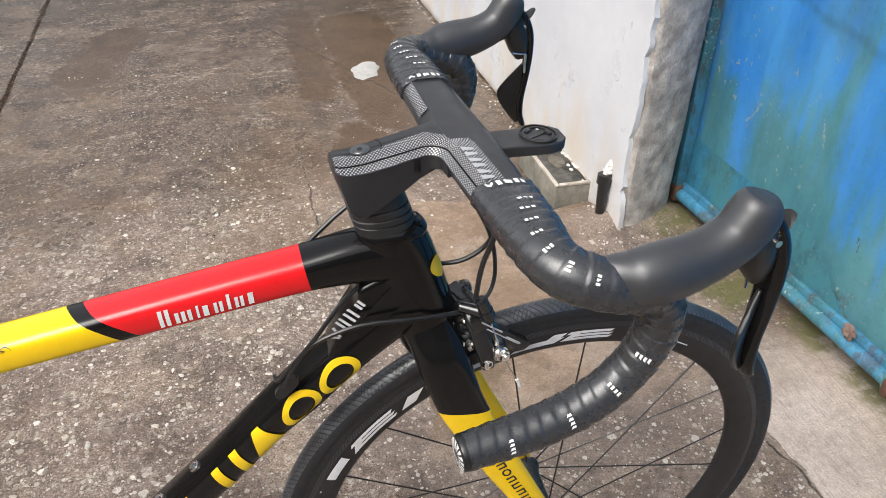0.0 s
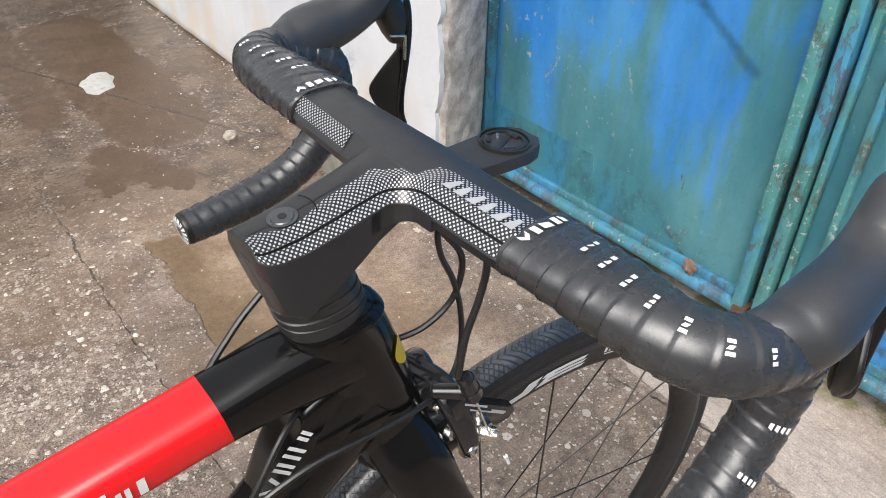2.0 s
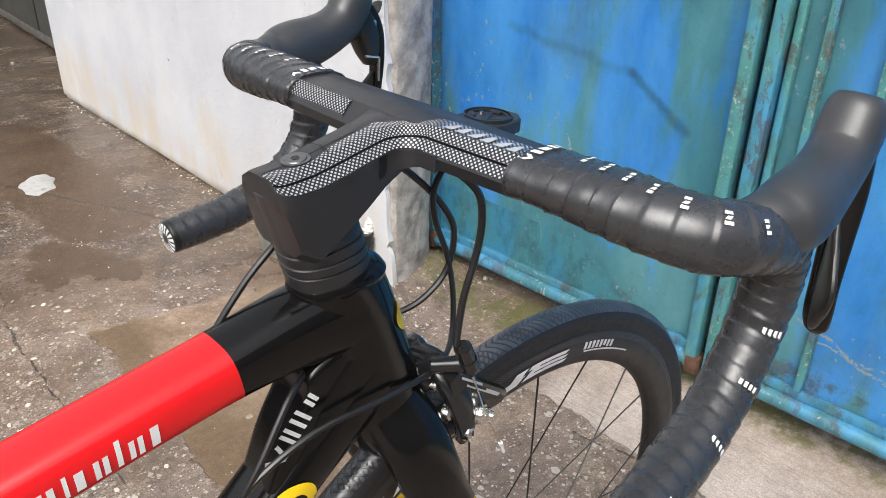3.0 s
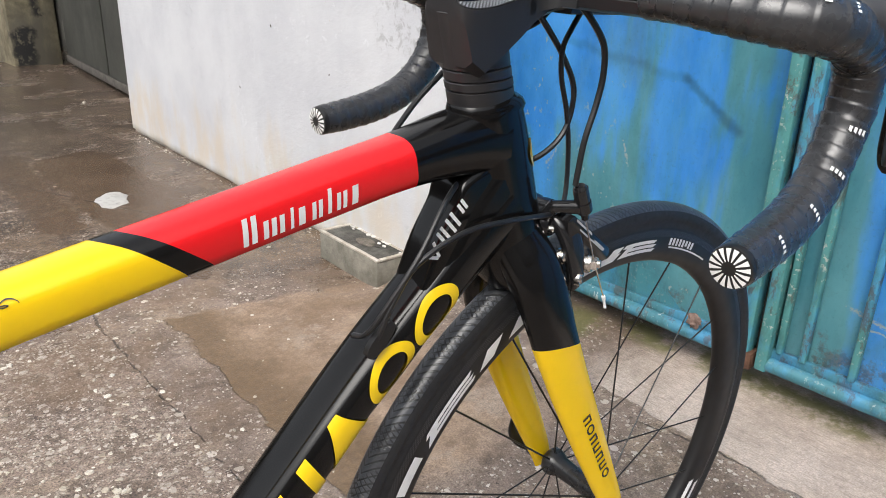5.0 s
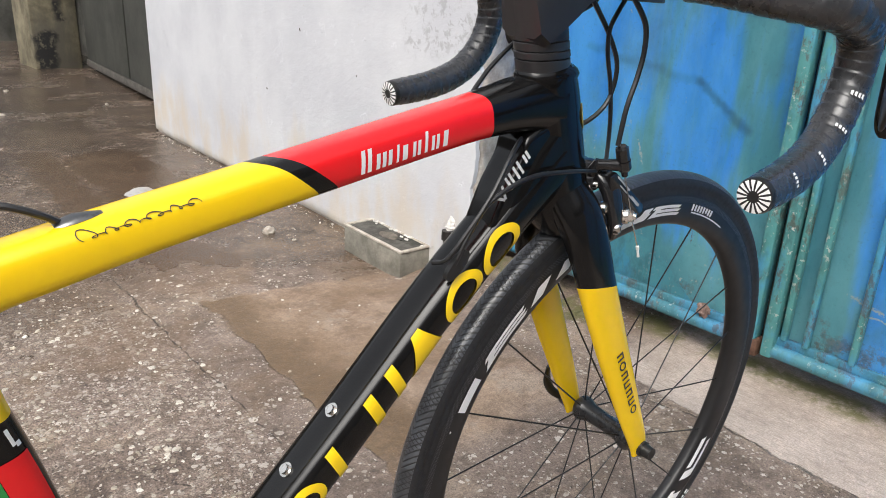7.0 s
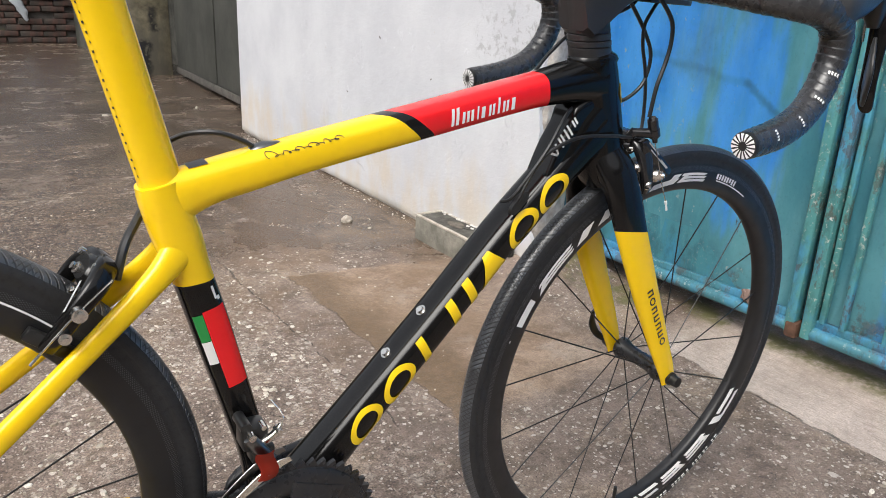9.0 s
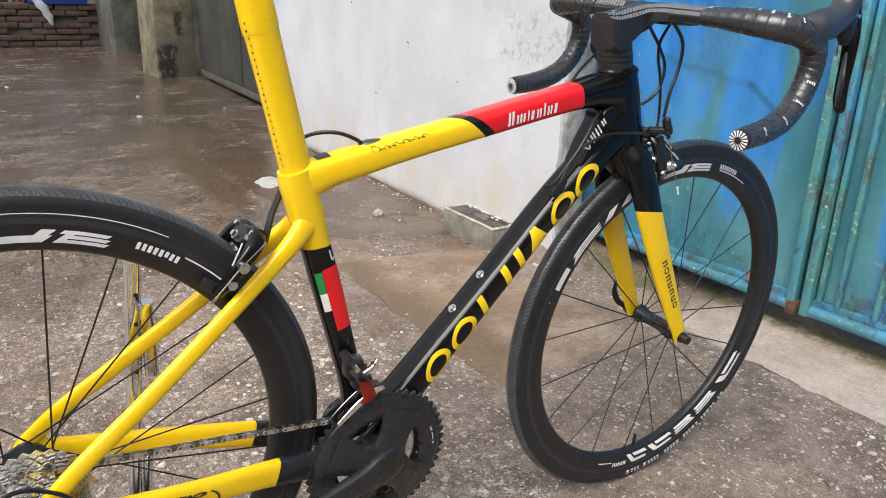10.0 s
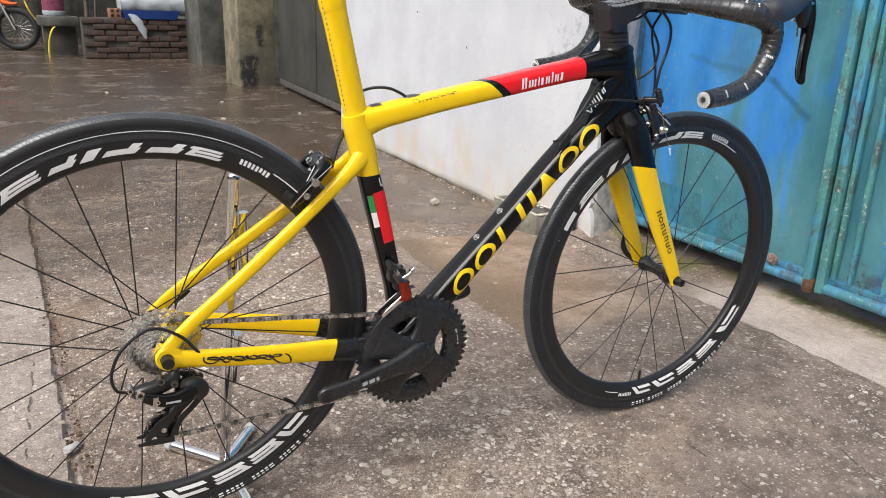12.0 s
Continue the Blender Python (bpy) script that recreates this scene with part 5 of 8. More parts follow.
def sector(b0, r0, r1, a0, a1, skew=0.0, side=-1, n=None):
    """A bent bar on the rim's flank, from angle a0 to a1."""
    n = n or max(2, int(abs(a1 - a0) / 2))
    grid = []
    for i in range(n + 1):
        row = []
        for j in range(4):
            r = r0 + (r1 - r0) * j / 3
            a = radians(a0 + (a1 - a0) * i / n + skew * (j / 3 - 0.5))
            row.append((r * math.cos(a), side * (rim_half(r) + 0.0006), r * math.sin(a)))
        grid.append(row)
    ribbon(b0, grid)


def rim_blocks(spans, r0, r1, skew):
    """Bold white shapes made of two or three bent strips each."""
    b0 = bmesh.new()
    for a0, a1, style in spans:
        h = r1 - r0
        if style == "solid":
            sector(b0, r0, r1, a0, a1, skew)
        elif style == "open":
            w = (a1 - a0) * 0.24
            sector(b0, r0, r1, a0, a0 + w, skew)
            sector(b0, r0 + h * 0.66, r1, a0 + w, a1, skew * 0.34)
            sector(b0, r0, r0 + h * 0.34, a0 + w, a1, skew * 0.34)
        elif style == "bars":
            for k in range(3):
                sector(b0, r0 + h * (0.36 * k), r0 + h * (0.36 * k + 0.27), a0, a1, skew * 0.28)
            sector(b0, r0, r1, a1 - (a1 - a0) * 0.2, a1, skew)
        elif style == "low":
            sector(b0, r0, r0 + h * 0.55, a0, a1, skew * 0.6)
            sector(b0, r0, r1, a0, a0 + (a1 - a0) * 0.3, skew)
    return b0


def wheel(name, spokes, crossed, label, m, turn_marks):
    w = part(name, RIM, None, bike, label, m)
    part("tyre", TYRE, None, w, "black clincher tyre with a fine tread")
    hub = bmesh.new()
    if not crossed:
        prof = [(0.0, 0.045), (0.012, 0.045), (0.0165, 0.041), (0.0175, 0.036), (0.016, 0.032), (0.0125, 0.024), (0.0115, 0.0), (0.0125, -0.024), (0.016, -0.032), (0.0175, -0.036), (0.0165, -0.041), (0.012, -0.045), (0.0, -0.045)]
    else:
        prof = [(0.0, 0.06), (0.012, 0.06), (0.018, 0.044), (0.025, 0.038), (0.025, 0.034), (0.014, 0.028), (0.0135, -0.008), (0.026, -0.016), (0.026, -0.021), (0.018, -0.024), (0.018, -0.06), (0.0, -0.06)]
    rings = [[Vector((r * math.cos(a), y, r * math.sin(a))) for a in [2 * math.pi * i / 32 for i in range(32)]] for r, y in prof[1:-1]]
    loft(hub, rings)
    part("hub", hub, BLACK_SATIN, w, "black hub")
    for side in (-1, 1):
        track = bmesh.new()
        ribbon(track, [[(r * math.cos(a), side * (rim_half(r) + 0.0004), r * math.sin(a)) for r in (0.3015, 0.3045, 0.3085)] for a in [2 * math.pi * i / 128 for i in range(129)]])
        part("brake_track", track, TRACK, w, "fine woven brake track")
    fl_r, fl_l = ((0.0155, -0.034), (0.0155, 0.034)) if not crossed else ((0.024, -0.0185), (0.023, 0.036))
    step = 360.0 / spokes
    meshes = []
    for flange_r, y in (fl_r, fl_l):
        per = []
        for lead in ((0,) if not crossed else (62, -62)):
            b1 = bmesh.new()
            a = Vector((flange_r * math.sin(radians(lead)), y, flange_r * math.cos(radians(lead))))
            e = Vector((0, 0.0015 * math.copysign(1, y), 0.2725))
            d = (e - a).normalized()
            u = Vector((0, 1, 0)).cross(d).normalized()
            loft(b1, [oval(a + (e - a) * k, u, d.cross(u), wd, th, 2.0, 8) for k, wd, th in ((0, 0.001, 0.001), (0.06, 0.001, 0.001), (0.1, 0.0011, 0.0008), (0.88, 0.0011, 0.0008), (0.92, 0.001, 0.001), (1, 0.001, 0.001))])
            per.append(mesh_of("spoke", b1, SPOKE_STEEL))
        meshes.append(per)
    for i in range(spokes):
        per = meshes[i % 2]
        me = per[(i // 2) % len(per)]
        part("spoke", me, None, w, m=Matrix.Rotation(radians(turn_marks["spin"] + i * step), 4, "Y"))
    for spans, r0, r1, skew in turn_marks["blocks"]:
        pieces("print", rim_blocks(spans, r0, r1, skew), WHITE_PRINT, w, "bold white print shapes")
    b2 = bmesh.new()
    for a0, a1, r0, r1 in turn_marks["lines"]:
        sector(b2, r0, r1, a0, a1)
    pieces("print", b2, WHITE_PRINT, w, "thin white print and painted rim highlight")
    # valve
    b3 = bmesh.new()
    rod(b3, (0, 0, 0.272), (0, 0, 0.252), 0.0028, 0.0024, 10)
    rod(b3, (0, 0, 0.262), (0, 0, 0.246), 0.0033, 0.003, 10)
    part("valve", b3, PLASTIC, w, m=Matrix.Rotation(radians(turn_marks["valve"]), 4, "Y"))
    return w


def small_word(centre, span):
    """Short thin strokes that stand for small print."""
    out = []
    k = 8
    for i in range(k):
        a = centre - span / 2 + span * i / (k - 1)
        out.append((a - span * 0.045, a + span * 0.045, 0.2895 if i != 2 else 0.291, 0.2975))
    return out


front_marks = {
    "spin": 4.0,
    "valve": 178.0,
    "blocks": [
        ([(-92, -83, "open"), (-80, -69, "open"), (-66.5, -57, "bars"), (-54, -43.5, "bars"), (-38, -24, "open")], 0.279, 0.2985, 3.5),
        ([(82, 92, "bars"), (94, 104, "low"), (107, 114, "low"), (118, 122, "solid"), (126, 130, "solid"), (133, 146, "bars")], 0.2855, 0.2985, -3.5),
    ],
    "lines": [(q0, q1, r0 + 0.003, r1 + 0.003) for q0, q1, r0, r1 in small_word(72.0, 9.0)] + [(60.0, 76.5, 0.2893, 0.2911), (-109.5, -102, 0.2875, 0.2893)] + small_word(-97.5, 6.5) + [(149.5, 157.0, 0.2875, 0.2985)] + [(161 + i, 161.6 + i, 0.297, 0.2985) for i in range(1)],
}
rear_marks = {
    "spin": 8.0,
    "valve": 128.0,
    "blocks": [
        ([(70.5, 79, "bars"), (81.5, 90, "low"), (92.5, 101, "low"), (102.5, 106, "solid"), (108.5, 115, "low"), (117.5, 128, "bars")], 0.2825, 0.2965, -3.0),
        ([(-49, -39, "open"), (-62, -51.5, "bars"), (-75, -64.5, "bars"), (-90, -78, "open"), (-106, -93, "open")], 0.279, 0.2985, 3.5),
    ],
    # small print; the last arc is a highlight drawn along the rim's edge
    "lines": small_word(60.5, 8.5) + [(44, 55, 0.2985, 0.3003), (60, 140, 0.3118, 0.3128)],
}
front_wheel = wheel("front_wheel", 20, False, "black deep-rim front wheel with white print", WHEEL_STEER @ Matrix.Translation((BASE + 0.001, 0, AXLE + 0.002)), front_marks)
rear_wheel = wheel("rear_wheel", 24, True, "black deep-rim rear wheel with white print", Matrix.Translation((-0.003, 0, AXLE + 0.005)), rear_marks)
# white print on the tyre walls
for w, spans in ((front_wheel, (-92, -40)), (rear_wheel, (-84, -42))):
    b0 = bmesh.new()
    a = spans[0]
    k = 0
    while a < spans[1]:
        n = 1.5 if k % 5 else 2.4
        if k % 6 != 4:
            for j in range(2):
                r = 0.3185 + 0.0045 * j
                g = []
                for q in (a, a + n * 0.6):
                    row = []
                    for rr in (r - 0.0013, r + 0.0012):
                        yy = 0.0132 * math.sqrt(max(0.0, 1 - ((rr - 0.3225) / 0.0135) ** 2)) + 0.0005
                        row.append((rr * math.cos(radians(q)), -yy, rr * math.sin(radians(q))))
                    g.append(row)
                ribbon(b0, g)
        a += n
        k += 1
    pieces("tyre_print", b0, WHITE_PRINT, w, "small white print bars on the tyre wall")


# -- one-piece bar and stem, turned with the fork --
STEM_TOP = [(0.706, 0.8645), (0.743, 0.8695), (0.772, 0.8760), (0.797, 0.8815), (0.8185, 0.8842), (0.858, 0.884)]


def stem_ring(x, half, top, low, chamfer):
    """A section of the stem across the bicycle: flat top, two chamfers, straight sides."""
    c = chamfer
    return [Vector((x, y, z)) for y, z in ((half - c * 1.5, top), (half, top - c), (half, (top + low) / 2), (half, low + c * 0.6), (half - c * 0.8, low), (-half + c * 0.8, low), (-half, low + c * 0.6), (-half, (top + low) / 2), (-half, top - c), (-half + c * 1.5, top), (-half + c * 2.9, top + 0.0001), (0.0, top + 0.0004))]


bm = bmesh.new()
rings = []
for x, half, low, c in ((0.7185, 0.0160, 0.8535, 0.0045), (0.7200, 0.0188, 0.8495, 0.0058), (0.7232, 0.0208, 0.8395, 0.0072), (0.7295, 0.0222, 0.820, 0.0084), (0.742, 0.0234, 0.812, 0.009), (0.762, 0.024, 0.826, 0.009), (0.776, 0.024, 0.836, 0.009), (0.7882, 0.024, 0.846, 0.0085), (0.8012, 0.0245, 0.854, 0.0075), (0.8116, 0.027, 0.859, 0.006), (0.8195, 0.031, 0.861, 0.005), (0.8264, 0.034, 0.862, 0.004)):
    top = float(np.interp(x, [p[0] for p in STEM_TOP], [p[1] for p in STEM_TOP]))
    rings.append(stem_ring(x, half, top, low, c))
faces = loft(bm, rings)
handlebar = part("handlebar", bm, BLACK_MATT, bike, "matt black one-piece carbon bar and stem", BAR_STEER)

# carbon weave: one strip on the right of the stem's top, one on the chamfer below it
STEM_STATIONS = ((0.7185, 0.0160, 0.0045), (0.7200, 0.0188, 0.0058), (0.7232, 0.0208, 0.0072), (0.7295, 0.0222, 0.0084), (0.742, 0.0234, 0.009), (0.762, 0.024, 0.009), (0.7882, 0.024, 0.0085), (0.8012, 0.0245, 0.0075), (0.8116, 0.027, 0.006))


def stem_at(x):
    cols = list(zip(*STEM_STATIONS))
    return float(np.interp(x, cols[0], cols[1])), float(np.interp(x, cols[0], cols[2])), float(np.interp(x, [p[0] for p in STEM_TOP], [p[1] for p in STEM_TOP]))




def edge_line():
    """Stations along the right edge from the stem's back, round the filleted corner, to the end of the wing: place, outward way, chamfer's drop and width, width of the top strip."""
    out = []
    for i in range(25):
        x = 0.7188 + 0.0724 * i / 24
        half, c, top = stem_at(x)
        inner = float(np.interp(x, (0.7165, 0.726, 0.735, 0.7425, 0.75, 0.764, 0.7912), (-0.002, -0.002, -0.0075, -0.0098, -0.0085, -0.0040, -0.0030)))
        out.append((Vector((x, -half, top)), Vector((0, -1, 0)), c, c * 1.5, max(0.0008, inner + half - c * 1.5)))
    half, c, top = stem_at(0.7912)
    for i in range(1, 11):
        a, k = radians(9 * i), i / 10
        n = Vector((-math.sin(a), -math.cos(a), 0))
        out.append((Vector((0.7912, -half - 0.012, top + (0.8853 - top) * k)) - n * 0.012, n, c + (0.0125 - c) * k, c * 1.5 + (0.0098 - c * 1.5) * k, 0.0110 + 0.005 * k))
    for i in range(1, 17):
        y = -half - 0.012 - (0.0975 - half - 0.012) * i / 16
        k = abs(y) / 0.099
        out.append((Vector((0.829 + 0.0015 * k - (0.0245 + 0.003 * (1 - k)), y, 0.8735 - 0.0003 * k + 0.0118)), Vector((-1, 0, 0)), 0.0125, 0.0098, 0.016))
    return out


EDGE = edge_line()
# the filleted corner between stem and wing
b0 = bmesh.new()
loft(b0, [[p + n * -w + Vector((0, 0, dz)) for w, dz in ((0.0, -0.022), (0.0, -drop), (wide, 0.0), (wide + 0.012, 0.0003), (wide + 0.012, -0.02))] for p, n, drop, wide, top_w in EDGE[21:38]])
part("corner", b0, BLACK_MATT, handlebar)
top_rows, side_rows, bead = [], [], []
for p, n, drop, wide, top_w in EDGE:
    up = Vector((0, 0, 1))
    slope = (n * drop + up * wide).normalized() * 0.0008
    ridge, foot = p - n * wide, p - up * drop
    top_rows.append([ridge.lerp(foot, 0.4) + slope, ridge + up * 0.0008] + [ridge - n * (top_w * k / 3) + up * 0.0009 for k in (1, 2, 3)])
    side_rows.append([ridge.lerp(foot, f) + slope for f in (0.52, 0.68, 0.82, 0.97)])
    bead.append(ridge.lerp(foot, 0.46) + slope)
cloth_strip("weave_strip", top_rows, WEAVE, handlebar, "silver and black carbon weave")
cloth_strip("weave_strip", side_rows, WEAVE, handlebar, "silver and black carbon weave")
wire("ridge_bead", bead, 0.0007, BLACK_GLOSS, handlebar, steps=2, seg=6)

# column with its spacers
for k, (z0, z1, grow) in enumerate(((0.787, 0.8025, 0.0), (0.8040, 0.8095, 0.0004), (0.8110, 0.8175, 0.0002), (0.8190, 0.858, 0.0))):
    b0 = bmesh.new()
    rr = []
    for z, sh in ((z0 - 0.0007, -0.0012), (z0 + 0.0002, 0), (z1 - 0.0002, 0), (z1 + 0.0007, -0.0012)):
        cx = 0.7675 - 0.323 * (z - 0.786)
        h = 0.0272 - 0.0002 * k + grow + sh
        w = 0.0208 + grow + sh
        ring = []
        for i in range(40):
            a = 2 * math.pi * i / 40
            ring.append(Vector((cx + h * spow(math.cos(a), 0.9), w * spow(math.sin(a), 0.85 if math.cos(a) < 0 else 0.8), z + 0.366 * 0.28 * math.cos(a) * h)))
        rr.append(ring)
    loft(b0, rr)
    part("spacer" if k < 3 else "column", b0, BLACK_MATT, handlebar)
b0 = bmesh.new()
cone = []
for z, h, w in ((0.782, 0.031, 0.022), (0.7855, 0.0325, 0.0232), (0.7895, 0.031, 0.0218), (0.792, 0.028, 0.0195)):
    cx = 0.7904 - 0.323 * (z - 0.786)
    cone.append(oval((cx, 0, z), (1, 0, 0.1), (0, 1, 0), h, w, 2.4, 36))
loft(b0, cone)
part("headset_cover", b0, BLACK_GLOSS, bike, "glossy black headset cover")
# top cap with its bolt
b0 = bmesh.new()
tilt = Matrix.Translation((0.7425, 0, 0.8696)) @ Matrix.Rotation(radians(-9), 4, "Y")
rod(b0, (0, 0, -0.002), (0, 0, 0.0012), 0.0088, 0.0084, 28)
rod(b0, (0, 0, 0.001), (0, 0, 0.0018), 0.0066, 0.006, 24)
strip_mesh(b0, tilt)
part("cap_bolt", b0, DARK_STEEL, handlebar, "dark steel cap bolt")
b0 = bmesh.new()
rod(b0, (0, 0, 0.0018), (0, 0, 0.0021), 0.0026, 0.0026, 6)
strip_mesh(b0, tilt)
part("bolt_socket", b0, BLACK_PRINT, handlebar)
b0 = bmesh.new()
grid = []
for i in range(25):
    a = radians(-32 + 64 * i / 24)
    row = []
    for r in (0.0172, 0.0180):
        x, y = 0.7425 + r * math.cos(a), r * math.sin(a)
        row.append((x, y, float(np.interp(x, [q[0] for q in STEM_TOP], [q[1] for q in STEM_TOP])) + 0.0012))
    grid.append(row)
ribbon(b0, grid)
part("cap_seam", b0, BLACK_GLOSS, handlebar)
# flat wing of the bar
def wing_ring(y, cx, cz, hx, hz):
    c = 0.0075
    return [Vector((x, y, z)) for x, z in ((cx + hx - 0.012, cz + hz), (cx + hx - 0.003, cz + hz * 0.45), (cx + hx, cz - 0.001), (cx + hx - 0.004, cz - hz * 0.7), (cx + hx - 0.014, cz - hz), (cx - hx + 0.012, cz - hz), (cx - hx + 0.003, cz - hz * 0.8), (cx - hx, cz - hz * 0.15), (cx - hx + c * 0.55, cz + hz * 0.42), (cx - hx + c * 1.3, cz + hz * 0.95), (cx - hx + 0.021, cz + hz * 1.02), (cx, cz + hz * 1.03))]


b0 = bmesh.new()
ww = []
for i in range(25):
    y = 0.099 - 0.198 * i / 24
    k = abs(y) / 0.099
    ww.append(wing_ring(y, 0.829 + 0.0015 * k, 0.8735 - 0.0003 * k, 0.0245 + 0.003 * (1 - k), 0.0115))
loft(b0, ww)
part("wing", b0, BLACK_MATT, handlebar, "flat black bar wing")


def wing_strip(y0, y1, spots):
    """A strip along the wing; spots give places across it as (x from the back edge, height over the middle)."""
    rows = []
    for i in range(13):
        y = y0 + (y1 - y0) * i / 12
        k = abs(y) / 0.099
        back, cz = 0.829 + 0.0015 * k - (0.0245 + 0.003 * (1 - k)), 0.8735 - 0.0003 * k
        rows.append([(back + dx, y, cz + dz) for dx, dz in spots])
    cloth_strip("weave_strip", rows, WEAVE, handlebar, "silver and black carbon weave")


wing_strip(0.036, 0.0975, ((0.0085, 0.0108), (0.0055, 0.0083), (0.0036, 0.0059), (0.0017, 0.0026)))
# print on the weave: plain light wedges
b0 = bmesh.new()
for i in range(6):
    y = -0.041 - i * 0.0092
    a, w = 0.0015 * (i % 2), 0.0068
    ribbon(b0, [[(0.8145, y, 0.8869), (0.8245, y - 0.004 + a, 0.8869)], [(0.8145, y - w, 0.8869), (0.8245, y - w + a, 0.8869)]])
pieces("print", b0, GREY_PRINT, handlebar, "pale print shapes on the weave")
# computer mount
b0 = bmesh.new()
rr = []
for x, h in ((0.840, 0.0165), (0.874, 0.0165), (0.896, 0.0178), (0.911, 0.0182), (0.922, 0.0155), (0.928, 0.009)):
    rr.append([Vector((x, y, z - 0.008)) for y, z in ((h - 0.001, 0.8745), (h, 0.8735), (h, 0.865), (h - 0.001, 0.864), (-h + 0.001, 0.864), (-h, 0.865), (-h, 0.8735), (-h + 0.001, 0.8745))])
loft(b0, rr)
mount = part("computer_mount", b0, BLACK_MATT, handlebar, "matt black bike-computer mount")
b0 = bmesh.new()
for r0, r1, z0, z1 in ((0.0172, 0.0160, 0.8742, 0.8768), (0.0125, 0.0145, 0.8742, 0.8762)):
    rr = [[Vector((0.9045 + r * math.cos(a), r * math.sin(a), z - 0.008)) for r, z in ((r0, z0), (r0, z1), (r1, z1), (r1, z0))] for a in [2 * math.pi * i / 40 for i in range(40)]]
    loft(b0, rr, closed=True)
for a in (40, 160, 280):
    box(b0, -0.004, 0.004, 0.0085, 0.0128, 0.874, 0.8764, 0.0006, m=Matrix.Translation((0.9045, 0, -0.008)) @ Matrix.Rotation(radians(a), 4, "Z"))
box(b0, -0.012, 0.012, -0.0016, 0.0016, 0.8742, 0.8755, m=Matrix.Translation((0.9045, 0, -0.008)) @ Matrix.Rotation(radians(25), 4, "Z"))
part("locking_ring", b0, PLASTIC, mount)
for a in (70, 250):
    b0 = bmesh.new()
    rod(b0, (0.9045 + 0.0098 * math.cos(radians(a)), 0.0098 * math.sin(radians(a)), 0.8662), (0.9045 + 0.0098 * math.cos(radians(a)), 0.0098 * math.sin(radians(a)), 0.8677), 0.0017, seg=10)
    part("screw", b0, STEEL, mount)

# taped drop, hood and lever; built for one side and mirrored for the other
DROP = [(0.8305, 0.095, 0.8735, 0.0255, 0.0128, 2.5), (0.8305, 0.12, 0.8735, 0.0248, 0.0138, 2.3), (0.8305, 0.15, 0.8730, 0.0235, 0.0162, 2.2), (0.8310, 0.178, 0.8718, 0.0205, 0.0176, 2.0), (0.8385, 0.198, 0.8700, 0.0188, 0.0182, 2.0), (0.857, 0.2095, 0.8670, 0.0180, 0.0182, 2.0), (0.8815, 0.2130, 0.8605, 0.0176, 0.0178, 2.0), (0.9015, 0.211, 0.851, 0.017, 0.0172, 2.0), (0.910, 0.211, 0.833, 0.0164, 0.0164, 2.0), (0.909, 0.2112, 0.811, 0.016, 0.016, 2.0), (0.899, 0.2115, 0.787, 0.0158, 0.0158, 2.0), (0.881, 0.2125, 0.766, 0.0158, 0.0158, 2.0), (0.857, 0.2135, 0.7515, 0.0158, 0.0158, 2.0), (0.827, 0.2145, 0.742, 0.0156, 0.0156, 2.0), (0.798, 0.215, 0.737, 0.0150, 0.0150, 2.0), (0.769, 0.2155, 0.7335, 0.014, 0.014, 2.0)]


def drop_frames(sign, steps=22):
    rows = smooth_path([(x, sign * (y - 0.0025 * min(1.0, (y - 0.095) / 0.1)), z, a, b_, n) for x, y, z, a, b_, n in DROP], steps)
    out, u = [], None
    for i, r in enumerate(rows):
        d = (Vector(rows[min(i + 1, len(rows) - 1)][:3]) - Vector(rows[max(i - 1, 0)][:3])).normalized()
        u = Vector((1, 0, 0)) if u is None else u
        u = (u - d * u.dot(d)).normalized()
        out.append((Vector(r[:3]), u, d.cross(u), d, r))
    return out


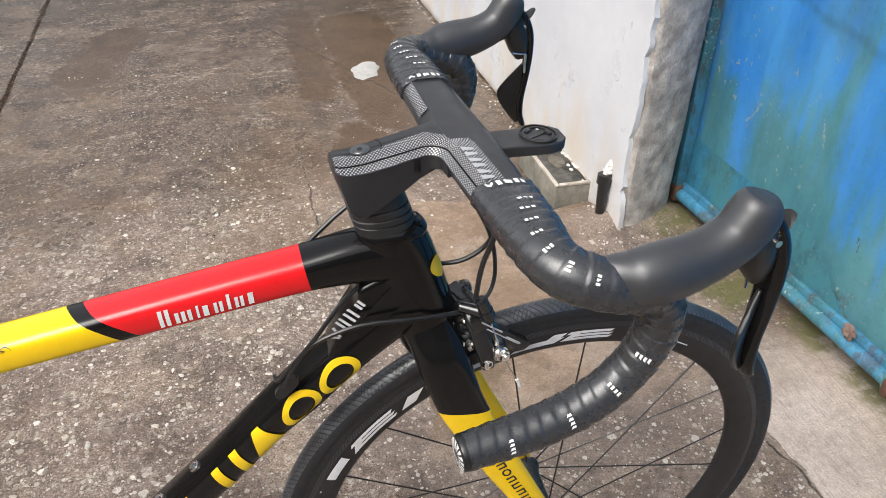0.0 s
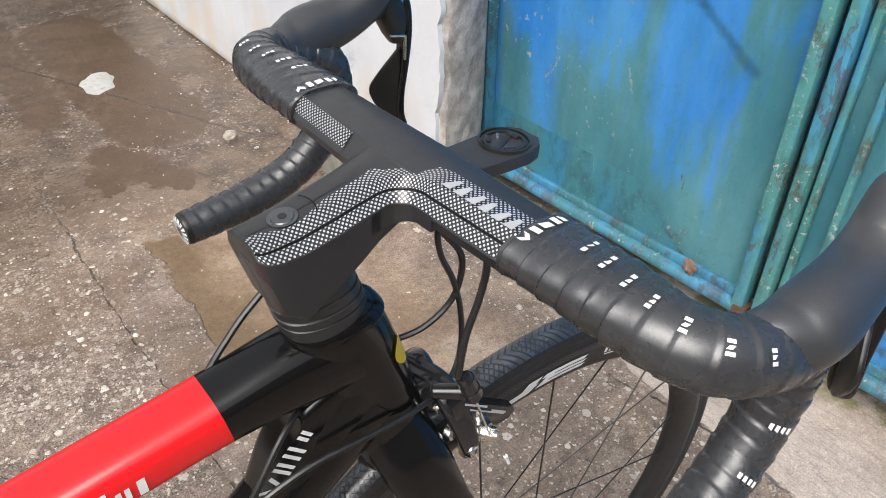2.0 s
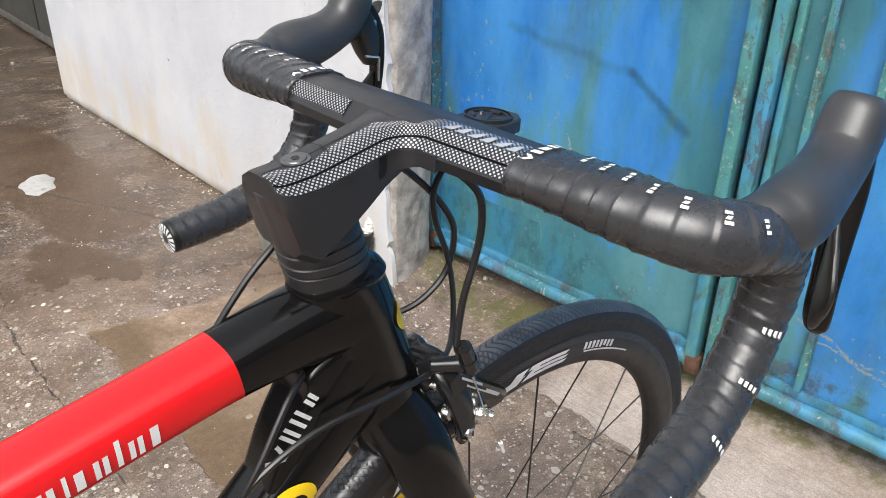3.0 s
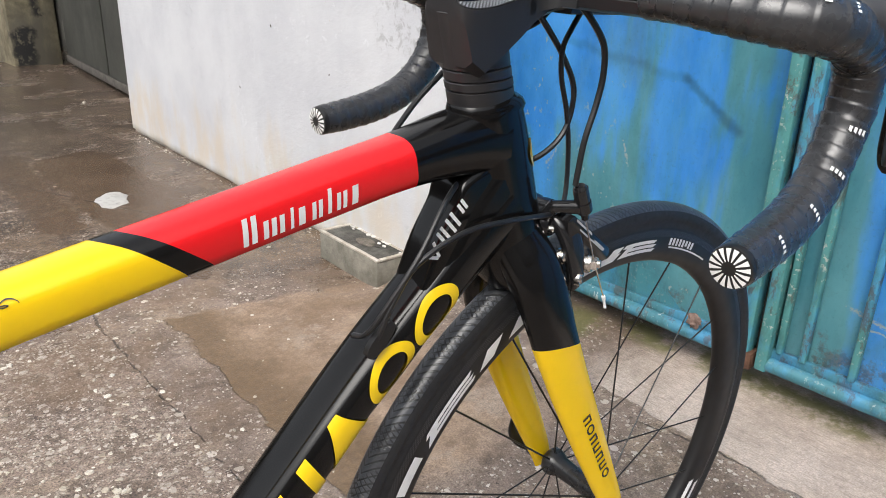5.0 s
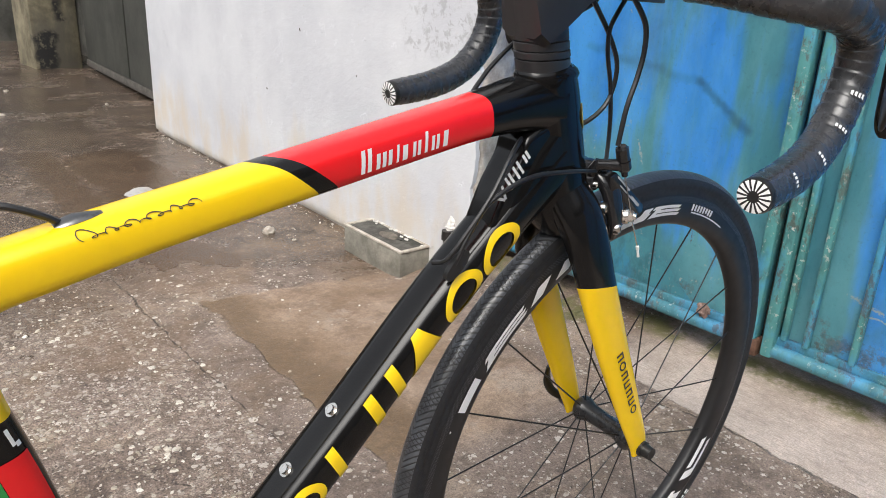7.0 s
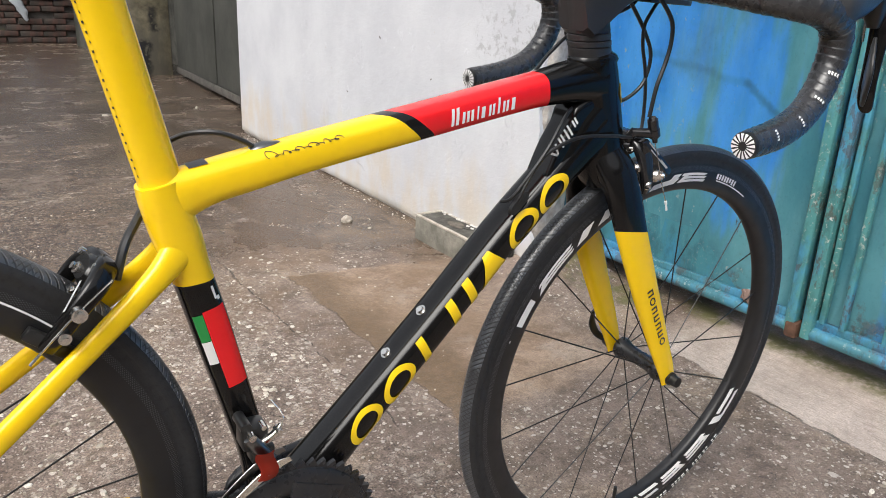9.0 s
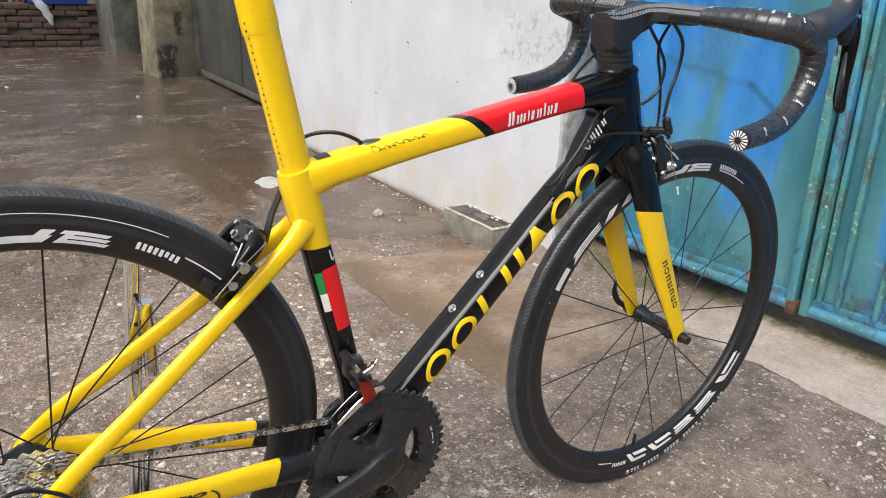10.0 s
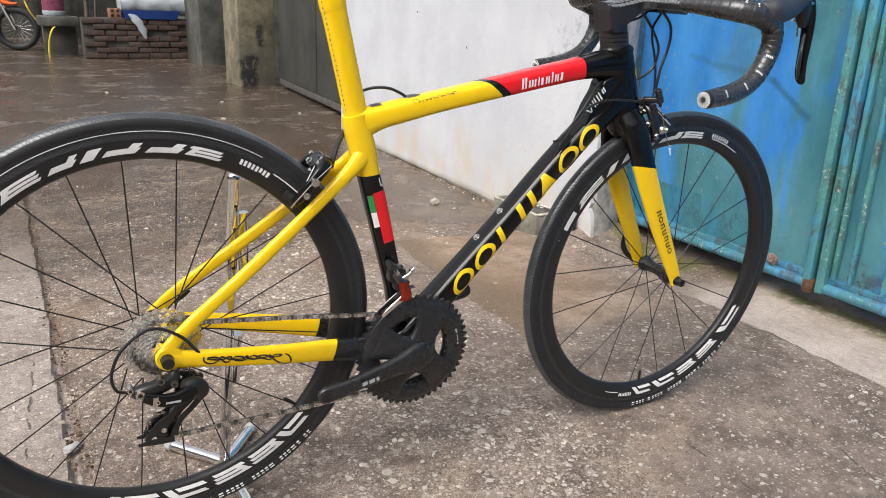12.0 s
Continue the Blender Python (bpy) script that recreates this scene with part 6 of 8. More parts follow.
def bar_side(sign):
    fr = drop_frames(sign)
    b0 = bmesh.new()
    rr, s = [], 0.0
    prev = fr[0][0]
    for c, u, v, d, r in fr:
        s += (c - prev).length
        prev = c
        ring = []
        for i in range(26):
            a = 2 * math.pi * i / 26
            # each wrap climbs a little round the bar
            w2 = ((s + 0.0028 * math.cos(a + 0.6)) % 0.0122) / 0.0122
            g = 1.0 + 0.0008 / r[4] * (1 - w2) ** 1.1 + 0.0004 / r[4] * noise.noise((s * 120, math.cos(a) * 2, sign))
            e = 2.0 / r[5]
            ring.append(c + u * (r[3] * g * spow(math.cos(a), e)) + v * (r[4] * g * spow(math.sin(a), e)))
        rr.append(ring)
    loft(b0, rr)
    tape = part("bar_tape", b0, TAPE, handlebar, "black wrapped bar tape")
    # white ticks on the wraps
    b1 = bmesh.new()
    length = [0.0]
    for p, q in zip(fr, fr[1:]):
        length.append(length[-1] + (q[0] - p[0]).length)

    def on(s, a, lift=0.0016):
        i = min(int(np.searchsorted(length, s)), len(fr) - 1)
        c, u, v, d, r = fr[i]
        e = 2.0 / r[5]
        p = u * (r[3] * spow(math.cos(radians(a)), e)) + v * (r[4] * spow(math.sin(radians(a)), e))
        return c + p + p.normalized() * lift

    up = 90 if (on(0.05, 90) - on(0.05, 270)).z > 0 else 270
    for k in range(7):
        s = 0.03 + 0.0142 * k
        a0 = up + (k * 8 - 4) * (1 if up == 90 else -1)
        for j in range(3):
            q = a0 - 12 + 8 * j
            ribbon(b1, [[on(s + (0.0008 if j % 2 else 0), q), on(s + 0.0026, q)], [on(s, q + 5.4), on(s + 0.0026 - (0.0008 if j % 2 else 0), q + 5.4)]])
    for s in (0.225, 0.262, 0.305, 0.353):
        a0 = max(range(0, 360, 5), key=lambda q: (on(s, q) - on(s, q + 180)).dot(Vector((-0.55, 0.75 * sign, 0.3)))) - 18
        for j in range(4):
            a = a0 + j * 11
            ribbon(b1, [[on(s, a), on(s + 0.0042, a)], [on(s, a + 7), on(s + 0.0032, a + 7)]])
    pieces("tape_print", b1, WHITE_PRINT, tape, "small white print tick")
    # bold row where the tape begins: a chevron, then blocks
    b1 = bmesh.new()
    row = lambda s, q: on(s, up + (q if up == 90 else -q), 0.0014)
    for q0, q1, flip in ((34, 27, 0), (27, 20, 1), (14, 7, 0), (3, -4, 1), (-8, -15, 0), (-19, -26, 1)):
        lo, hi = (0.003, 0.0095)
        if q0 > 15:
            ribbon(b1, [[row(lo + (0.0035 if flip else 0), q0), row(lo + 0.003 + (0.0035 if flip else 0), q0)], [row(lo + (0 if flip else 0.0035), q1), row(lo + 0.003 + (0 if flip else 0.0035), q1)]])
        else:
            ribbon(b1, [[row(lo, q0), row(hi - 0.0015 * flip, q0)], [row(lo + 0.0015 * flip, q1), row(hi, q1)]])
    pieces("tape_print", b1, WHITE_PRINT, tape, "bold white print mark where the tape begins")
    # end plug: black disc with pale rays
    c, u, v, d, r = fr[-1]
    b2 = bmesh.new()
    loft(b2, [oval(c + d * k, u, v, q, q, 2, 28) for k, q in ((-0.002, 0.0138), (0.002, 0.0143), (0.0045, 0.0134), (0.0058, 0.0102), (0.0062, 0.004))])
    plug = part("end_plug", b2, PLASTIC, handlebar, "black bar plug with white rays")
    b3 = bmesh.new()
    for i in range(16):
        a = 2 * math.pi * i / 16
        g = []
        for q, k, w in ((0.0046, 0.0067, 0.06), (0.0094, 0.0065, 0.11), (0.0129, 0.0056, 0.13)):
            g.append([c + d * k + (u * math.cos(a + e) + v * math.sin(a + e)) * q for e in (-w, w)])
        ribbon(b3, g)
    pieces("ray", b3, WHITE_PRINT, plug, "white ray")
    # hood
    b4 = bmesh.new()
    hood_rows = smooth_path([(0.8560, 0.2035, 0.8695, 0.0120, 0.0130, 2.0), (0.8650, 0.2085, 0.8715, 0.0160, 0.0165, 2.0), (0.8745, 0.2125, 0.8718, 0.0185, 0.0192, 2.0), (0.8870, 0.2140, 0.8735, 0.0198, 0.0216, 2.0), (0.9010, 0.2142, 0.8755, 0.0195, 0.0222, 2.0), (0.9180, 0.2140, 0.8790, 0.0182, 0.0205, 2.1), (0.9340, 0.2135, 0.8850, 0.0174, 0.0187, 2.2), (0.9480, 0.2130, 0.894, 0.0172, 0.0182, 2.2), (0.9560, 0.2125, 0.906, 0.0172, 0.0182, 2.2), (0.9600, 0.2120, 0.9155, 0.0162, 0.0170, 2.2), (0.9625, 0.2115, 0.9220, 0.0128, 0.0132, 2.1), (0.9630, 0.2115, 0.9240, 0.006, 0.006, 2.0)], 6)
    hr = []
    for i, r in enumerate(hood_rows):
        d = Vector(hood_rows[min(i + 1, len(hood_rows) - 1)][:3]) - Vector(hood_rows[max(i - 1, 0)][:3])
        d.normalize()
        d.y = 0
        uu = Vector((0, 1, 0))
        hr.append(oval((r[0], sign * r[1], r[2]), uu, d.normalized().cross(uu), r[3], r[4], r[5], 26))
    loft(b4, hr)
    lever = part("shift_lever", b4, HOOD, handlebar, "black rubber lever hood")
    # body under the hood
    b5 = bmesh.new()
    loft(b5, [oval((x, sign * 0.2125, z - 0.01), (0, 1, 0), (0.75, 0, 0.66), w, h, 2.6, 20) for x, z, w, h in ((0.923, 0.884, 0.011, 0.010), (0.948, 0.889, 0.0115, 0.016), (0.966, 0.897, 0.011, 0.019), (0.978, 0.905, 0.0095, 0.016), (0.984, 0.911, 0.007, 0.010))])
    part("lever_body", b5, PLASTIC, lever)
    b6 = bmesh.new()
    # a broad curved blade, thin from front to back, narrowing to its tip
    path = smooth_path([(0.9640, 0.2125, 0.923, 0.007, 0.0045), (0.9760, 0.2125, 0.912, 0.0095, 0.006), (0.9860, 0.213, 0.893, 0.0105, 0.0062), (0.9910, 0.2145, 0.868, 0.0105, 0.005), (0.9915, 0.2165, 0.838, 0.0095, 0.0042), (0.9900, 0.2185, 0.81, 0.0088, 0.004), (0.9915, 0.220, 0.788, 0.0088, 0.0042), (0.9965, 0.2205, 0.775, 0.0075, 0.004), (0.9995, 0.2205, 0.769, 0.004, 0.0025)], 6)
    loft(b6, [oval((p[0], sign * p[1], p[2] - 0.01), (0.25, sign * 1, 0), (1, -0.25 * sign, 0.1), p[3], p[4], 2.6, 18) for p in path])
    part("brake_blade", b6, BLACK_GLOSS, lever, "glossy black brake blade")
    # pivot block behind the blade, with its bright clip, and the finned paddle
    b7 = bmesh.new()
    loft(b7, [oval((x, sign * y, z - 0.01), (0, 1, 0), (1, 0, 0.2), w, h, 3.0, 20) for x, y, z, w, h in ((0.9620, 0.2125, 0.914, 0.0105, 0.010), (0.9680, 0.2120, 0.900, 0.0115, 0.0135), (0.9730, 0.2115, 0.885, 0.0112, 0.0135), (0.9770, 0.2115, 0.872, 0.0095, 0.0105), (0.9800, 0.2120, 0.862, 0.006, 0.006))])
    part("pivot_block", b7, PLASTIC, lever)
    b7 = bmesh.new()
    rod(b7, (0.965, sign * 0.2005, 0.862), (0.982, sign * 0.2015, 0.859), 0.0013, 0.0013, 8)
    rod(b7, (0.982, sign * 0.2015, 0.859), (0.984, sign * 0.2035, 0.836), 0.0016, 0.0013, 8)
    part("hinge_clip", b7, STEEL, lever, "bright metal hinge clip")
    b7 = bmesh.new()
    path = smooth_path([(0.9860, 0.2150, 0.852, 0.0015, 0.0015), (0.9830, 0.2170, 0.842, 0.0045, 0.0022), (0.9790, 0.2200, 0.828, 0.0085, 0.0024), (0.9760, 0.2225, 0.814, 0.0115, 0.0025), (0.9775, 0.2225, 0.802, 0.0105, 0.0025), (0.9815, 0.2215, 0.791, 0.0075, 0.0024), (0.9870, 0.2200, 0.780, 0.004, 0.002), (0.9885, 0.2195, 0.776, 0.0015, 0.0012)], 5)
    loft(b7, [oval((p[0], sign * p[1], p[2] - 0.01), (1, -0.7 * sign, 0), (0.7, 1.0 * sign, 0.1), p[3], p[4], 2.8, 16) for p in path])
    part("shift_paddle", b7, PLASTIC, lever)
    b8 = bmesh.new()
    rod(b8, (0.976, sign * 0.2015, 0.8905), (0.976, sign * 0.2245, 0.8905), 0.0028, seg=10)
    part("pivot_pin", b8, STEEL, lever)


bar_side(-1)
bar_side(1)

# -- cables --
wire("cable", raked([(0.822, -0.034, 0.862), (0.834, -0.036, 0.853), (0.855, -0.036, 0.834), (0.862, -0.036, 0.812), (0.861, -0.036, 0.788), (0.8555, -0.036, 0.758), (0.8555, -0.036, 0.722)]), 0.0026, CABLE, bike, "black cable housing")
wire("cable", raked([(0.80, -0.006, 0.86), (0.825, -0.002, 0.843), (0.855, 0.0, 0.817), (0.874, 0.0, 0.79), (0.873, 0.001, 0.758), (0.854, 0.004, 0.738), (0.831, 0.012, 0.729), (0.80, 0.03, 0.72), (0.76, 0.031, 0.705)]), 0.0024, CABLE, bike, "black cable housing")
wire("cable", raked([(0.862, -0.006, 0.862), (0.851, -0.005, 0.842), (0.846, -0.004, 0.826), (0.853, -0.002, 0.803), (0.869, 0.0, 0.775), (0.881, 0.001, 0.745), (0.886, -0.001, 0.713), (0.876, -0.01, 0.696), (0.85, -0.022, 0.694), (0.80, -0.031, 0.7), (0.747, -0.031, 0.699), (0.706, -0.0295, 0.681), (0.69, -0.0275, 0.655), (0.681, -0.0262, 0.63), (0.678, -0.0225, 0.615)]), 0.0022, CABLE, bike, "black cable housing")
wire("cable", raked([(0.85, 0.012, 0.868), (0.83, 0.012, 0.845), (0.80, 0.028, 0.828), (0.765, 0.03, 0.812), (0.735, 0.027, 0.79), (0.715, 0.02, 0.775), (0.70, 0.012, 0.765)]), 0.0022, CABLE, bike, "black cable housing")
wire("cable", raked([(0.765, -0.002, 0.735), (0.735, -0.018, 0.722), (0.708, -0.0285, 0.688), (0.688, -0.0265, 0.655), (0.675, -0.02, 0.63), (0.672, -0.006, 0.622)]), 0.0022, CABLE, bike, "black cable housing")
wire("cable", [(0.386, 0.0, 0.6965), (0.372, 0.001, 0.705), (0.352, 0.006, 0.7115), (0.330, 0.016, 0.7095), (0.312, 0.025, 0.699), (0.301, 0.027, 0.679), (0.293, 0.022, 0.655), (0.285, 0.012, 0.6405)], 0.0024, CABLE, bike, "black rear brake cable arching off the top tube")
b0 = bmesh.new()
rr = []
for s, w, h in ((0.087, 0.004, 0.0002), (0.092, 0.007, 0.0025), (0.10, 0.0075, 0.0035), (0.108, 0.006, 0.0022), (0.116, 0.003, 0.0003)):
    p = TOP.skin(s, 90)
    p = p if p.z > TOP.at(s)[0].z else TOP.skin(s, 270)
    rr.append(oval(p, (0, 1, 0), (-0.2, 0, 1), w, h, 2, 14))
loft(b0, rr)
part("cable_port", b0, DARK_STEEL, bike, "dark cable port")
b0 = bmesh.new()
grid = []
for s in (0.031, 0.039, 0.047):
    p = TOP.skin(s, 90, 0.0008)
    sg = 1 if p.z > TOP.at(s)[0].z else -1
    grid.append([TOP.skin(s, sg * a, 0.0009) for a in (70, 90, 110)])
ribbon(b0, grid)
part("clamp_cover", b0, BLACK_MATT, bike, "dark rubber seat-clamp cover")
b0 = bmesh.new()
rr = [oval((0.686, -0.0262, 0.625), (0.634, 0, 0.773), (-0.773, 0, 0.634), a, b_, 2.6, 18) for a, b_ in ((0.016, 0.0065),)]
loft(b0, [[p + Vector((0, dy, 0)) for p in rr[0]] for dy in (0.004, -0.0014)])
part("cable_port", b0, PLASTIC, bike, "black cable port")


# -- brakes --
def brake(name, at, sign_x, m, label):
    """A dual-pivot rim caliper; at is its pivot bolt, sign_x the side it sits on."""
    q = lambda x, y, z: (at[0] + sign_x * x, at[1] + y, at[2] + z)
    b0 = bmesh.new()
    for pts in (
        [(0.004, 0.020, 0.012, 0.008, 0.006), (0.010, -0.012, 0.016, 0.009, 0.007), (0.013, -0.030, 0.004, 0.0085, 0.006), (0.014, -0.034, -0.018, 0.0075, 0.005), (0.012, -0.030, -0.040, 0.007, 0.005), (0.010, -0.024, -0.054, 0.0065, 0.0045)],
        [(0.008, -0.020, 0.010, 0.007, 0.005), (0.010, 0.010, 0.016, 0.0085, 0.006), (0.012, 0.030, 0.004, 0.008, 0.006), (0.012, 0.034, -0.020, 0.0075, 0.005), (0.010, 0.028, -0.044, 0.007, 0.005), (0.008, 0.023, -0.054, 0.006, 0.0045)],
    ):
        path = smooth_path(pts, 5)
        rr = []
        for i, p in enumerate(path):
            d = Vector(path[min(i + 1, len(path) - 1)][:3]) - Vector(path[max(i - 1, 0)][:3])
            d = Vector((sign_x * d.x, d.y, d.z)).normalized()
            u = (Vector((1, 0, 0)) - d * d.x).normalized()
            rr.append(oval(q(*p[:3]), u, d.cross(u), p[3], p[4], 2.8, 14))
        loft(b0, rr)
    cal = part(name, b0, BLACK_GLOSS, bike, label, m)
    b1 = bmesh.new()
    loft(b1, [oval(q(x, 0, 0.006), (0, 1, 0), (0.0, 0, 1), w, h, 2.6, 18) for x, w, h in ((0.0, 0.012, 0.011), (0.006, 0.02, 0.014), (0.016, 0.021, 0.013), (0.021, 0.016, 0.009))])
    part("yoke", b1, BLACK_GLOSS, cal)
    for y in (-0.017, 0.017):
        b1 = bmesh.new()
        p = Vector(q(0.004, y, -0.052))
        box(b1, p.x - 0.024, p.x + 0.024, p.y - 0.004, p.y + 0.004, p.z - 0.006, p.z + 0.005, 0.002)
        part("brake_pad", b1, PLASTIC, cal)
    for p, r, out in (((0.014, -0.040, -0.016), 0.0062, (0, -1, 0)), ((0.010, -0.036, -0.037), 0.0052, (0, -1, 0)), ((0.018, 0.004, 0.002), 0.0055, (1, 0, 0))):
        b1 = bmesh.new()
        o = Vector((sign_x * out[0], out[1], out[2]))
        c = Vector(q(*p))
        rod(b1, c - o * 0.004, c + o * 0.004, r, r * 0.9, 16)
        rod(b1, c + o * 0.004, c + o * 0.0075, r * 0.62, r * 0.58, 6)
        part("bolt", b1, STEEL, cal, "bright steel bolt")
    c = Vector(q(0.009, -0.036, 0.032))
    b1 = bmesh.new()
    rod(b1, c + Vector((0, 0, -0.016)), q(0.016, -0.041, -0.018), 0.0008, seg=6)
    rod(b1, q(0.016, -0.041, -0.018), q(0.020, -0.046, -0.058), 0.0008, seg=6)
    rod(b1, q(0.0195, -0.0455, -0.052), q(0.0205, -0.0465, -0.062), 0.0013, seg=6)
    part("inner_wire", b1, STEEL, cal, "bare steel wire end")
    b1 = bmesh.new()
    a = Vector(q(0.022, -0.024, 0.002))
    ribbon(b1, [[q(0.0215, -0.020, 0.000), q(0.0215, -0.0225, 0.002)], [q(0.022, -0.034, -0.022), q(0.022, -0.0365, -0.02)]])
    part("print_bar", b1, GREY_PRINT, cal, "grey print bar")
    # adjusting screws and spring
    for p in ((0.019, 0.018, 0.012), (0.016, -0.018, 0.014), (0.020, -0.020, -0.008)):
        b1 = bmesh.new()
        rod(b1, Vector(q(*p)) - Vector((sign_x * 0.006, 0, 0)), Vector(q(*p)) + Vector((sign_x * 0.004, 0, 0)), 0.0034, 0.003, 12)
        part("screw", b1, STEEL, cal, "small bright screw")
    wire("spring", [q(0.004, 0.024, 0.008), q(0.002, 0.03, -0.012), q(0.004, 0.026, -0.034), q(0.008, 0.02, -0.046)], 0.001, STEEL, cal)
    return cal


def front_caliper():
    """The front rim brake: two dark arms, a hinged link, cable clamp, barrel adjuster and a loose wire end."""
    def arm(rows, seg=16):
        b0, path, rr = bmesh.new(), smooth_path(rows, 5), []
        for i, p in enumerate(path):
            d = (Vector(path[min(i + 1, len(path) - 1)][:3]) - Vector(path[max(i - 1, 0)][:3])).normalized()
            u = (Vector((1, 0, 0.35)) - d * d.dot(Vector((1, 0, 0.35)))).normalized()
            rr.append(oval(p[:3], u, d.cross(u), p[3], p[4], 3.2, seg))
        loft(b0, rr)
        return b0

    cal = part("front_brake", arm([(0.860, 0.020, 0.690, 0.008, 0.006), (0.868, -0.008, 0.692, 0.010, 0.007), (0.872, -0.026, 0.682, 0.0105, 0.007), (0.878, -0.034, 0.662, 0.010, 0.006), (0.884, -0.036, 0.640, 0.0085, 0.0055), (0.888, -0.032, 0.624, 0.007, 0.005)]), BRAKE_BLACK, bike, "glossy black front rim brake", WHEEL_STEER)
    part("far_arm", arm([(0.862, -0.018, 0.688, 0.008, 0.006), (0.868, 0.012, 0.692, 0.010, 0.007), (0.872, 0.030, 0.678, 0.0095, 0.007), (0.878, 0.035, 0.655, 0.009, 0.006), (0.884, 0.030, 0.632, 0.0075, 0.005), (0.888, 0.024, 0.622, 0.006, 0.0045)]), BRAKE_BLACK, cal)
    # hinged link with two bright edges, pointing forward
    link = bmesh.new()
    flat = [(0.864, 0.690), (0.872, 0.694), (0.927, 0.654), (0.929, 0.648), (0.924, 0.643), (0.912, 0.642), (0.880, 0.662), (0.868, 0.676)]
    loft(link, [[Vector((0.895 + (x - 0.895) * k, y, 0.668 + (z - 0.668) * k)) for x, z in flat] for y, k in ((-0.027, 0.94), (-0.028, 1.0), (-0.0355, 1.0), (-0.0365, 0.94))])
    arm_link = part("hinged_link", link, BRAKE_BLACK, cal)
    for (x0, z0), (x1, z1), w in (((0.874, 0.690), (0.897, 0.6735), 0.0012), ((0.880, 0.6805), (0.916, 0.6545), 0.0009), ((0.902, 0.6665), (0.918, 0.6548), 0.0011)):
        stroke_mesh = bmesh.new()
        ribbon(stroke_mesh, [[(x0, -0.0371, z0 - w), (x0, -0.0371, z0 + w)], [(x1, -0.0371, z1 - w), (x1, -0.0371, z1 + w)]])
        part("edge_stroke", stroke_mesh, GREY_PRINT, arm_link, "thin silver stroke")
    # yoke and pivots
    yoke = bmesh.new()
    loft(yoke, [oval((x, 0, z), (0, 1, 0), (0.3, 0, 1), w, h, 2.8, 20) for x, z, w, h in ((0.846, 0.682, 0.011, 0.010), (0.856, 0.683, 0.021, 0.013), (0.868, 0.680, 0.022, 0.012), (0.876, 0.677, 0.014, 0.008))])
    part("yoke", yoke, BRAKE_BLACK, cal)
    out = Vector((0.45, -0.88, 0.15)).normalized()
    for at, r, hexed in (((0.8965, -0.0375, 0.6465), 0.0088, True), ((0.8850, -0.0395, 0.6350), 0.0066, False), ((0.8690, -0.0310, 0.6560), 0.0070, False), ((0.8615, -0.0200, 0.6790), 0.0042, False), ((0.8700, -0.0260, 0.6785), 0.0046, False)):
        c, b1 = Vector(at), bmesh.new()
        rod(b1, c - out * 0.003, c + out * 0.002, r, r, 18)
        if hexed:
            rod(b1, c + out * 0.002, c + out * 0.0042, r * 0.95, r * 0.9, 18)
            rod(b1, c + out * 0.0042, c + out * 0.0092, r * 0.72, r * 0.68, 6)
            rod(b1, c + out * 0.0092, c + out * 0.0118, r * 0.44, r * 0.36, 12)
        else:
            rod(b1, c + out * 0.002, c + out * 0.0036, r * 0.75, r * 0.55, 16)
        bolt = part("bolt", b1, STEEL, cal, "bright steel bolt")
        if not hexed:
            b2 = bmesh.new()
            rod(b2, c + out * 0.0036, c + out * 0.0039, r * 0.34, r * 0.34, 6)
            part("socket", b2, BLACK_PRINT, bolt)
    plate = bmesh.new()
    rod(plate, Vector((0.893, -0.0365, 0.650)), Vector((0.889, -0.0375, 0.638)), 0.0035, 0.0025, 10)
    part("clamp_plate", plate, STEEL, cal, "bright steel clamp plate")
    # barrel adjuster on its lug
    top, low = Vector((0.8700, -0.038, 0.7200)), Vector((0.8830, -0.038, 0.6905))
    lug = bmesh.new()
    rod(lug, (0.856, -0.022, 0.7005), top.lerp(low, 0.62), 0.0055, 0.0065, 12)
    rod(lug, (0.857, -0.016, 0.690), (0.858, -0.024, 0.703), 0.006, 0.0055, 12)
    part("lug", lug, BRAKE_BLACK, cal)
    barrel = bmesh.new()
    for f0, f1, r0, r1, n in ((-0.06, 0.02, 0.0042, 0.0058, 14), (0.02, 0.42, 0.0066, 0.0068, 10), (0.44, 0.72, 0.0074, 0.0074, 18), (0.72, 0.8, 0.0074, 0.0055, 18), (0.8, 1.0, 0.0036, 0.0032, 12)):
        rod(barrel, top.lerp(low, f0), top.lerp(low, f1), r0, r1, n)
    part("barrel_adjuster", barrel, BRAKE_BLACK, cal)
    loose = bmesh.new()
    for p, q in ((low, (0.8965, -0.0455, 0.6480)), ((0.8965, -0.0455, 0.6480), (0.9165, -0.0465, 0.6120))):
        rod(loose, p, q, 0.0008, seg=6)
    part("inner_wire", loose, STEEL, cal, "bare steel wire end")
    crimp = bmesh.new()
    rod(crimp, (0.9160, -0.0465, 0.6130), (0.9180, -0.0465, 0.6085), 0.0019, 0.0017, 8)
    rod(crimp, (0.9180, -0.0465, 0.6085), (0.9215, -0.0465, 0.6000), 0.0013, 0.0015, 8)
    part("wire_crimp", crimp, WHITE_PRINT, cal, "pale crimped wire cap")
    for y in (-0.018, 0.018):
        pad = bmesh.new()
        box(pad, 0.866, 0.912, y - 0.004, y + 0.004, 0.618, 0.629, 0.002)
        part("brake_pad", pad, PLASTIC, cal)


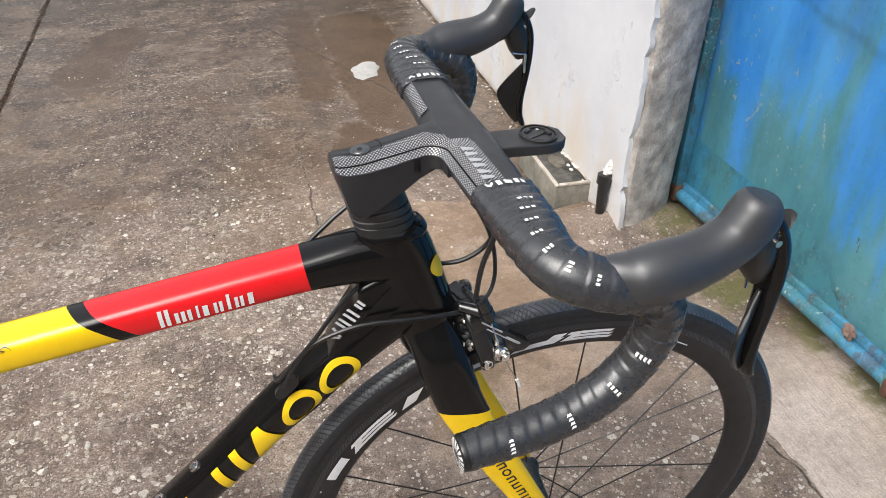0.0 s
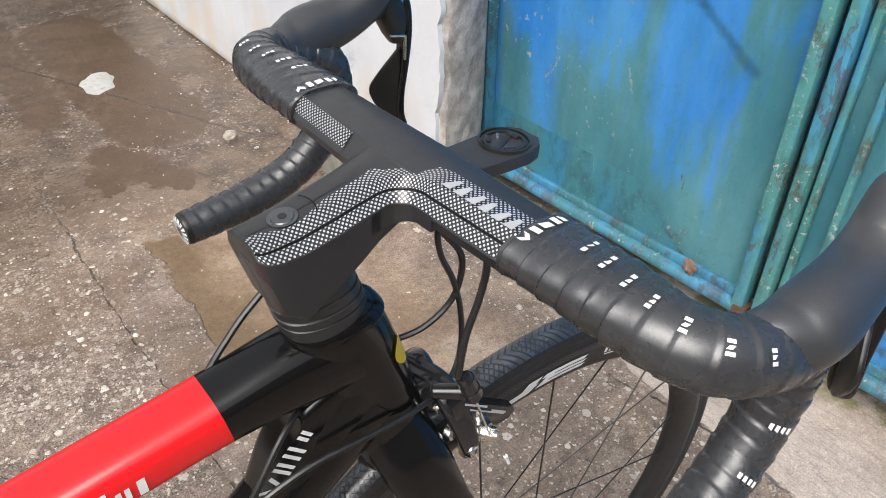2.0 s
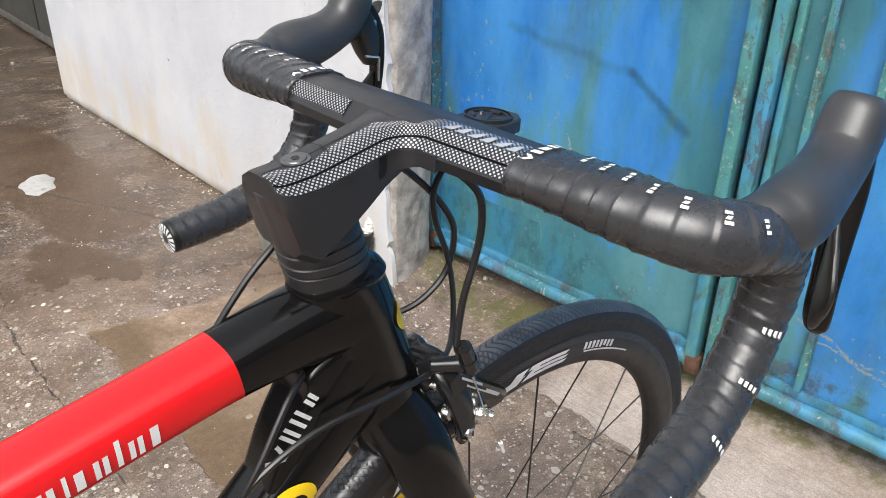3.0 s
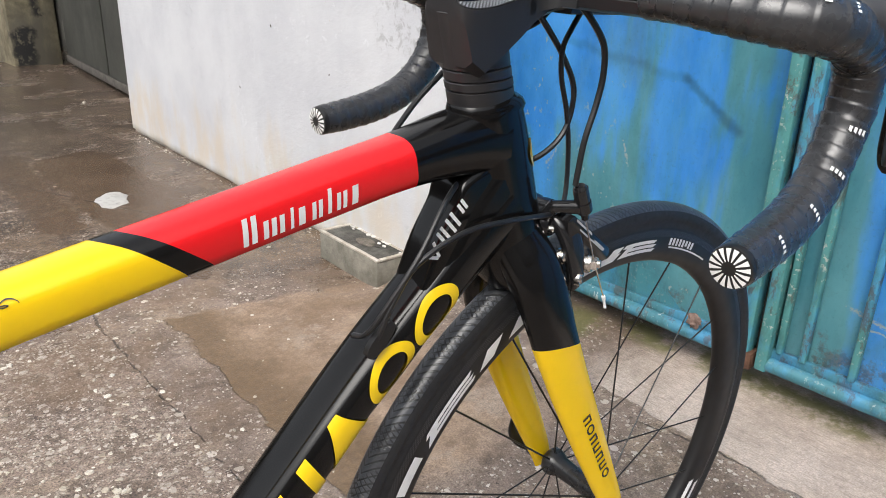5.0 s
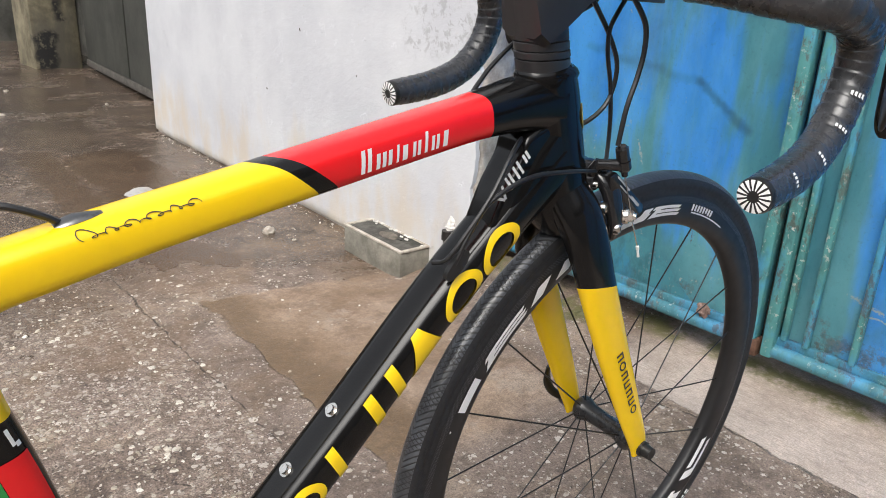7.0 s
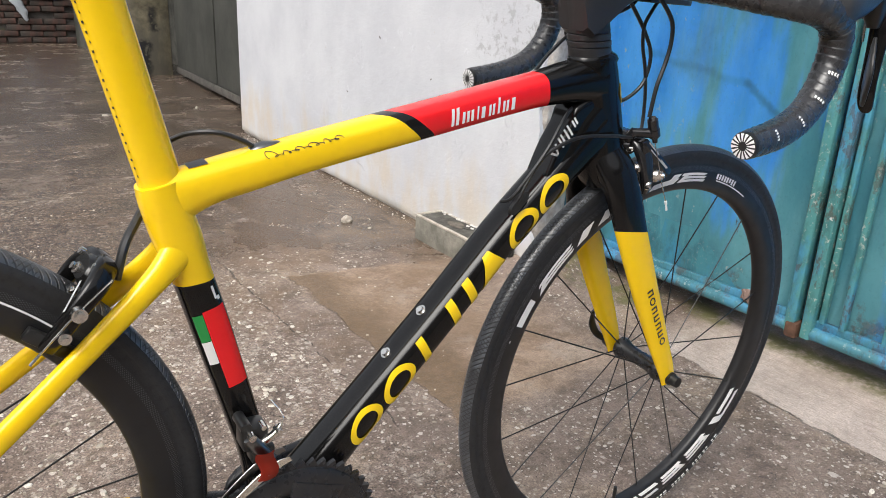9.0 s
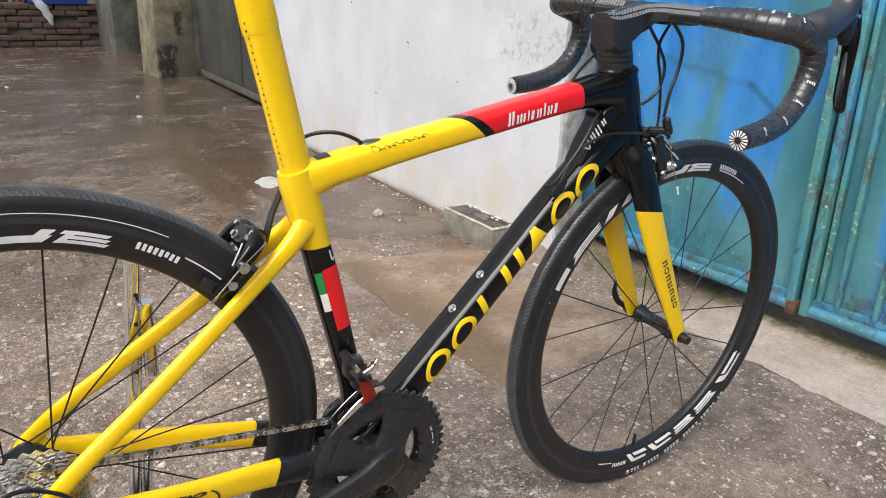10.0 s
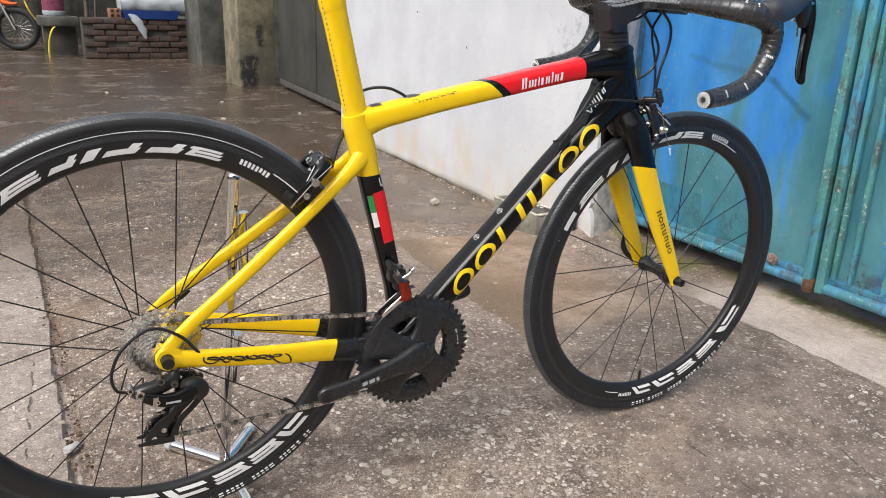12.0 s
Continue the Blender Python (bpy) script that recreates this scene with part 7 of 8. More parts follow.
front_caliper()
brake("rear_brake", (0.246, 0.0, 0.583), -1, Matrix.Translation((0.246, 0, 0.583)) @ Matrix.Rotation(radians(40), 4, "Y") @ Matrix.Scale(1.12, 4) @ Matrix.Translation((-0.246, 0, -0.583)), "glossy black rear rim brake")
wire("noodle", [(0.287, 0.014, 0.643), (0.278, 0.004, 0.634), (0.268, -0.006, 0.622), (0.2615, -0.012, 0.607), (0.257, -0.014, 0.592)], 0.0042, PLASTIC, bike, "black cable stop of the rear brake")


# -- drivetrain --
BB = Vector((0.405, 0, 0.270))


def toothed(bm, r, teeth, y0, y1, depth, hole, index=0):
    """A flat toothed ring between two planes."""
    n = teeth * 4
    rr = []
    for y, shrink in ((y0, 0.0004), (y1, 0.0004)):
        outer, inner = [], []
        for i in range(n):
            a = 2 * math.pi * i / n
            k = (0.0, 0.55, 1.0, 0.55)[i % 4]
            q = r - depth + depth * k
            outer.append(Vector((q * math.cos(a), y, q * math.sin(a))))
            inner.append(Vector((hole * math.cos(a), y, hole * math.sin(a))))
        rr.append((outer, inner))
    vs = [[bm.verts.new(p) for p in ring] for pair in rr for ring in pair]
    o0, i0, o1, i1 = vs
    for i in range(n):
        j = (i + 1) % n
        for quad in ((o0[i], o0[j], o1[j], o1[i]), (i1[i], i1[j], i0[j], i0[i]), (i0[i], i0[j], o0[j], o0[i]), (o1[i], o1[j], i1[j], i1[i])):
            bm.faces.new(quad).material_index = index


bm = bmesh.new()
toothed(bm, 0.1058, 50, -0.0505, -0.0455, 0.0082, 0.079)
chainset = part("chainset", bm, BLACK_SATIN, bike, "black chainset with four arms", Matrix.Translation(BB))
bm = bmesh.new()
toothed(bm, 0.0725, 34, -0.042, -0.039, 0.0045, 0.0605)
part("inner_chainring", bm, DARK_STEEL, chainset, "dark steel small chainring")
# raised band of the outer ring
bm = bmesh.new()
rr = [[Vector((r * math.cos(a), y, r * math.sin(a))) for r, y in ((0.0966, -0.0496), (0.0955, -0.0525), (0.090, -0.0555), (0.080, -0.0568), (0.071, -0.0558), (0.066, -0.053), (0.0655, -0.0496))] for a in [2 * math.pi * i / 72 for i in range(72)]]
loft(bm, rr, closed=True)
part("ring_face", bm, BLACK_SATIN, chainset, "satin black outer ring face")
bm = bmesh.new()
for a0, a1, r0, r1 in ((2, 5, 0.081, 0.084), (7, 16, 0.0815, 0.0835), (18, 24, 0.081, 0.084)):
    ribbon(bm, [[(r * math.cos(radians(a)), -0.0574, r * math.sin(radians(a))) for r in (r0, r1)] for a in (a0, (a0 + a1) / 2, a1)])
pieces("print", bm, GREY_PRINT, chainset, "small grey print bar")
# four-arm spider, its arms in two unequal pairs
for a in (157, 227, 67, 317):
    b0 = bmesh.new()
    d = Vector((math.cos(radians(a)), 0, math.sin(radians(a))))
    t = Vector((-d.z, 0, d.x))
    loft(b0, [oval(d * r + Vector((0, y, 0)), t, (0, 1, 0), w, h, 2.6, 18) for r, y, w, h in ((0.004, -0.060, 0.030, 0.011), (0.022, -0.0602, 0.027, 0.0100), (0.038, -0.059, 0.0235, 0.0086), (0.054, -0.0575, 0.0255, 0.0074), (0.068, -0.056, 0.031, 0.006), (0.080, -0.0548, 0.034, 0.004))])
    part("spider_arm", b0, BLACK_SATIN, chainset)
    b0 = bmesh.new()
    c = d * 0.06
    rod(b0, c + Vector((0, -0.036, 0)), c + Vector((0, -0.0425, 0)), 0.005, 0.0045, 12)
    part("ring_bolt", b0, DARK_STEEL, chainset)


def crank(sign, angle):
    b0 = bmesh.new()
    d = Vector((math.cos(radians(angle)), 0, math.sin(radians(angle))))
    t = Vector((-d.z, 0, d.x))
    rows = smooth_path([(-0.034, 0.061, 0.010, 0.004), (-0.026, 0.064, 0.019, 0.007), (-0.01, 0.067, 0.0255, 0.0105), (0.008, 0.070, 0.0255, 0.0115), (0.032, 0.074, 0.0195, 0.0105), (0.08, 0.078, 0.0145, 0.009), (0.135, 0.082, 0.0132, 0.008), (0.16, 0.083, 0.0145, 0.0075), (0.173, 0.083, 0.0145, 0.0068), (0.182, 0.083, 0.0105, 0.006), (0.185, 0.083, 0.005, 0.004)], 4)
    loft(b0, [oval(d * r[0] + Vector((0, sign * r[1], 0)), t, (0, 1, 0), r[2], r[3], 2.7, 20) for r in rows])
    arm = part("crank_arm", b0, BLACK_SATIN, chainset, "black crank arm with no pedal")
    b1 = bmesh.new()
    c = d * 0.1705
    rr = [[c + Vector((0, y, 0)) + (d * math.cos(a) + t * math.sin(a)) * r for r, y in ((0.0098, sign * 0.0875), (0.0098, sign * 0.0912), (0.0062, sign * 0.0912), (0.0062, sign * 0.0875))] for a in [2 * math.pi * i / 28 for i in range(28)]]
    loft(b1, rr, closed=True)
    part("pedal_eye", b1, PLASTIC, arm)
    if sign < 0:
        b2 = bmesh.new()
        for k, (r0, r1) in enumerate(((0.082, 0.087), (0.090, 0.100), (0.103, 0.112))):
            y = -0.0908
            ribbon(b2, [[d * r0 + t * 0.003 + Vector((0, y, 0)), d * r0 - t * 0.004 + Vector((0, y, 0))], [d * r1 + t * 0.004 + Vector((0, y - 0.0002, 0)), d * r1 - t * 0.003 + Vector((0, y - 0.0002, 0))]])
        pieces("print", b2, GREY_PRINT, arm, "grey print shapes")


crank(-1, 192)
crank(1, 12)

# cassette
bm = bmesh.new()
toothed(bm, 0.0595, 28, -0.0245, -0.0228, 0.0045, 0.03)
cassette = part("cassette", bm, SPROCKET, bike, "bright steel eleven-speed cassette", Matrix.Translation((0, 0, AXLE)))
for k, teeth in enumerate((25, 23, 21, 19, 17, 15, 14, 13, 12, 11)):
    r = 0.0127 * teeth / (2 * math.pi) + 0.0028
    y = -0.0245 - 0.0037 * (k + 1)
    b0 = bmesh.new()
    toothed(b0, r, teeth, y, y + 0.0017, 0.0045, max(0.014, r - 0.018))
    part("sprocket", b0, SPROCKET, cassette)
for k, teeth in enumerate((25, 23, 21, 19, 17, 15, 14, 13, 12, 11)):
    b0 = bmesh.new()
    y = -0.0245 - 0.0037 * k
    q = 0.0127 * teeth / (2 * math.pi) - 0.0045
    rod(b0, (0, y - 0.0019, 0), (0, y - 0.0002, 0), q, q, 28)
    part("spacer_disc", b0, BLACK_PRINT, cassette)
bm = bmesh.new()
rod(bm, (0, -0.0625, 0), (0, -0.0225, 0), 0.016, 0.02, 24)
part("lockring", bm, DARK_STEEL, cassette)
bm = bmesh.new()
rod(bm, (0, -0.0875, AXLE), (0, 0.085, AXLE), 0.0045, seg=12)
rod(bm, (0, -0.0875, AXLE), (0, -0.074, AXLE), 0.0085, 0.0095, 18)
rod(bm, (0, 0.074, AXLE), (0, 0.084, AXLE), 0.0105, 0.0085, 18)
part("rear_axle", bm, PLASTIC, bike, "black rear quick release")
bm = bmesh.new()
path = smooth_path([(0.0, 0.082, AXLE, 0.005, 0.003), (0.02, 0.088, AXLE + 0.014, 0.006, 0.0025), (0.042, 0.088, AXLE + 0.022, 0.005, 0.0025), (0.058, 0.087, AXLE + 0.034, 0.003, 0.002)], 5)
loft(bm, [oval(p[:3], (-0.5, 0, 0.85), (0, 1, 0), p[3], p[4], 2.2, 12) for p in path])
part("quick_release_lever", bm, PLASTIC, bike)

# rear derailleur: hanger knuckle, slanted link body, lower knuckle and an open cage
def knuckle(name, rows, n, parent, material, label="", seg=18):
    b0 = bmesh.new()
    path = smooth_path(rows, 5)
    rr = []
    for i, r in enumerate(path):
        d = Vector(path[min(i + 1, len(path) - 1)][:3]) - Vector(path[max(i - 1, 0)][:3])
        d.normalize()
        u = Vector((0, 1, 0)) - d * d.y
        u.normalize()
        rr.append(oval(r[:3], u, d.cross(u), r[4], r[3], n, seg))
    loft(b0, rr)
    return part(name, b0, material, parent, label)


mech = knuckle("rear_derailleur", [(0.010, -0.078, 0.318, 0.007, 0.007), (0.004, -0.082, 0.309, 0.0105, 0.009), (-0.012, -0.087, 0.304, 0.011, 0.010), (-0.030, -0.089, 0.301, 0.011, 0.0105), (-0.044, -0.088, 0.299, 0.009, 0.0085), (-0.050, -0.087, 0.299, 0.005, 0.005)], 2.6, bike, PLASTIC, "black rear derailleur with a long cage")
knuckle("link_plate", [(-0.036, -0.098, 0.296, 0.0075, 0.005), (-0.018, -0.100, 0.289, 0.0095, 0.0055), (0.002, -0.099, 0.285, 0.0105, 0.006), (0.022, -0.095, 0.288, 0.0115, 0.0065), (0.034, -0.090, 0.292, 0.0085, 0.006)], 2.8, mech, BLACK_GLOSS, "glossy black outer link")
knuckle("link_plate", [(-0.034, -0.080, 0.286, 0.006, 0.004), (-0.01, -0.080, 0.277, 0.007, 0.004), (0.02, -0.078, 0.279, 0.008, 0.004)], 2.8, mech, DARK_STEEL, "dark metal inner link")
knuckle("lower_knuckle", [(0.018, -0.086, 0.296, 0.010, 0.010), (0.030, -0.084, 0.292, 0.0165, 0.012), (0.040, -0.080, 0.284, 0.0165, 0.011), (0.046, -0.076, 0.272, 0.010, 0.008)], 2.3, mech, PLASTIC)
for y in (-0.0785, -0.058):
    for rows in (
        [(0.038, y, 0.294, 0.008), (0.044, y, 0.274, 0.0055), (0.030, y, 0.254, 0.0045), (0.016, y, 0.240, 0.0045), (0.008, y, 0.226, 0.0045), (0.004, y, 0.212, 0.006)],
        [(0.022, y, 0.282, 0.008), (0.014, y, 0.262, 0.005), (0.000, y, 0.246, 0.0045), (-0.014, y, 0.236, 0.005), (-0.026, y, 0.222, 0.0055), (-0.034, y, 0.210, 0.004)],
        [(0.004, y, 0.207, 0.006), (-0.014, y, 0.206, 0.0055), (-0.034, y, 0.206, 0.004), (-0.046, y, 0.205, 0.002)],
        [(0.006, y, 0.240, 0.004), (-0.004, y, 0.236, 0.004), (-0.014, y, 0.222, 0.008), (-0.012, y, 0.212, 0.008)],
    ):
        bm = bmesh.new()
        rows = smooth_path(rows, 4)
        rr = []
        for i, r in enumerate(rows):
            d = Vector(rows[min(i + 1, len(rows) - 1)][:3]) - Vector(rows[max(i - 1, 0)][:3])
            d.normalize()
            rr.append(oval(r[:3], Vector((0, 1, 0)).cross(d), (0, 1, 0), r[3], 0.0014, 4.0, 12))
        loft(bm, rr)
        part("cage_rail", bm, PLASTIC, mech)
for c in ((0.028, -0.068, 0.283), (-0.010, -0.068, 0.225)):
    bm = bmesh.new()
    toothed(bm, 0.0215, 12, -0.002, 0.002, 0.004, 0.005)
    part("jockey_wheel", bm, PLASTIC, mech, m=Matrix.Translation(c))
    bm = bmesh.new()
    rod(bm, (c[0], -0.0815, c[2]), (c[0], -0.055, c[2]), 0.004, seg=12)
    part("pulley_bolt", bm, STEEL, mech)
for c, r, mat in (((-0.040, -0.100, 0.300), 0.0072, STEEL), ((-0.012, -0.099, 0.316), 0.0062, DARK_STEEL), ((0.006, -0.096, 0.307), 0.006, DARK_STEEL), ((-0.018, -0.106, 0.288), 0.0034, STEEL), ((0.020, -0.1, 0.290), 0.0034, DARK_STEEL), ((-0.052, -0.094, 0.306), 0.0045, STEEL)):
    bm = bmesh.new()
    rod(bm, (c[0], c[1] + 0.012, c[2]), (c[0], c[1], c[2]), r, r * 0.9, 16)
    part("pivot_bolt", bm, mat, mech, "bright bolt")
    bm = bmesh.new()
    rod(bm, (c[0], c[1] - 0.0003, c[2]), (c[0], c[1] - 0.0006, c[2]), r * 0.48, r * 0.48, 6)
    part("bolt_socket", bm, BLACK_PRINT, mech)
bm = bmesh.new()
patch(bm, lambda u, v: Vector((u, -0.1062, v)), -0.026, -0.019, 0.280, 0.297, 0.12, 2, 2)
part("print_bar", bm, STEEL, mech, "silver print bar")
bm = bmesh.new()
patch(bm, lambda u, v: Vector((u, -0.1056, v)), -0.008, 0.012, 0.283, 0.2865, 0.2, 2, 1)
part("print_bar", bm, GREY_PRINT, mech, "grey print bar")
wire("cable", [(0.045, -0.070, 0.338), (0.018, -0.074, 0.372), (-0.020, -0.082, 0.392), (-0.058, -0.092, 0.372), (-0.074, -0.096, 0.338), (-0.070, -0.094, 0.312), (-0.054, -0.090, 0.302)], 0.0024, CABLE, bike, "black cable loop to the rear derailleur")

# front derailleur
bm = bmesh.new()
box(bm, 0.357, 0.384, -0.045, -0.018, 0.398, 0.425, 0.005)
box(bm, 0.364, 0.389, -0.050, -0.030, 0.386, 0.404, 0.004)
rod(bm, (0.36, -0.046, 0.428), (0.36, -0.02, 0.428), 0.006, seg=14)
fd = part("front_derailleur", bm, PLASTIC, bike, "black front derailleur with steel cage")
knuckle("swing_arm", [(0.362, -0.047, 0.418, 0.006, 0.004), (0.372, -0.05, 0.404, 0.007, 0.005), (0.384, -0.052, 0.390, 0.006, 0.004)], 2.6, fd, DARK_STEEL)
knuckle("cable_arm", [(0.374, -0.044, 0.405, 0.004, 0.004), (0.388, -0.046, 0.414, 0.0042, 0.004), (0.396, -0.046, 0.424, 0.003, 0.003)], 2.4, fd, STEEL, "bright cable arm")
for y, mat in ((-0.0575, STEEL), (-0.040, DARK_STEEL)):
    bm = bmesh.new()
    rows = smooth_path([(0.338, y, 0.348, 0.003), (0.352, y, 0.360, 0.0042), (0.370, y, 0.374, 0.005), (0.390, y, 0.3855, 0.0048), (0.402, y, 0.388, 0.003)], 4)
    loft(bm, [oval(r[:3], (-0.5, 0, 0.85), (0, 1, 0), r[3], 0.0009, 4.0, 10) for r in rows])
    part("cage_plate", bm, mat, fd)
for c, r in (((0.364, -0.050, 0.420), 0.0042), ((0.380, -0.054, 0.396), 0.0036), ((0.376, -0.048, 0.428), 0.003), ((0.392, -0.050, 0.419), 0.0036)):
    bm = bmesh.new()
    rod(bm, (c[0], c[1] + 0.008, c[2]), (c[0], c[1] - 0.003, c[2]), r, r * 0.9, 14)
    part("bolt", bm, STEEL, fd, "bright bolt")
bm = bmesh.new()
grid = []
for i in range(7):
    z = 0.374 + 0.034 * i / 6
    grid.append([(0.366 + 0.019 * k + 0.003 * math.sin(i * 0.9), -0.0605 - 0.003 * math.sin(math.pi * k) - 0.0015 * math.sin(i * 1.3), z) for k in (0, 0.33, 0.66, 1)])
ribbon(bm, grid)
bmesh.ops.solidify(bm, geom=bm.faces[:], thickness=0.0006)
part("film_tab", bm, RED_FILM, fd, "red plastic tab")
wire("inner_wire", [(0.392, -0.05, 0.42), (0.398, -0.044, 0.432), (0.39, -0.03, 0.445)], 0.0008, STEEL, fd)

# chain: outer and inner links along both runs
def chain_path():
    pts = []
    yc, ring_r, cog_r = -0.0405, 0.0690, 0.040
    top_c = Vector((BB.x, yc, BB.z))
    for i in range(41):
        a = radians(96 - i * (96 + 100) / 40)
        pts.append(top_c + Vector((ring_r * math.cos(a), 0, ring_r * math.sin(a))))
    low = Vector((-0.006, -0.068, 0.2035))
    pts = pts + [Vector((0.2, -0.055, 0.2005)), low]
    for a in (200, 150, 100, 60):
        pts.append(Vector((-0.010, -0.068, 0.225)) + Vector((0.0205 * math.cos(radians(a)), 0, 0.0205 * math.sin(radians(a)))))
    for a in (250, 300, 340, 20, 60, 100):
        pts.append(Vector((0.028, -0.062, 0.283)) + Vector((0.0205 * math.cos(radians(a)), 0, 0.0205 * math.sin(radians(a)))))
    for i in range(14):
        a = radians(265 - i * 170 / 13)
        pts.append(Vector((cog_r * math.cos(a), -0.036, AXLE + cog_r * math.sin(a))))
    pts.append(Vector((0.2, -0.038, 0.3585)))
    pts.append(pts[0].copy())
    return pts


def plate_mesh(wide):
    b0 = bmesh.new()
    for y in (-wide, wide):
        ring = []
        for i in range(16):
            a = 2 * math.pi * i / 16
            ring.append(Vector((0.0064 * math.cos(a) * 1.62, y, 0.0042 * math.sin(a) * (0.75 if abs(math.cos(a)) < 0.5 else 1.0))))
        loft(b0, [[p + Vector((0, dy, 0)) for p in ring] for dy in (-0.0005, 0.0005)])
    for y in (-wide - 0.0008, wide + 0.0008):
        for x in (-0.0064, 0.0064):
            rod(b0, (x, y - 0.0003, 0), (x, y + 0.0003, 0), 0.0018, seg=8, index=1)
    rod(b0, (-0.0064, -wide, 0), (-0.0064, wide, 0), 0.0038, seg=10, index=1)
    return mesh_of("link", b0, [STEEL if wide > 0.002 else CHAIN_STEEL, DARK_STEEL])


bm = bmesh.new()
rod(bm, (0.0, -0.0375, AXLE + 0.040), (0.003, -0.0375, AXLE + 0.0402), 0.002, seg=6)
chain = part("chain", bm, DARK_STEEL, bike, "bright steel chain")
inner, outer = plate_mesh(0.0017), plate_mesh(0.0027)
pts, s, want, k = chain_path(), 0.0, 0.0, 0
for a, b_ in zip(pts, pts[1:]):
    seg_len = (b_ - a).length
    while want <= s + seg_len and seg_len > 0:
        t = (want - s) / seg_len
        p, d = a.lerp(b_, t), (b_ - a).normalized()
        y = (Vector((0, 1, 0)) - d * d.y).normalized()
        rot = Matrix((d, y, d.cross(y))).transposed().to_4x4()
        part("link", (inner, outer)[k % 2], None, chain, m=Matrix.Translation(p) @ rot)
        k += 1
        want += 0.0127
    s += seg_len


# ---- other things in the yard ----
def rear_stand():
    """A chromed tube stand: an upright with an adjusting tube and hook, on three feet."""
    st = thing("bicycle_stand", "chromed tubular bicycle stand under the rear axle", "bicycle stand", m=pose(0.106, 0.172, 0))
    top = Vector((0.026, -0.10, 0.585))
    on = lambda z: Vector((0, 0, 0.012)).lerp(top, (z - 0.012) / 0.573)
    b0 = bmesh.new()
    rod(b0, (0, 0, 0.012), top, 0.0098, seg=20)
    bmesh.ops.create_uvsphere(b0, u_segments=18, v_segments=8, radius=0.0108, matrix=Matrix.Translation(top))
    part("upright", b0, CHROME, st)
    for z in (0.50, 0.54, 0.43):
        b1 = bmesh.new()
        rod(b1, on(z) + Vector((0.001, -0.0085, 0)), on(z) + Vector((0.0015, -0.0105, 0)), 0.0028, seg=12)
        part("hole", b1, BLACK_PRINT, st)
    b2 = bmesh.new()
    rows = smooth_path([on(0.42) + Vector((0.020, -0.006, 0)), on(0.47) + Vector((0.017, -0.006, 0)), on(0.51) + Vector((0.013, -0.008, 0)), on(0.53) + Vector((0.012, -0.012, 0))], 5)
    loft(b2, [oval(p, (1, 0, 0), (0, 1, 0.1), 0.0085, 0.007, 2.5, 16) for p in rows])
    part("hook_tube", b2, CHROME, st)
    b2 = bmesh.new()
    rod(b2, on(0.30) + Vector((0.012, -0.006, 0)), on(0.20) + Vector((0.012, -0.004, 0)), 0.009, seg=18)
    part("sleeve", b2, CHROME, st)
    for a, b_ in (((0, 0, 0.012), (-0.081, 0.097, 0.0125)), ((0, 0, 0.012), (0.07, 0.09, 0.0125)), ((0, 0, 0.012), (0.02, -0.26, 0.0125))):
        b3 = bmesh.new()
        rod(b3, a, b_, 0.0105, seg=18)
        part("foot", b3, CHROME, st)
        b4 = bmesh.new()
        d = (Vector(b_) - Vector(a)).normalized()
        rod(b4, Vector(b_) - d * 0.004, Vector(b_) + d * 0.01, 0.012, 0.0115, 16)
        part("foot_cap", b4, GREY_PRINT, st, "grey plastic cap")


rear_stand()


def scrap(name, at, size, label, category, material, seed):
    b0 = bmesh.new()
    bmesh.ops.create_icosphere(b0, subdivisions=3, radius=1.0)
    for v in b0.verts:
        n = v.co.normalized()
        k = 1 + 0.35 * noise.noise(n * 1.6 + Vector((seed, 0, 0))) + 0.12 * noise.noise(n * 5 + Vector((seed, 3, 0)))
        v.co = Vector((n.x * size[0], n.y * size[1], max(-0.35, n.z) * size[2])) * k
    low = min(v.co.z for v in b0.verts)
    for v in b0.verts:
        v.co.z -= low + 0.003
    return solo(name, b0, material, label, category, pose(*at, 0, 0, seed * 37), group="pebbles on the concrete" if name == "pebble" else "")


PAPER = paint("wet_paper", (0.36, 0.355, 0.34), 0.7, dirt=0.25, bump=0.3, bump_scale=90)
scrap("stone", (1.382, 1.772, 0), (0.026, 0.018, 0.017), "pale rounded stone lying by the wall", "stone", STONE, 1)
scrap("paper_scrap", (1.163, 2.445, 0), (0.1, 0.06, 0.008), "crumpled wet white paper on the ground", "paper", PAPER, 2)
for k, (x, y, s) in enumerate(((1.70, 1.01, 0.016), (1.50, -0.2, 0.009), (0.628, 0.147, 0.012), (1.18, 5.3, 0.02), (1.62, 4.55, 0.016), (0.35, 6.1, 0.018), (1.0, 4.4, 0.02), (1.42, 1.66, 0.008), (1.9, 0.9, 0.01), (1.58, 0.6, 0.009))):
    scrap("pebble", (x, y, heap(x, y)), (s, s * 0.75, s * 0.55), "small pale pebble on the concrete", "stone", STONE, 3 + k)


# ---- far end of the alley ----
FAR = beyond(1.262)


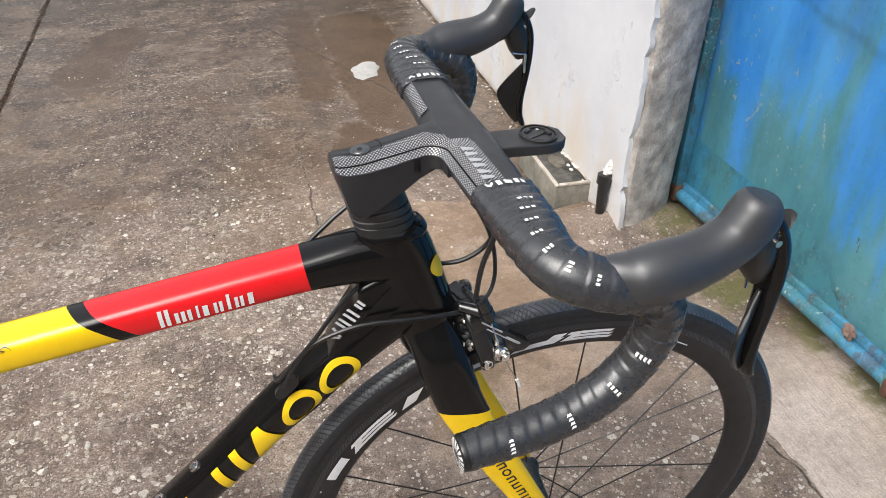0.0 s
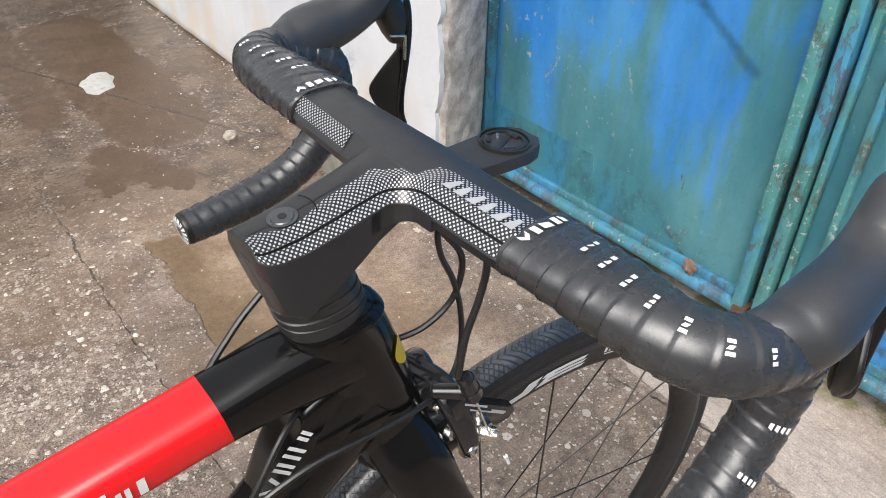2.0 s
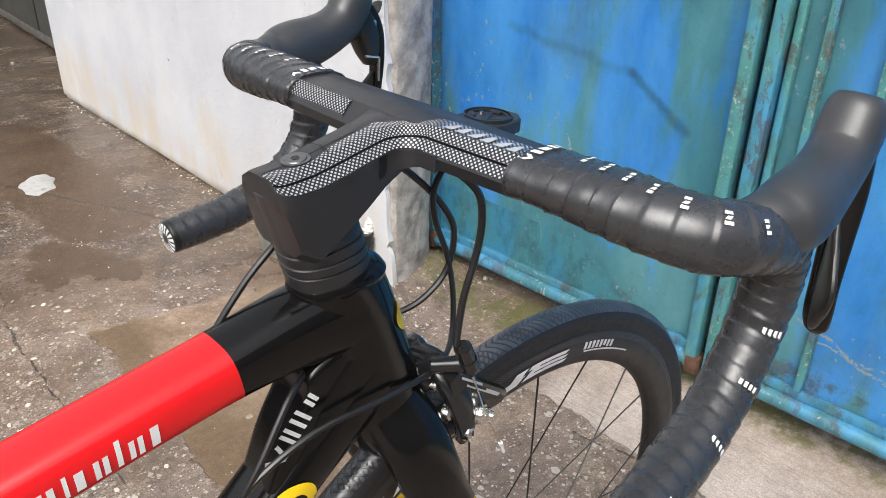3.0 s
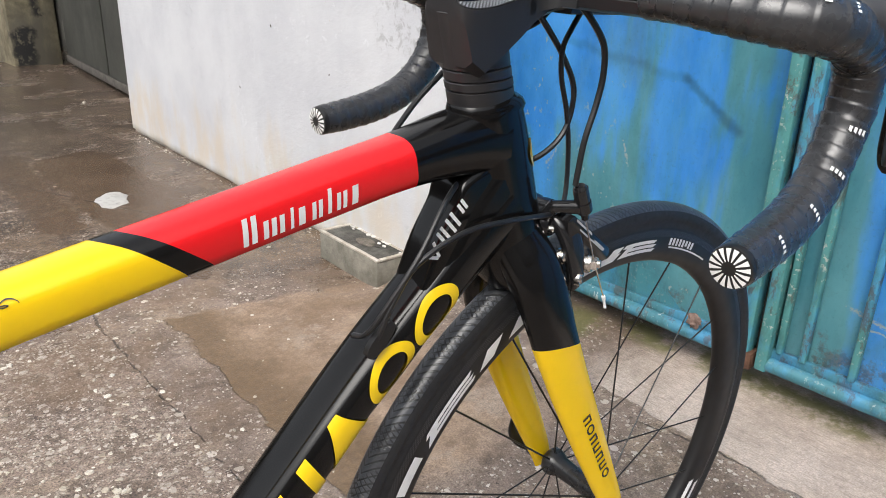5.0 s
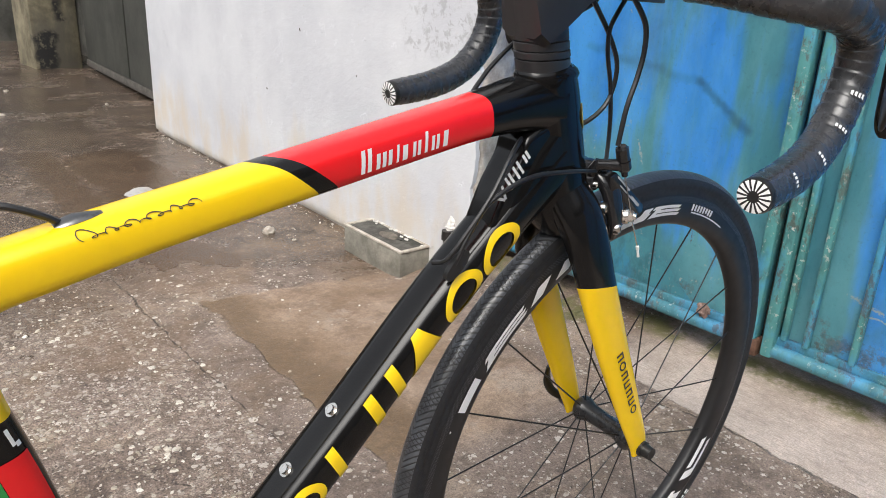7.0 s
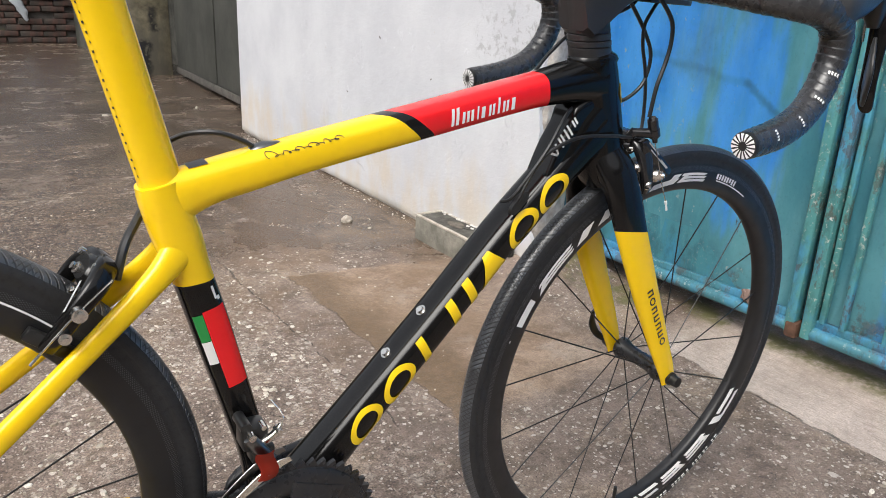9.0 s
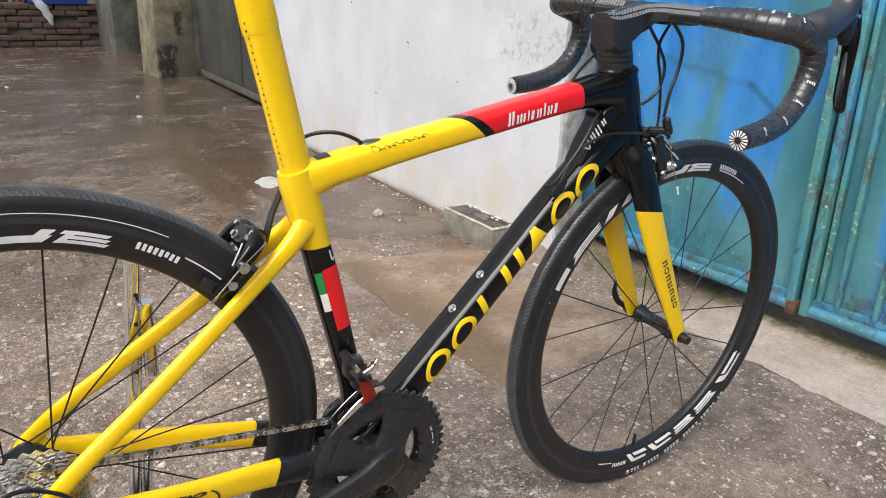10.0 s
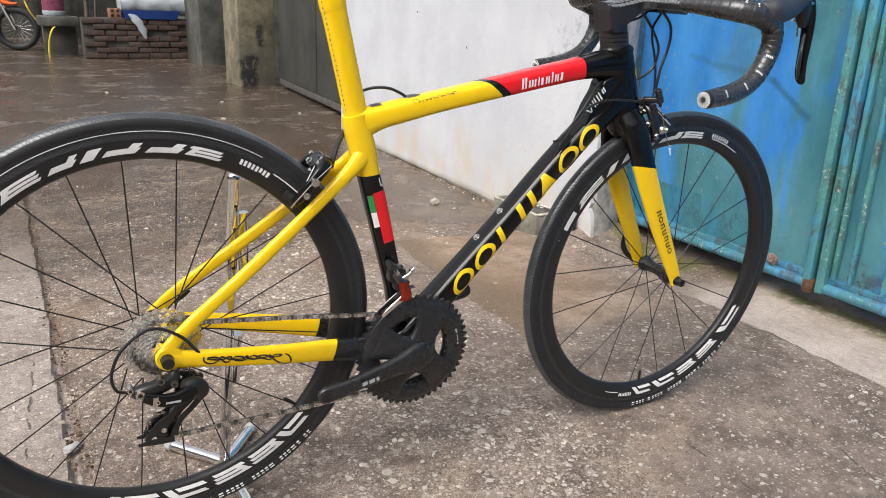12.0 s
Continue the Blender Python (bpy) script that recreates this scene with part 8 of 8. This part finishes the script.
def brick_wall():
    w = solo("brick_wall", (lambda b: (box(b, -0.93, 0.12, 5.84, 6.0, -0.02, 0.41), b)[1])(bmesh.new()), MORTAR, "low old red brick wall at the end of the alley", "wall", FAR, "structure")
    rng = random.Random(4)
    shapes = []
    for k in range(6):
        b0 = bmesh.new()
        box(b0, 0, 0.2, -0.03, 0.03, 0, 0.052, 0.006)
        for v in b0.verts:
            v.co += Vector((noise.noise(v.co * 40 + Vector((k, 0, 0))), noise.noise(v.co * 40 + Vector((0, k, 0))), noise.noise(v.co * 40 + Vector((0, 0, k))))) * 0.004
        shapes.append(mesh_of("brick", b0, BRICK))
    for row in range(7):
        for i in range(5):
            u = -0.925 + i * 0.212 + (0.1 if row % 2 else 0) + rng.uniform(-0.008, 0.008)
            if u + 0.19 > 0.13 or rng.random() < 0.1:
                continue
            part("brick", rng.choice(shapes), None, w, m=Matrix.Translation((u, 5.842 + rng.uniform(-0.012, 0.004), 0.004 + row * 0.058)) @ Matrix.Rotation(radians(rng.uniform(-1.2, 1.2)), 4, "Y"))


brick_wall()
# unseen roof, added only to keep sky light off the alley's end
bm = bmesh.new()
box(bm, -2.5, 0.6, 7.6, 9.9, 2.62, 2.7, 0.01)
solo("shade_roof", bm, DARK_CEMENT, "unseen plain roof added to shade the far end of the alley", "roof", FAR, "structure")
slab_wall("wall_low", -1.26, -0.94, 6.32, 6.45, 0.36, DARK_CEMENT, "low mouldy cement wall beside the brick wall", m=FAR)


def far_clutter():
    sack = paint("white_woven_sack", (0.34, 0.37, 0.4), 0.7, dirt=0.35, grain=9, bump=0.7, bump_scale=14)
    blue = paint("blue_plastic", (0.015, 0.05, 0.24), 0.4, dirt=0.3)
    # the sack lies folded over the top of the wall
    b0 = bmesh.new()
    rr = []
    for i in range(25):
        k = i / 24
        u = -0.55 + 0.70 * k
        tall = 0.19 + 0.05 * noise.noise((u * 5, 1, 0)) - 0.08 * max(0, 0.15 - k) / 0.15
        deep = 0.13 + 0.02 * noise.noise((u * 6, 2, 0))
        low = 0.02 * noise.noise((u * 9, 3, 0))
        ring = []
        for j in range(22):
            a = 2 * math.pi * j / 22
            crease = 1 + 0.09 * noise.noise((u * 12, math.cos(a) * 2.5, math.sin(a) * 2.5))
            ring.append(Vector((u, 5.9 + deep * spow(math.cos(a), 0.8) * crease, 0.55 + low + tall * 0.5 * spow(math.sin(a), 0.75) * crease)))
        rr.append(ring)
    loft(b0, rr)
    solo("sack", b0, sack, "crumpled white woven sack draped on the brick wall", "sack", FAR)
    b0 = bmesh.new()
    rows = smooth_path([(0, 0, 0, 0.045), (0.05, -0.02, -0.07, 0.05), (0.1, -0.025, -0.16, 0.042), (0.125, -0.025, -0.24, 0.022), (0.13, -0.025, -0.265, 0.008)], 5)
    loft(b0, [oval((r[0], r[1], r[2]), (1, 0.1 * math.sin(i), 0), (0, 1, 0), r[3] * (1 + 0.12 * math.sin(i * 1.3)), r[3] * 0.4, 2, 16) for i, r in enumerate(rows)])
    solo("sack_tail", b0, sack, "twisted white sack end hanging down the brick wall", "sack", FAR @ pose(-0.46, 5.80, 0.47))
    tray = bmesh.new()
    rr = [[Vector((x, y, z)) for x, y in ((-w, -d), (w, -d), (w, d), (-w, d))] for w, d, z in ((0.255, 0.11, 0.0), (0.285, 0.13, 0.085), (0.275, 0.12, 0.085), (0.25, 0.1, 0.012))]
    loft(tray, rr)
    solo("blue_tray", tray, blue, "blue plastic tray lying on the brick wall", "tray", FAR @ pose(-0.25, 5.9, 0.408))
    b0 = bmesh.new()
    box(b0, -0.06, 0.06, -0.055, 0.055, 0, 0.1, 0.006)
    hollow = solo("hollow_brick", b0, CLAY, "orange hollow clay brick standing on the wall", "brick", FAR @ pose(-0.6, 5.9, 0.408))
    for x in (-0.027, 0.027):
        for z in (0.027, 0.073):
            b1 = bmesh.new()
            rod(b1, (x, -0.0565, z), (x, -0.04, z), 0.016, seg=14)
            part("hole", b1, BLACK_PRINT, hollow)
    wood = paint("dark_wet_wood", (0.07, 0.045, 0.032), 0.7, dirt=0.4)
    for u, s, tip in ((-0.86, 0.022, 0.02), (-0.78, 0.014, 0.05)):
        b0 = bmesh.new()
        rod(b0, (0, 0, 0), (tip, 0.04, 0.55), s, s * 0.85, 10)
        solo("wooden_post", b0, wood, "dark wet wooden post leaning behind the wall", "post", FAR @ pose(u, 5.95, 0.408))
    b0 = bmesh.new()
    loft(b0, [oval((0, 0, z), (1, 0, 0), (0, 1, 0), r * (1 + 0.04 * math.sin(z * 60)), r * 0.8, 2.3, 22) for z, r in ((0, 0.085), (0.015, 0.1), (0.08, 0.108), (0.16, 0.105), (0.26, 0.11), (0.36, 0.108))])
    bag = solo("feed_bag", b0, paint("printed_bag", (0.15, 0.03, 0.065), 0.5, dirt=0.75, grain=30), "dark red and white printed bag standing on a ledge", "bag", FAR @ pose(-1.15, 6.12, 0.408))
    b0 = bmesh.new()
    loft(b0, [oval((0, 0, z), (1, 0, 0), (0, 1, 0), r, r * 0.8, 2.3, 22) for z, r in ((0.0, 0.09), (0.015, 0.1035), (0.05, 0.109), (0.055, 0.107))])
    part("band", b0, sack, bag, "pale band")
    b0 = bmesh.new()
    box(b0, -1.31, -0.935, 5.98, 6.32, 0.31, 0.41, 0.02)
    solo("cement_ledge", b0, DARK_CEMENT, "dark cement ledge beside the brick wall", "ledge", FAR, "structure")
    hose = paint("yellow_hose_plastic", (0.62, 0.45, 0.03), 0.5)
    b0 = bmesh.new()
    path = smooth_path([(-0.05, 0.02, 0.0), (-0.045, 0.0, 0.1), (-0.03, -0.02, 0.2), (0.0, -0.02, 0.28), (0.03, 0.0, 0.31)], 6)
    loft(b0, [oval(p, (1, 0, 0), (0, 1, 0), 0.011, 0.011, 2, 10) for p in path])
    solo("yellow_hose", b0, hose, "end of a yellow hose hanging under the ledge", "hose", FAR @ pose(-1.2, 5.95, 0.0))
    b0 = bmesh.new()
    path = smooth_path([(0.06, 0, 0.42), (0.0, -0.01, 0.52), (-0.04, 0, 0.66), (-0.05, 0.02, 0.8)], 6)
    loft(b0, [oval(p, (1, 0, 0), (0, 1, 0), 0.009, 0.009, 2, 10) for p in path])
    solo("yellow_hose", b0, hose, "yellow hose hanging above the ledge", "hose", FAR @ pose(-1.36, 6.38, -0.07))


far_clutter()


def motorcycle():
    """The front end of a parked motorcycle: wheel, fork legs and orange panel."""
    mo = thing("motorcycle", "parked motorcycle with orange bodywork, front wheel turned", "motorcycle", m=FAR @ pose(-1.47, 7.0, 0, 0, 0, -18) @ Matrix.Scale(0.84, 4))
    b0 = bmesh.new()
    prof = [(0.24 + 0.045 * math.cos(a), 0.042 * math.sin(a)) for a in [2 * math.pi * i / 16 for i in range(16)]]
    lathe(b0, prof, 48)
    w = part("wheel", b0, RUBBER, mo, "black front tyre", Matrix.Translation((0, 0, 0.285)))
    b0 = bmesh.new()
    lathe(b0, [(0.215, 0.02), (0.205, 0.016), (0.203, 0.0), (0.205, -0.016), (0.215, -0.02), (0.208, 0.0)], 48)
    part("rim", b0, STEEL, w)
    b0 = bmesh.new()
    rod(b0, (0, -0.05, 0), (0, 0.05, 0), 0.045, seg=20)
    part("hub", b0, DARK_STEEL, w)
    b1 = bmesh.new()
    rod(b1, (0.0, 0.02, 0.04), (0.06, 0.004, 0.205), 0.003, seg=6)
    sp = mesh_of("spoke", b1, STEEL)
    for i in range(18):
        part("spoke", sp, None, w, m=Matrix.Rotation(radians(20 * i), 4, "Y"))
    for y in (-0.075, 0.075):
        b1 = bmesh.new()
        rod(b1, (0, y, 0.27), (-0.2, y, 0.75), 0.02, seg=14)
        part("fork_leg", b1, STEEL, mo, "bright fork leg")
    b1 = bmesh.new()
    rows = smooth_path([(0.05, 0, 0.60, 0.05, 0.02), (-0.06, 0, 0.60, 0.075, 0.03), (-0.2, 0, 0.66, 0.10, 0.07), (-0.32, 0, 0.78, 0.13, 0.12), (-0.4, 0, 0.95, 0.12, 0.1)], 6)
    loft(b1, [oval(r[:3], (0, 1, 0), (0.4, 0, 0.9), r[3], r[4], 2.4, 18) for r in rows])
    part("bodywork", b1, paint("orange_panel", (0.75, 0.13, 0.02), 0.3, coat=0.4), mo, "orange panel")
    b1 = bmesh.new()
    rod(b1, (-0.2, 0, 0.3), (-0.75, 0, 0.42), 0.1, 0.14, 16)
    part("engine", b1, DARK_STEEL, mo)


motorcycle()


# ---- loose grit and litter ----
def chips_stuff(name, count, spread, sizes, material, label, category, seed, keep):
    """Many flat broken chips lying on the ground, joined as one."""
    rng = random.Random(seed)
    verts, faces = [], []
    made = 0
    while made < count:
        x, y = rng.uniform(*spread[0]), rng.uniform(*spread[1])
        if not keep(x, y, rng):
            continue
        made += 1
        r = sizes[0] + (sizes[1] - sizes[0]) * rng.random() ** 2.6
        n = rng.choice((5, 6, 6, 7))
        a0, long = rng.uniform(0, 6.28), rng.uniform(0.35, 0.95)
        turn = rng.uniform(0, 3.14)
        z = 0.006 * noise.noise((x * 0.9, y * 0.9, 0.0)) + 0.002 * noise.noise((x * 5, y * 5, 3.0)) + heap(x, y)
        h = min(0.004, r * rng.uniform(0.12, 0.35))
        first = len(verts)
        for ring, (k, up) in enumerate(((1.0, -0.001), (0.72, h))):
            for i in range(n):
                a = a0 + 6.283 * i / n
                q = r * k * (0.8 + 0.4 * noise.noise((made * 3.1, i * 1.7, 0.5)))
                px, py = math.cos(a) * q, math.sin(a) * q * long
                verts.append((x + px * math.cos(turn) - py * math.sin(turn), y + px * math.sin(turn) + py * math.cos(turn), z + up + (0.3 * h * math.sin(a + made) if ring else 0)))
        for i in range(n):
            j = (i + 1) % n
            faces.append((first + i, first + j, first + n + j, first + n + i))
        faces.append(tuple(first + n + i for i in range(n)))
    me = bpy.data.meshes.new(name)
    me.from_pydata(verts, [], faces)
    me.materials.append(material)
    return tagged(new(name, me), label, category, "", "stuff")


def island_tones(name, tones, rough):
    """Each chip takes a tone of its own."""
    m, nt, b = nodes_of(name)
    g = nt.nodes.new("ShaderNodeNewGeometry")
    r = g.outputs["Random Per Island"]
    col = mixed(nt, ramp(nt, r, 0.0, 0.5), tones[0], tones[1])
    col = mixed(nt, ramp(nt, r, 0.5, 1.0), col, tones[2])
    col = mixed(nt, maths(nt, "MULTIPLY", ramp(nt, noisy(nt, coords(nt), 300.0, 3), 0.45, 0.7), 0.4), col, tuple(c * 0.5 for c in tones[0]))
    nt.links.new(col, b.inputs["Base Color"])
    b.inputs["Roughness"].default_value = rough
    return m


def in_drifts(x, y, rng):
    """Worn concrete between the joint and the crack carries most; the skim patch and the gate strip hardly any."""
    if x > 1.6 or x < -0.12 - 0.05 * y and rng.random() < 0.9:
        return False
    d = 0.3 + 1.1 * noise.noise((x * 1.8, y * 3.2, 9.0)) + 0.6 * noise.noise((x * 6, y * 6, 4.0)) - 0.25 * max(0.0, y - 1.2)
    if x > 0.84 and y > 0.3:
        d = min(d, 0.1)
    return d > rng.random() * 1.1


chips_stuff("gravel_flakes", 4600, ((-1.2, 1.9), (-0.9, 2.6)), (0.0012, 0.0062), island_tones("flake_tones", ((0.24, 0.195, 0.145), (0.42, 0.36, 0.285), (0.68, 0.63, 0.56)), 0.5), "pale flakes of broken stone set in worn concrete", "gravel", 5, in_drifts)


def in_heaps(x, y, rng):
    """Drifts of larger chips where the concrete has worn through."""
    if x > 1.6:
        return False
    near = max(k * math.exp(-((x - a) ** 2 + (y - b_) ** 2) / (2 * r * r)) for a, b_, r, k in ((0.66, -0.1, 0.09, 1.0), (0.42, 0.1, 0.2, 0.5), (0.5, 0.8, 0.2, 1.0), (0.62, 1.35, 0.2, 0.55), (-0.02, 0.6, 0.14, 0.5), (0.25, 0.4, 0.2, 0.6), (1.56, -0.2, 0.05, 0.8)))
    return near * (0.55 + 1.1 * noise.noise((x * 7, y * 7, 1.0))) > rng.random()


chips_stuff("gravel_chips", 2100, ((-1.0, 1.6), (-0.5, 2.0)), (0.002, 0.0115), island_tones("chip_tones", ((0.27, 0.22, 0.165), (0.5, 0.44, 0.355), (0.74, 0.7, 0.62)), 0.5), "pale broken stone chips lying in drifts on the concrete", "gravel", 21, in_heaps)


def at_foot(x, y, rng):
    foot = 1.632 - 0.003 * (y - 1.8) - 0.012
    return foot - 0.05 * rng.random() ** 2 - 0.006 < x < foot and y > 1.1


chips_stuff("wall_foot_crumbs", 260, ((1.45, 1.7), (1.05, 3.6)), (0.002, 0.008), island_tones("crumb_tones", ((0.4, 0.36, 0.3), (0.55, 0.52, 0.47), (0.75, 0.74, 0.7)), 0.8), "crumbs of fallen plaster along the foot of the wall", "rubble", 8, at_foot)


def in_joint(x, y, rng):
    return abs(x - (-0.122 - 0.05 * y)) < 0.014 + 0.014 * rng.random() ** 2 and noise.noise((0, y * 3, 2.0)) > -0.25


chips_stuff("leaf_litter", 620, ((-0.3, -0.06), (-0.9, 2.6)), (0.002, 0.008), island_tones("litter_tones", ((0.03, 0.021, 0.014), (0.075, 0.042, 0.022), (0.15, 0.09, 0.045)), 0.75), "wet brown leaf litter caught in the joint", "litter", 11, in_joint)
scrap("paper_scrap", (-0.15, 0.36, 0), (0.02, 0.011, 0.006), "white scrap of paper lying in the joint", "paper", PAPER, 6)
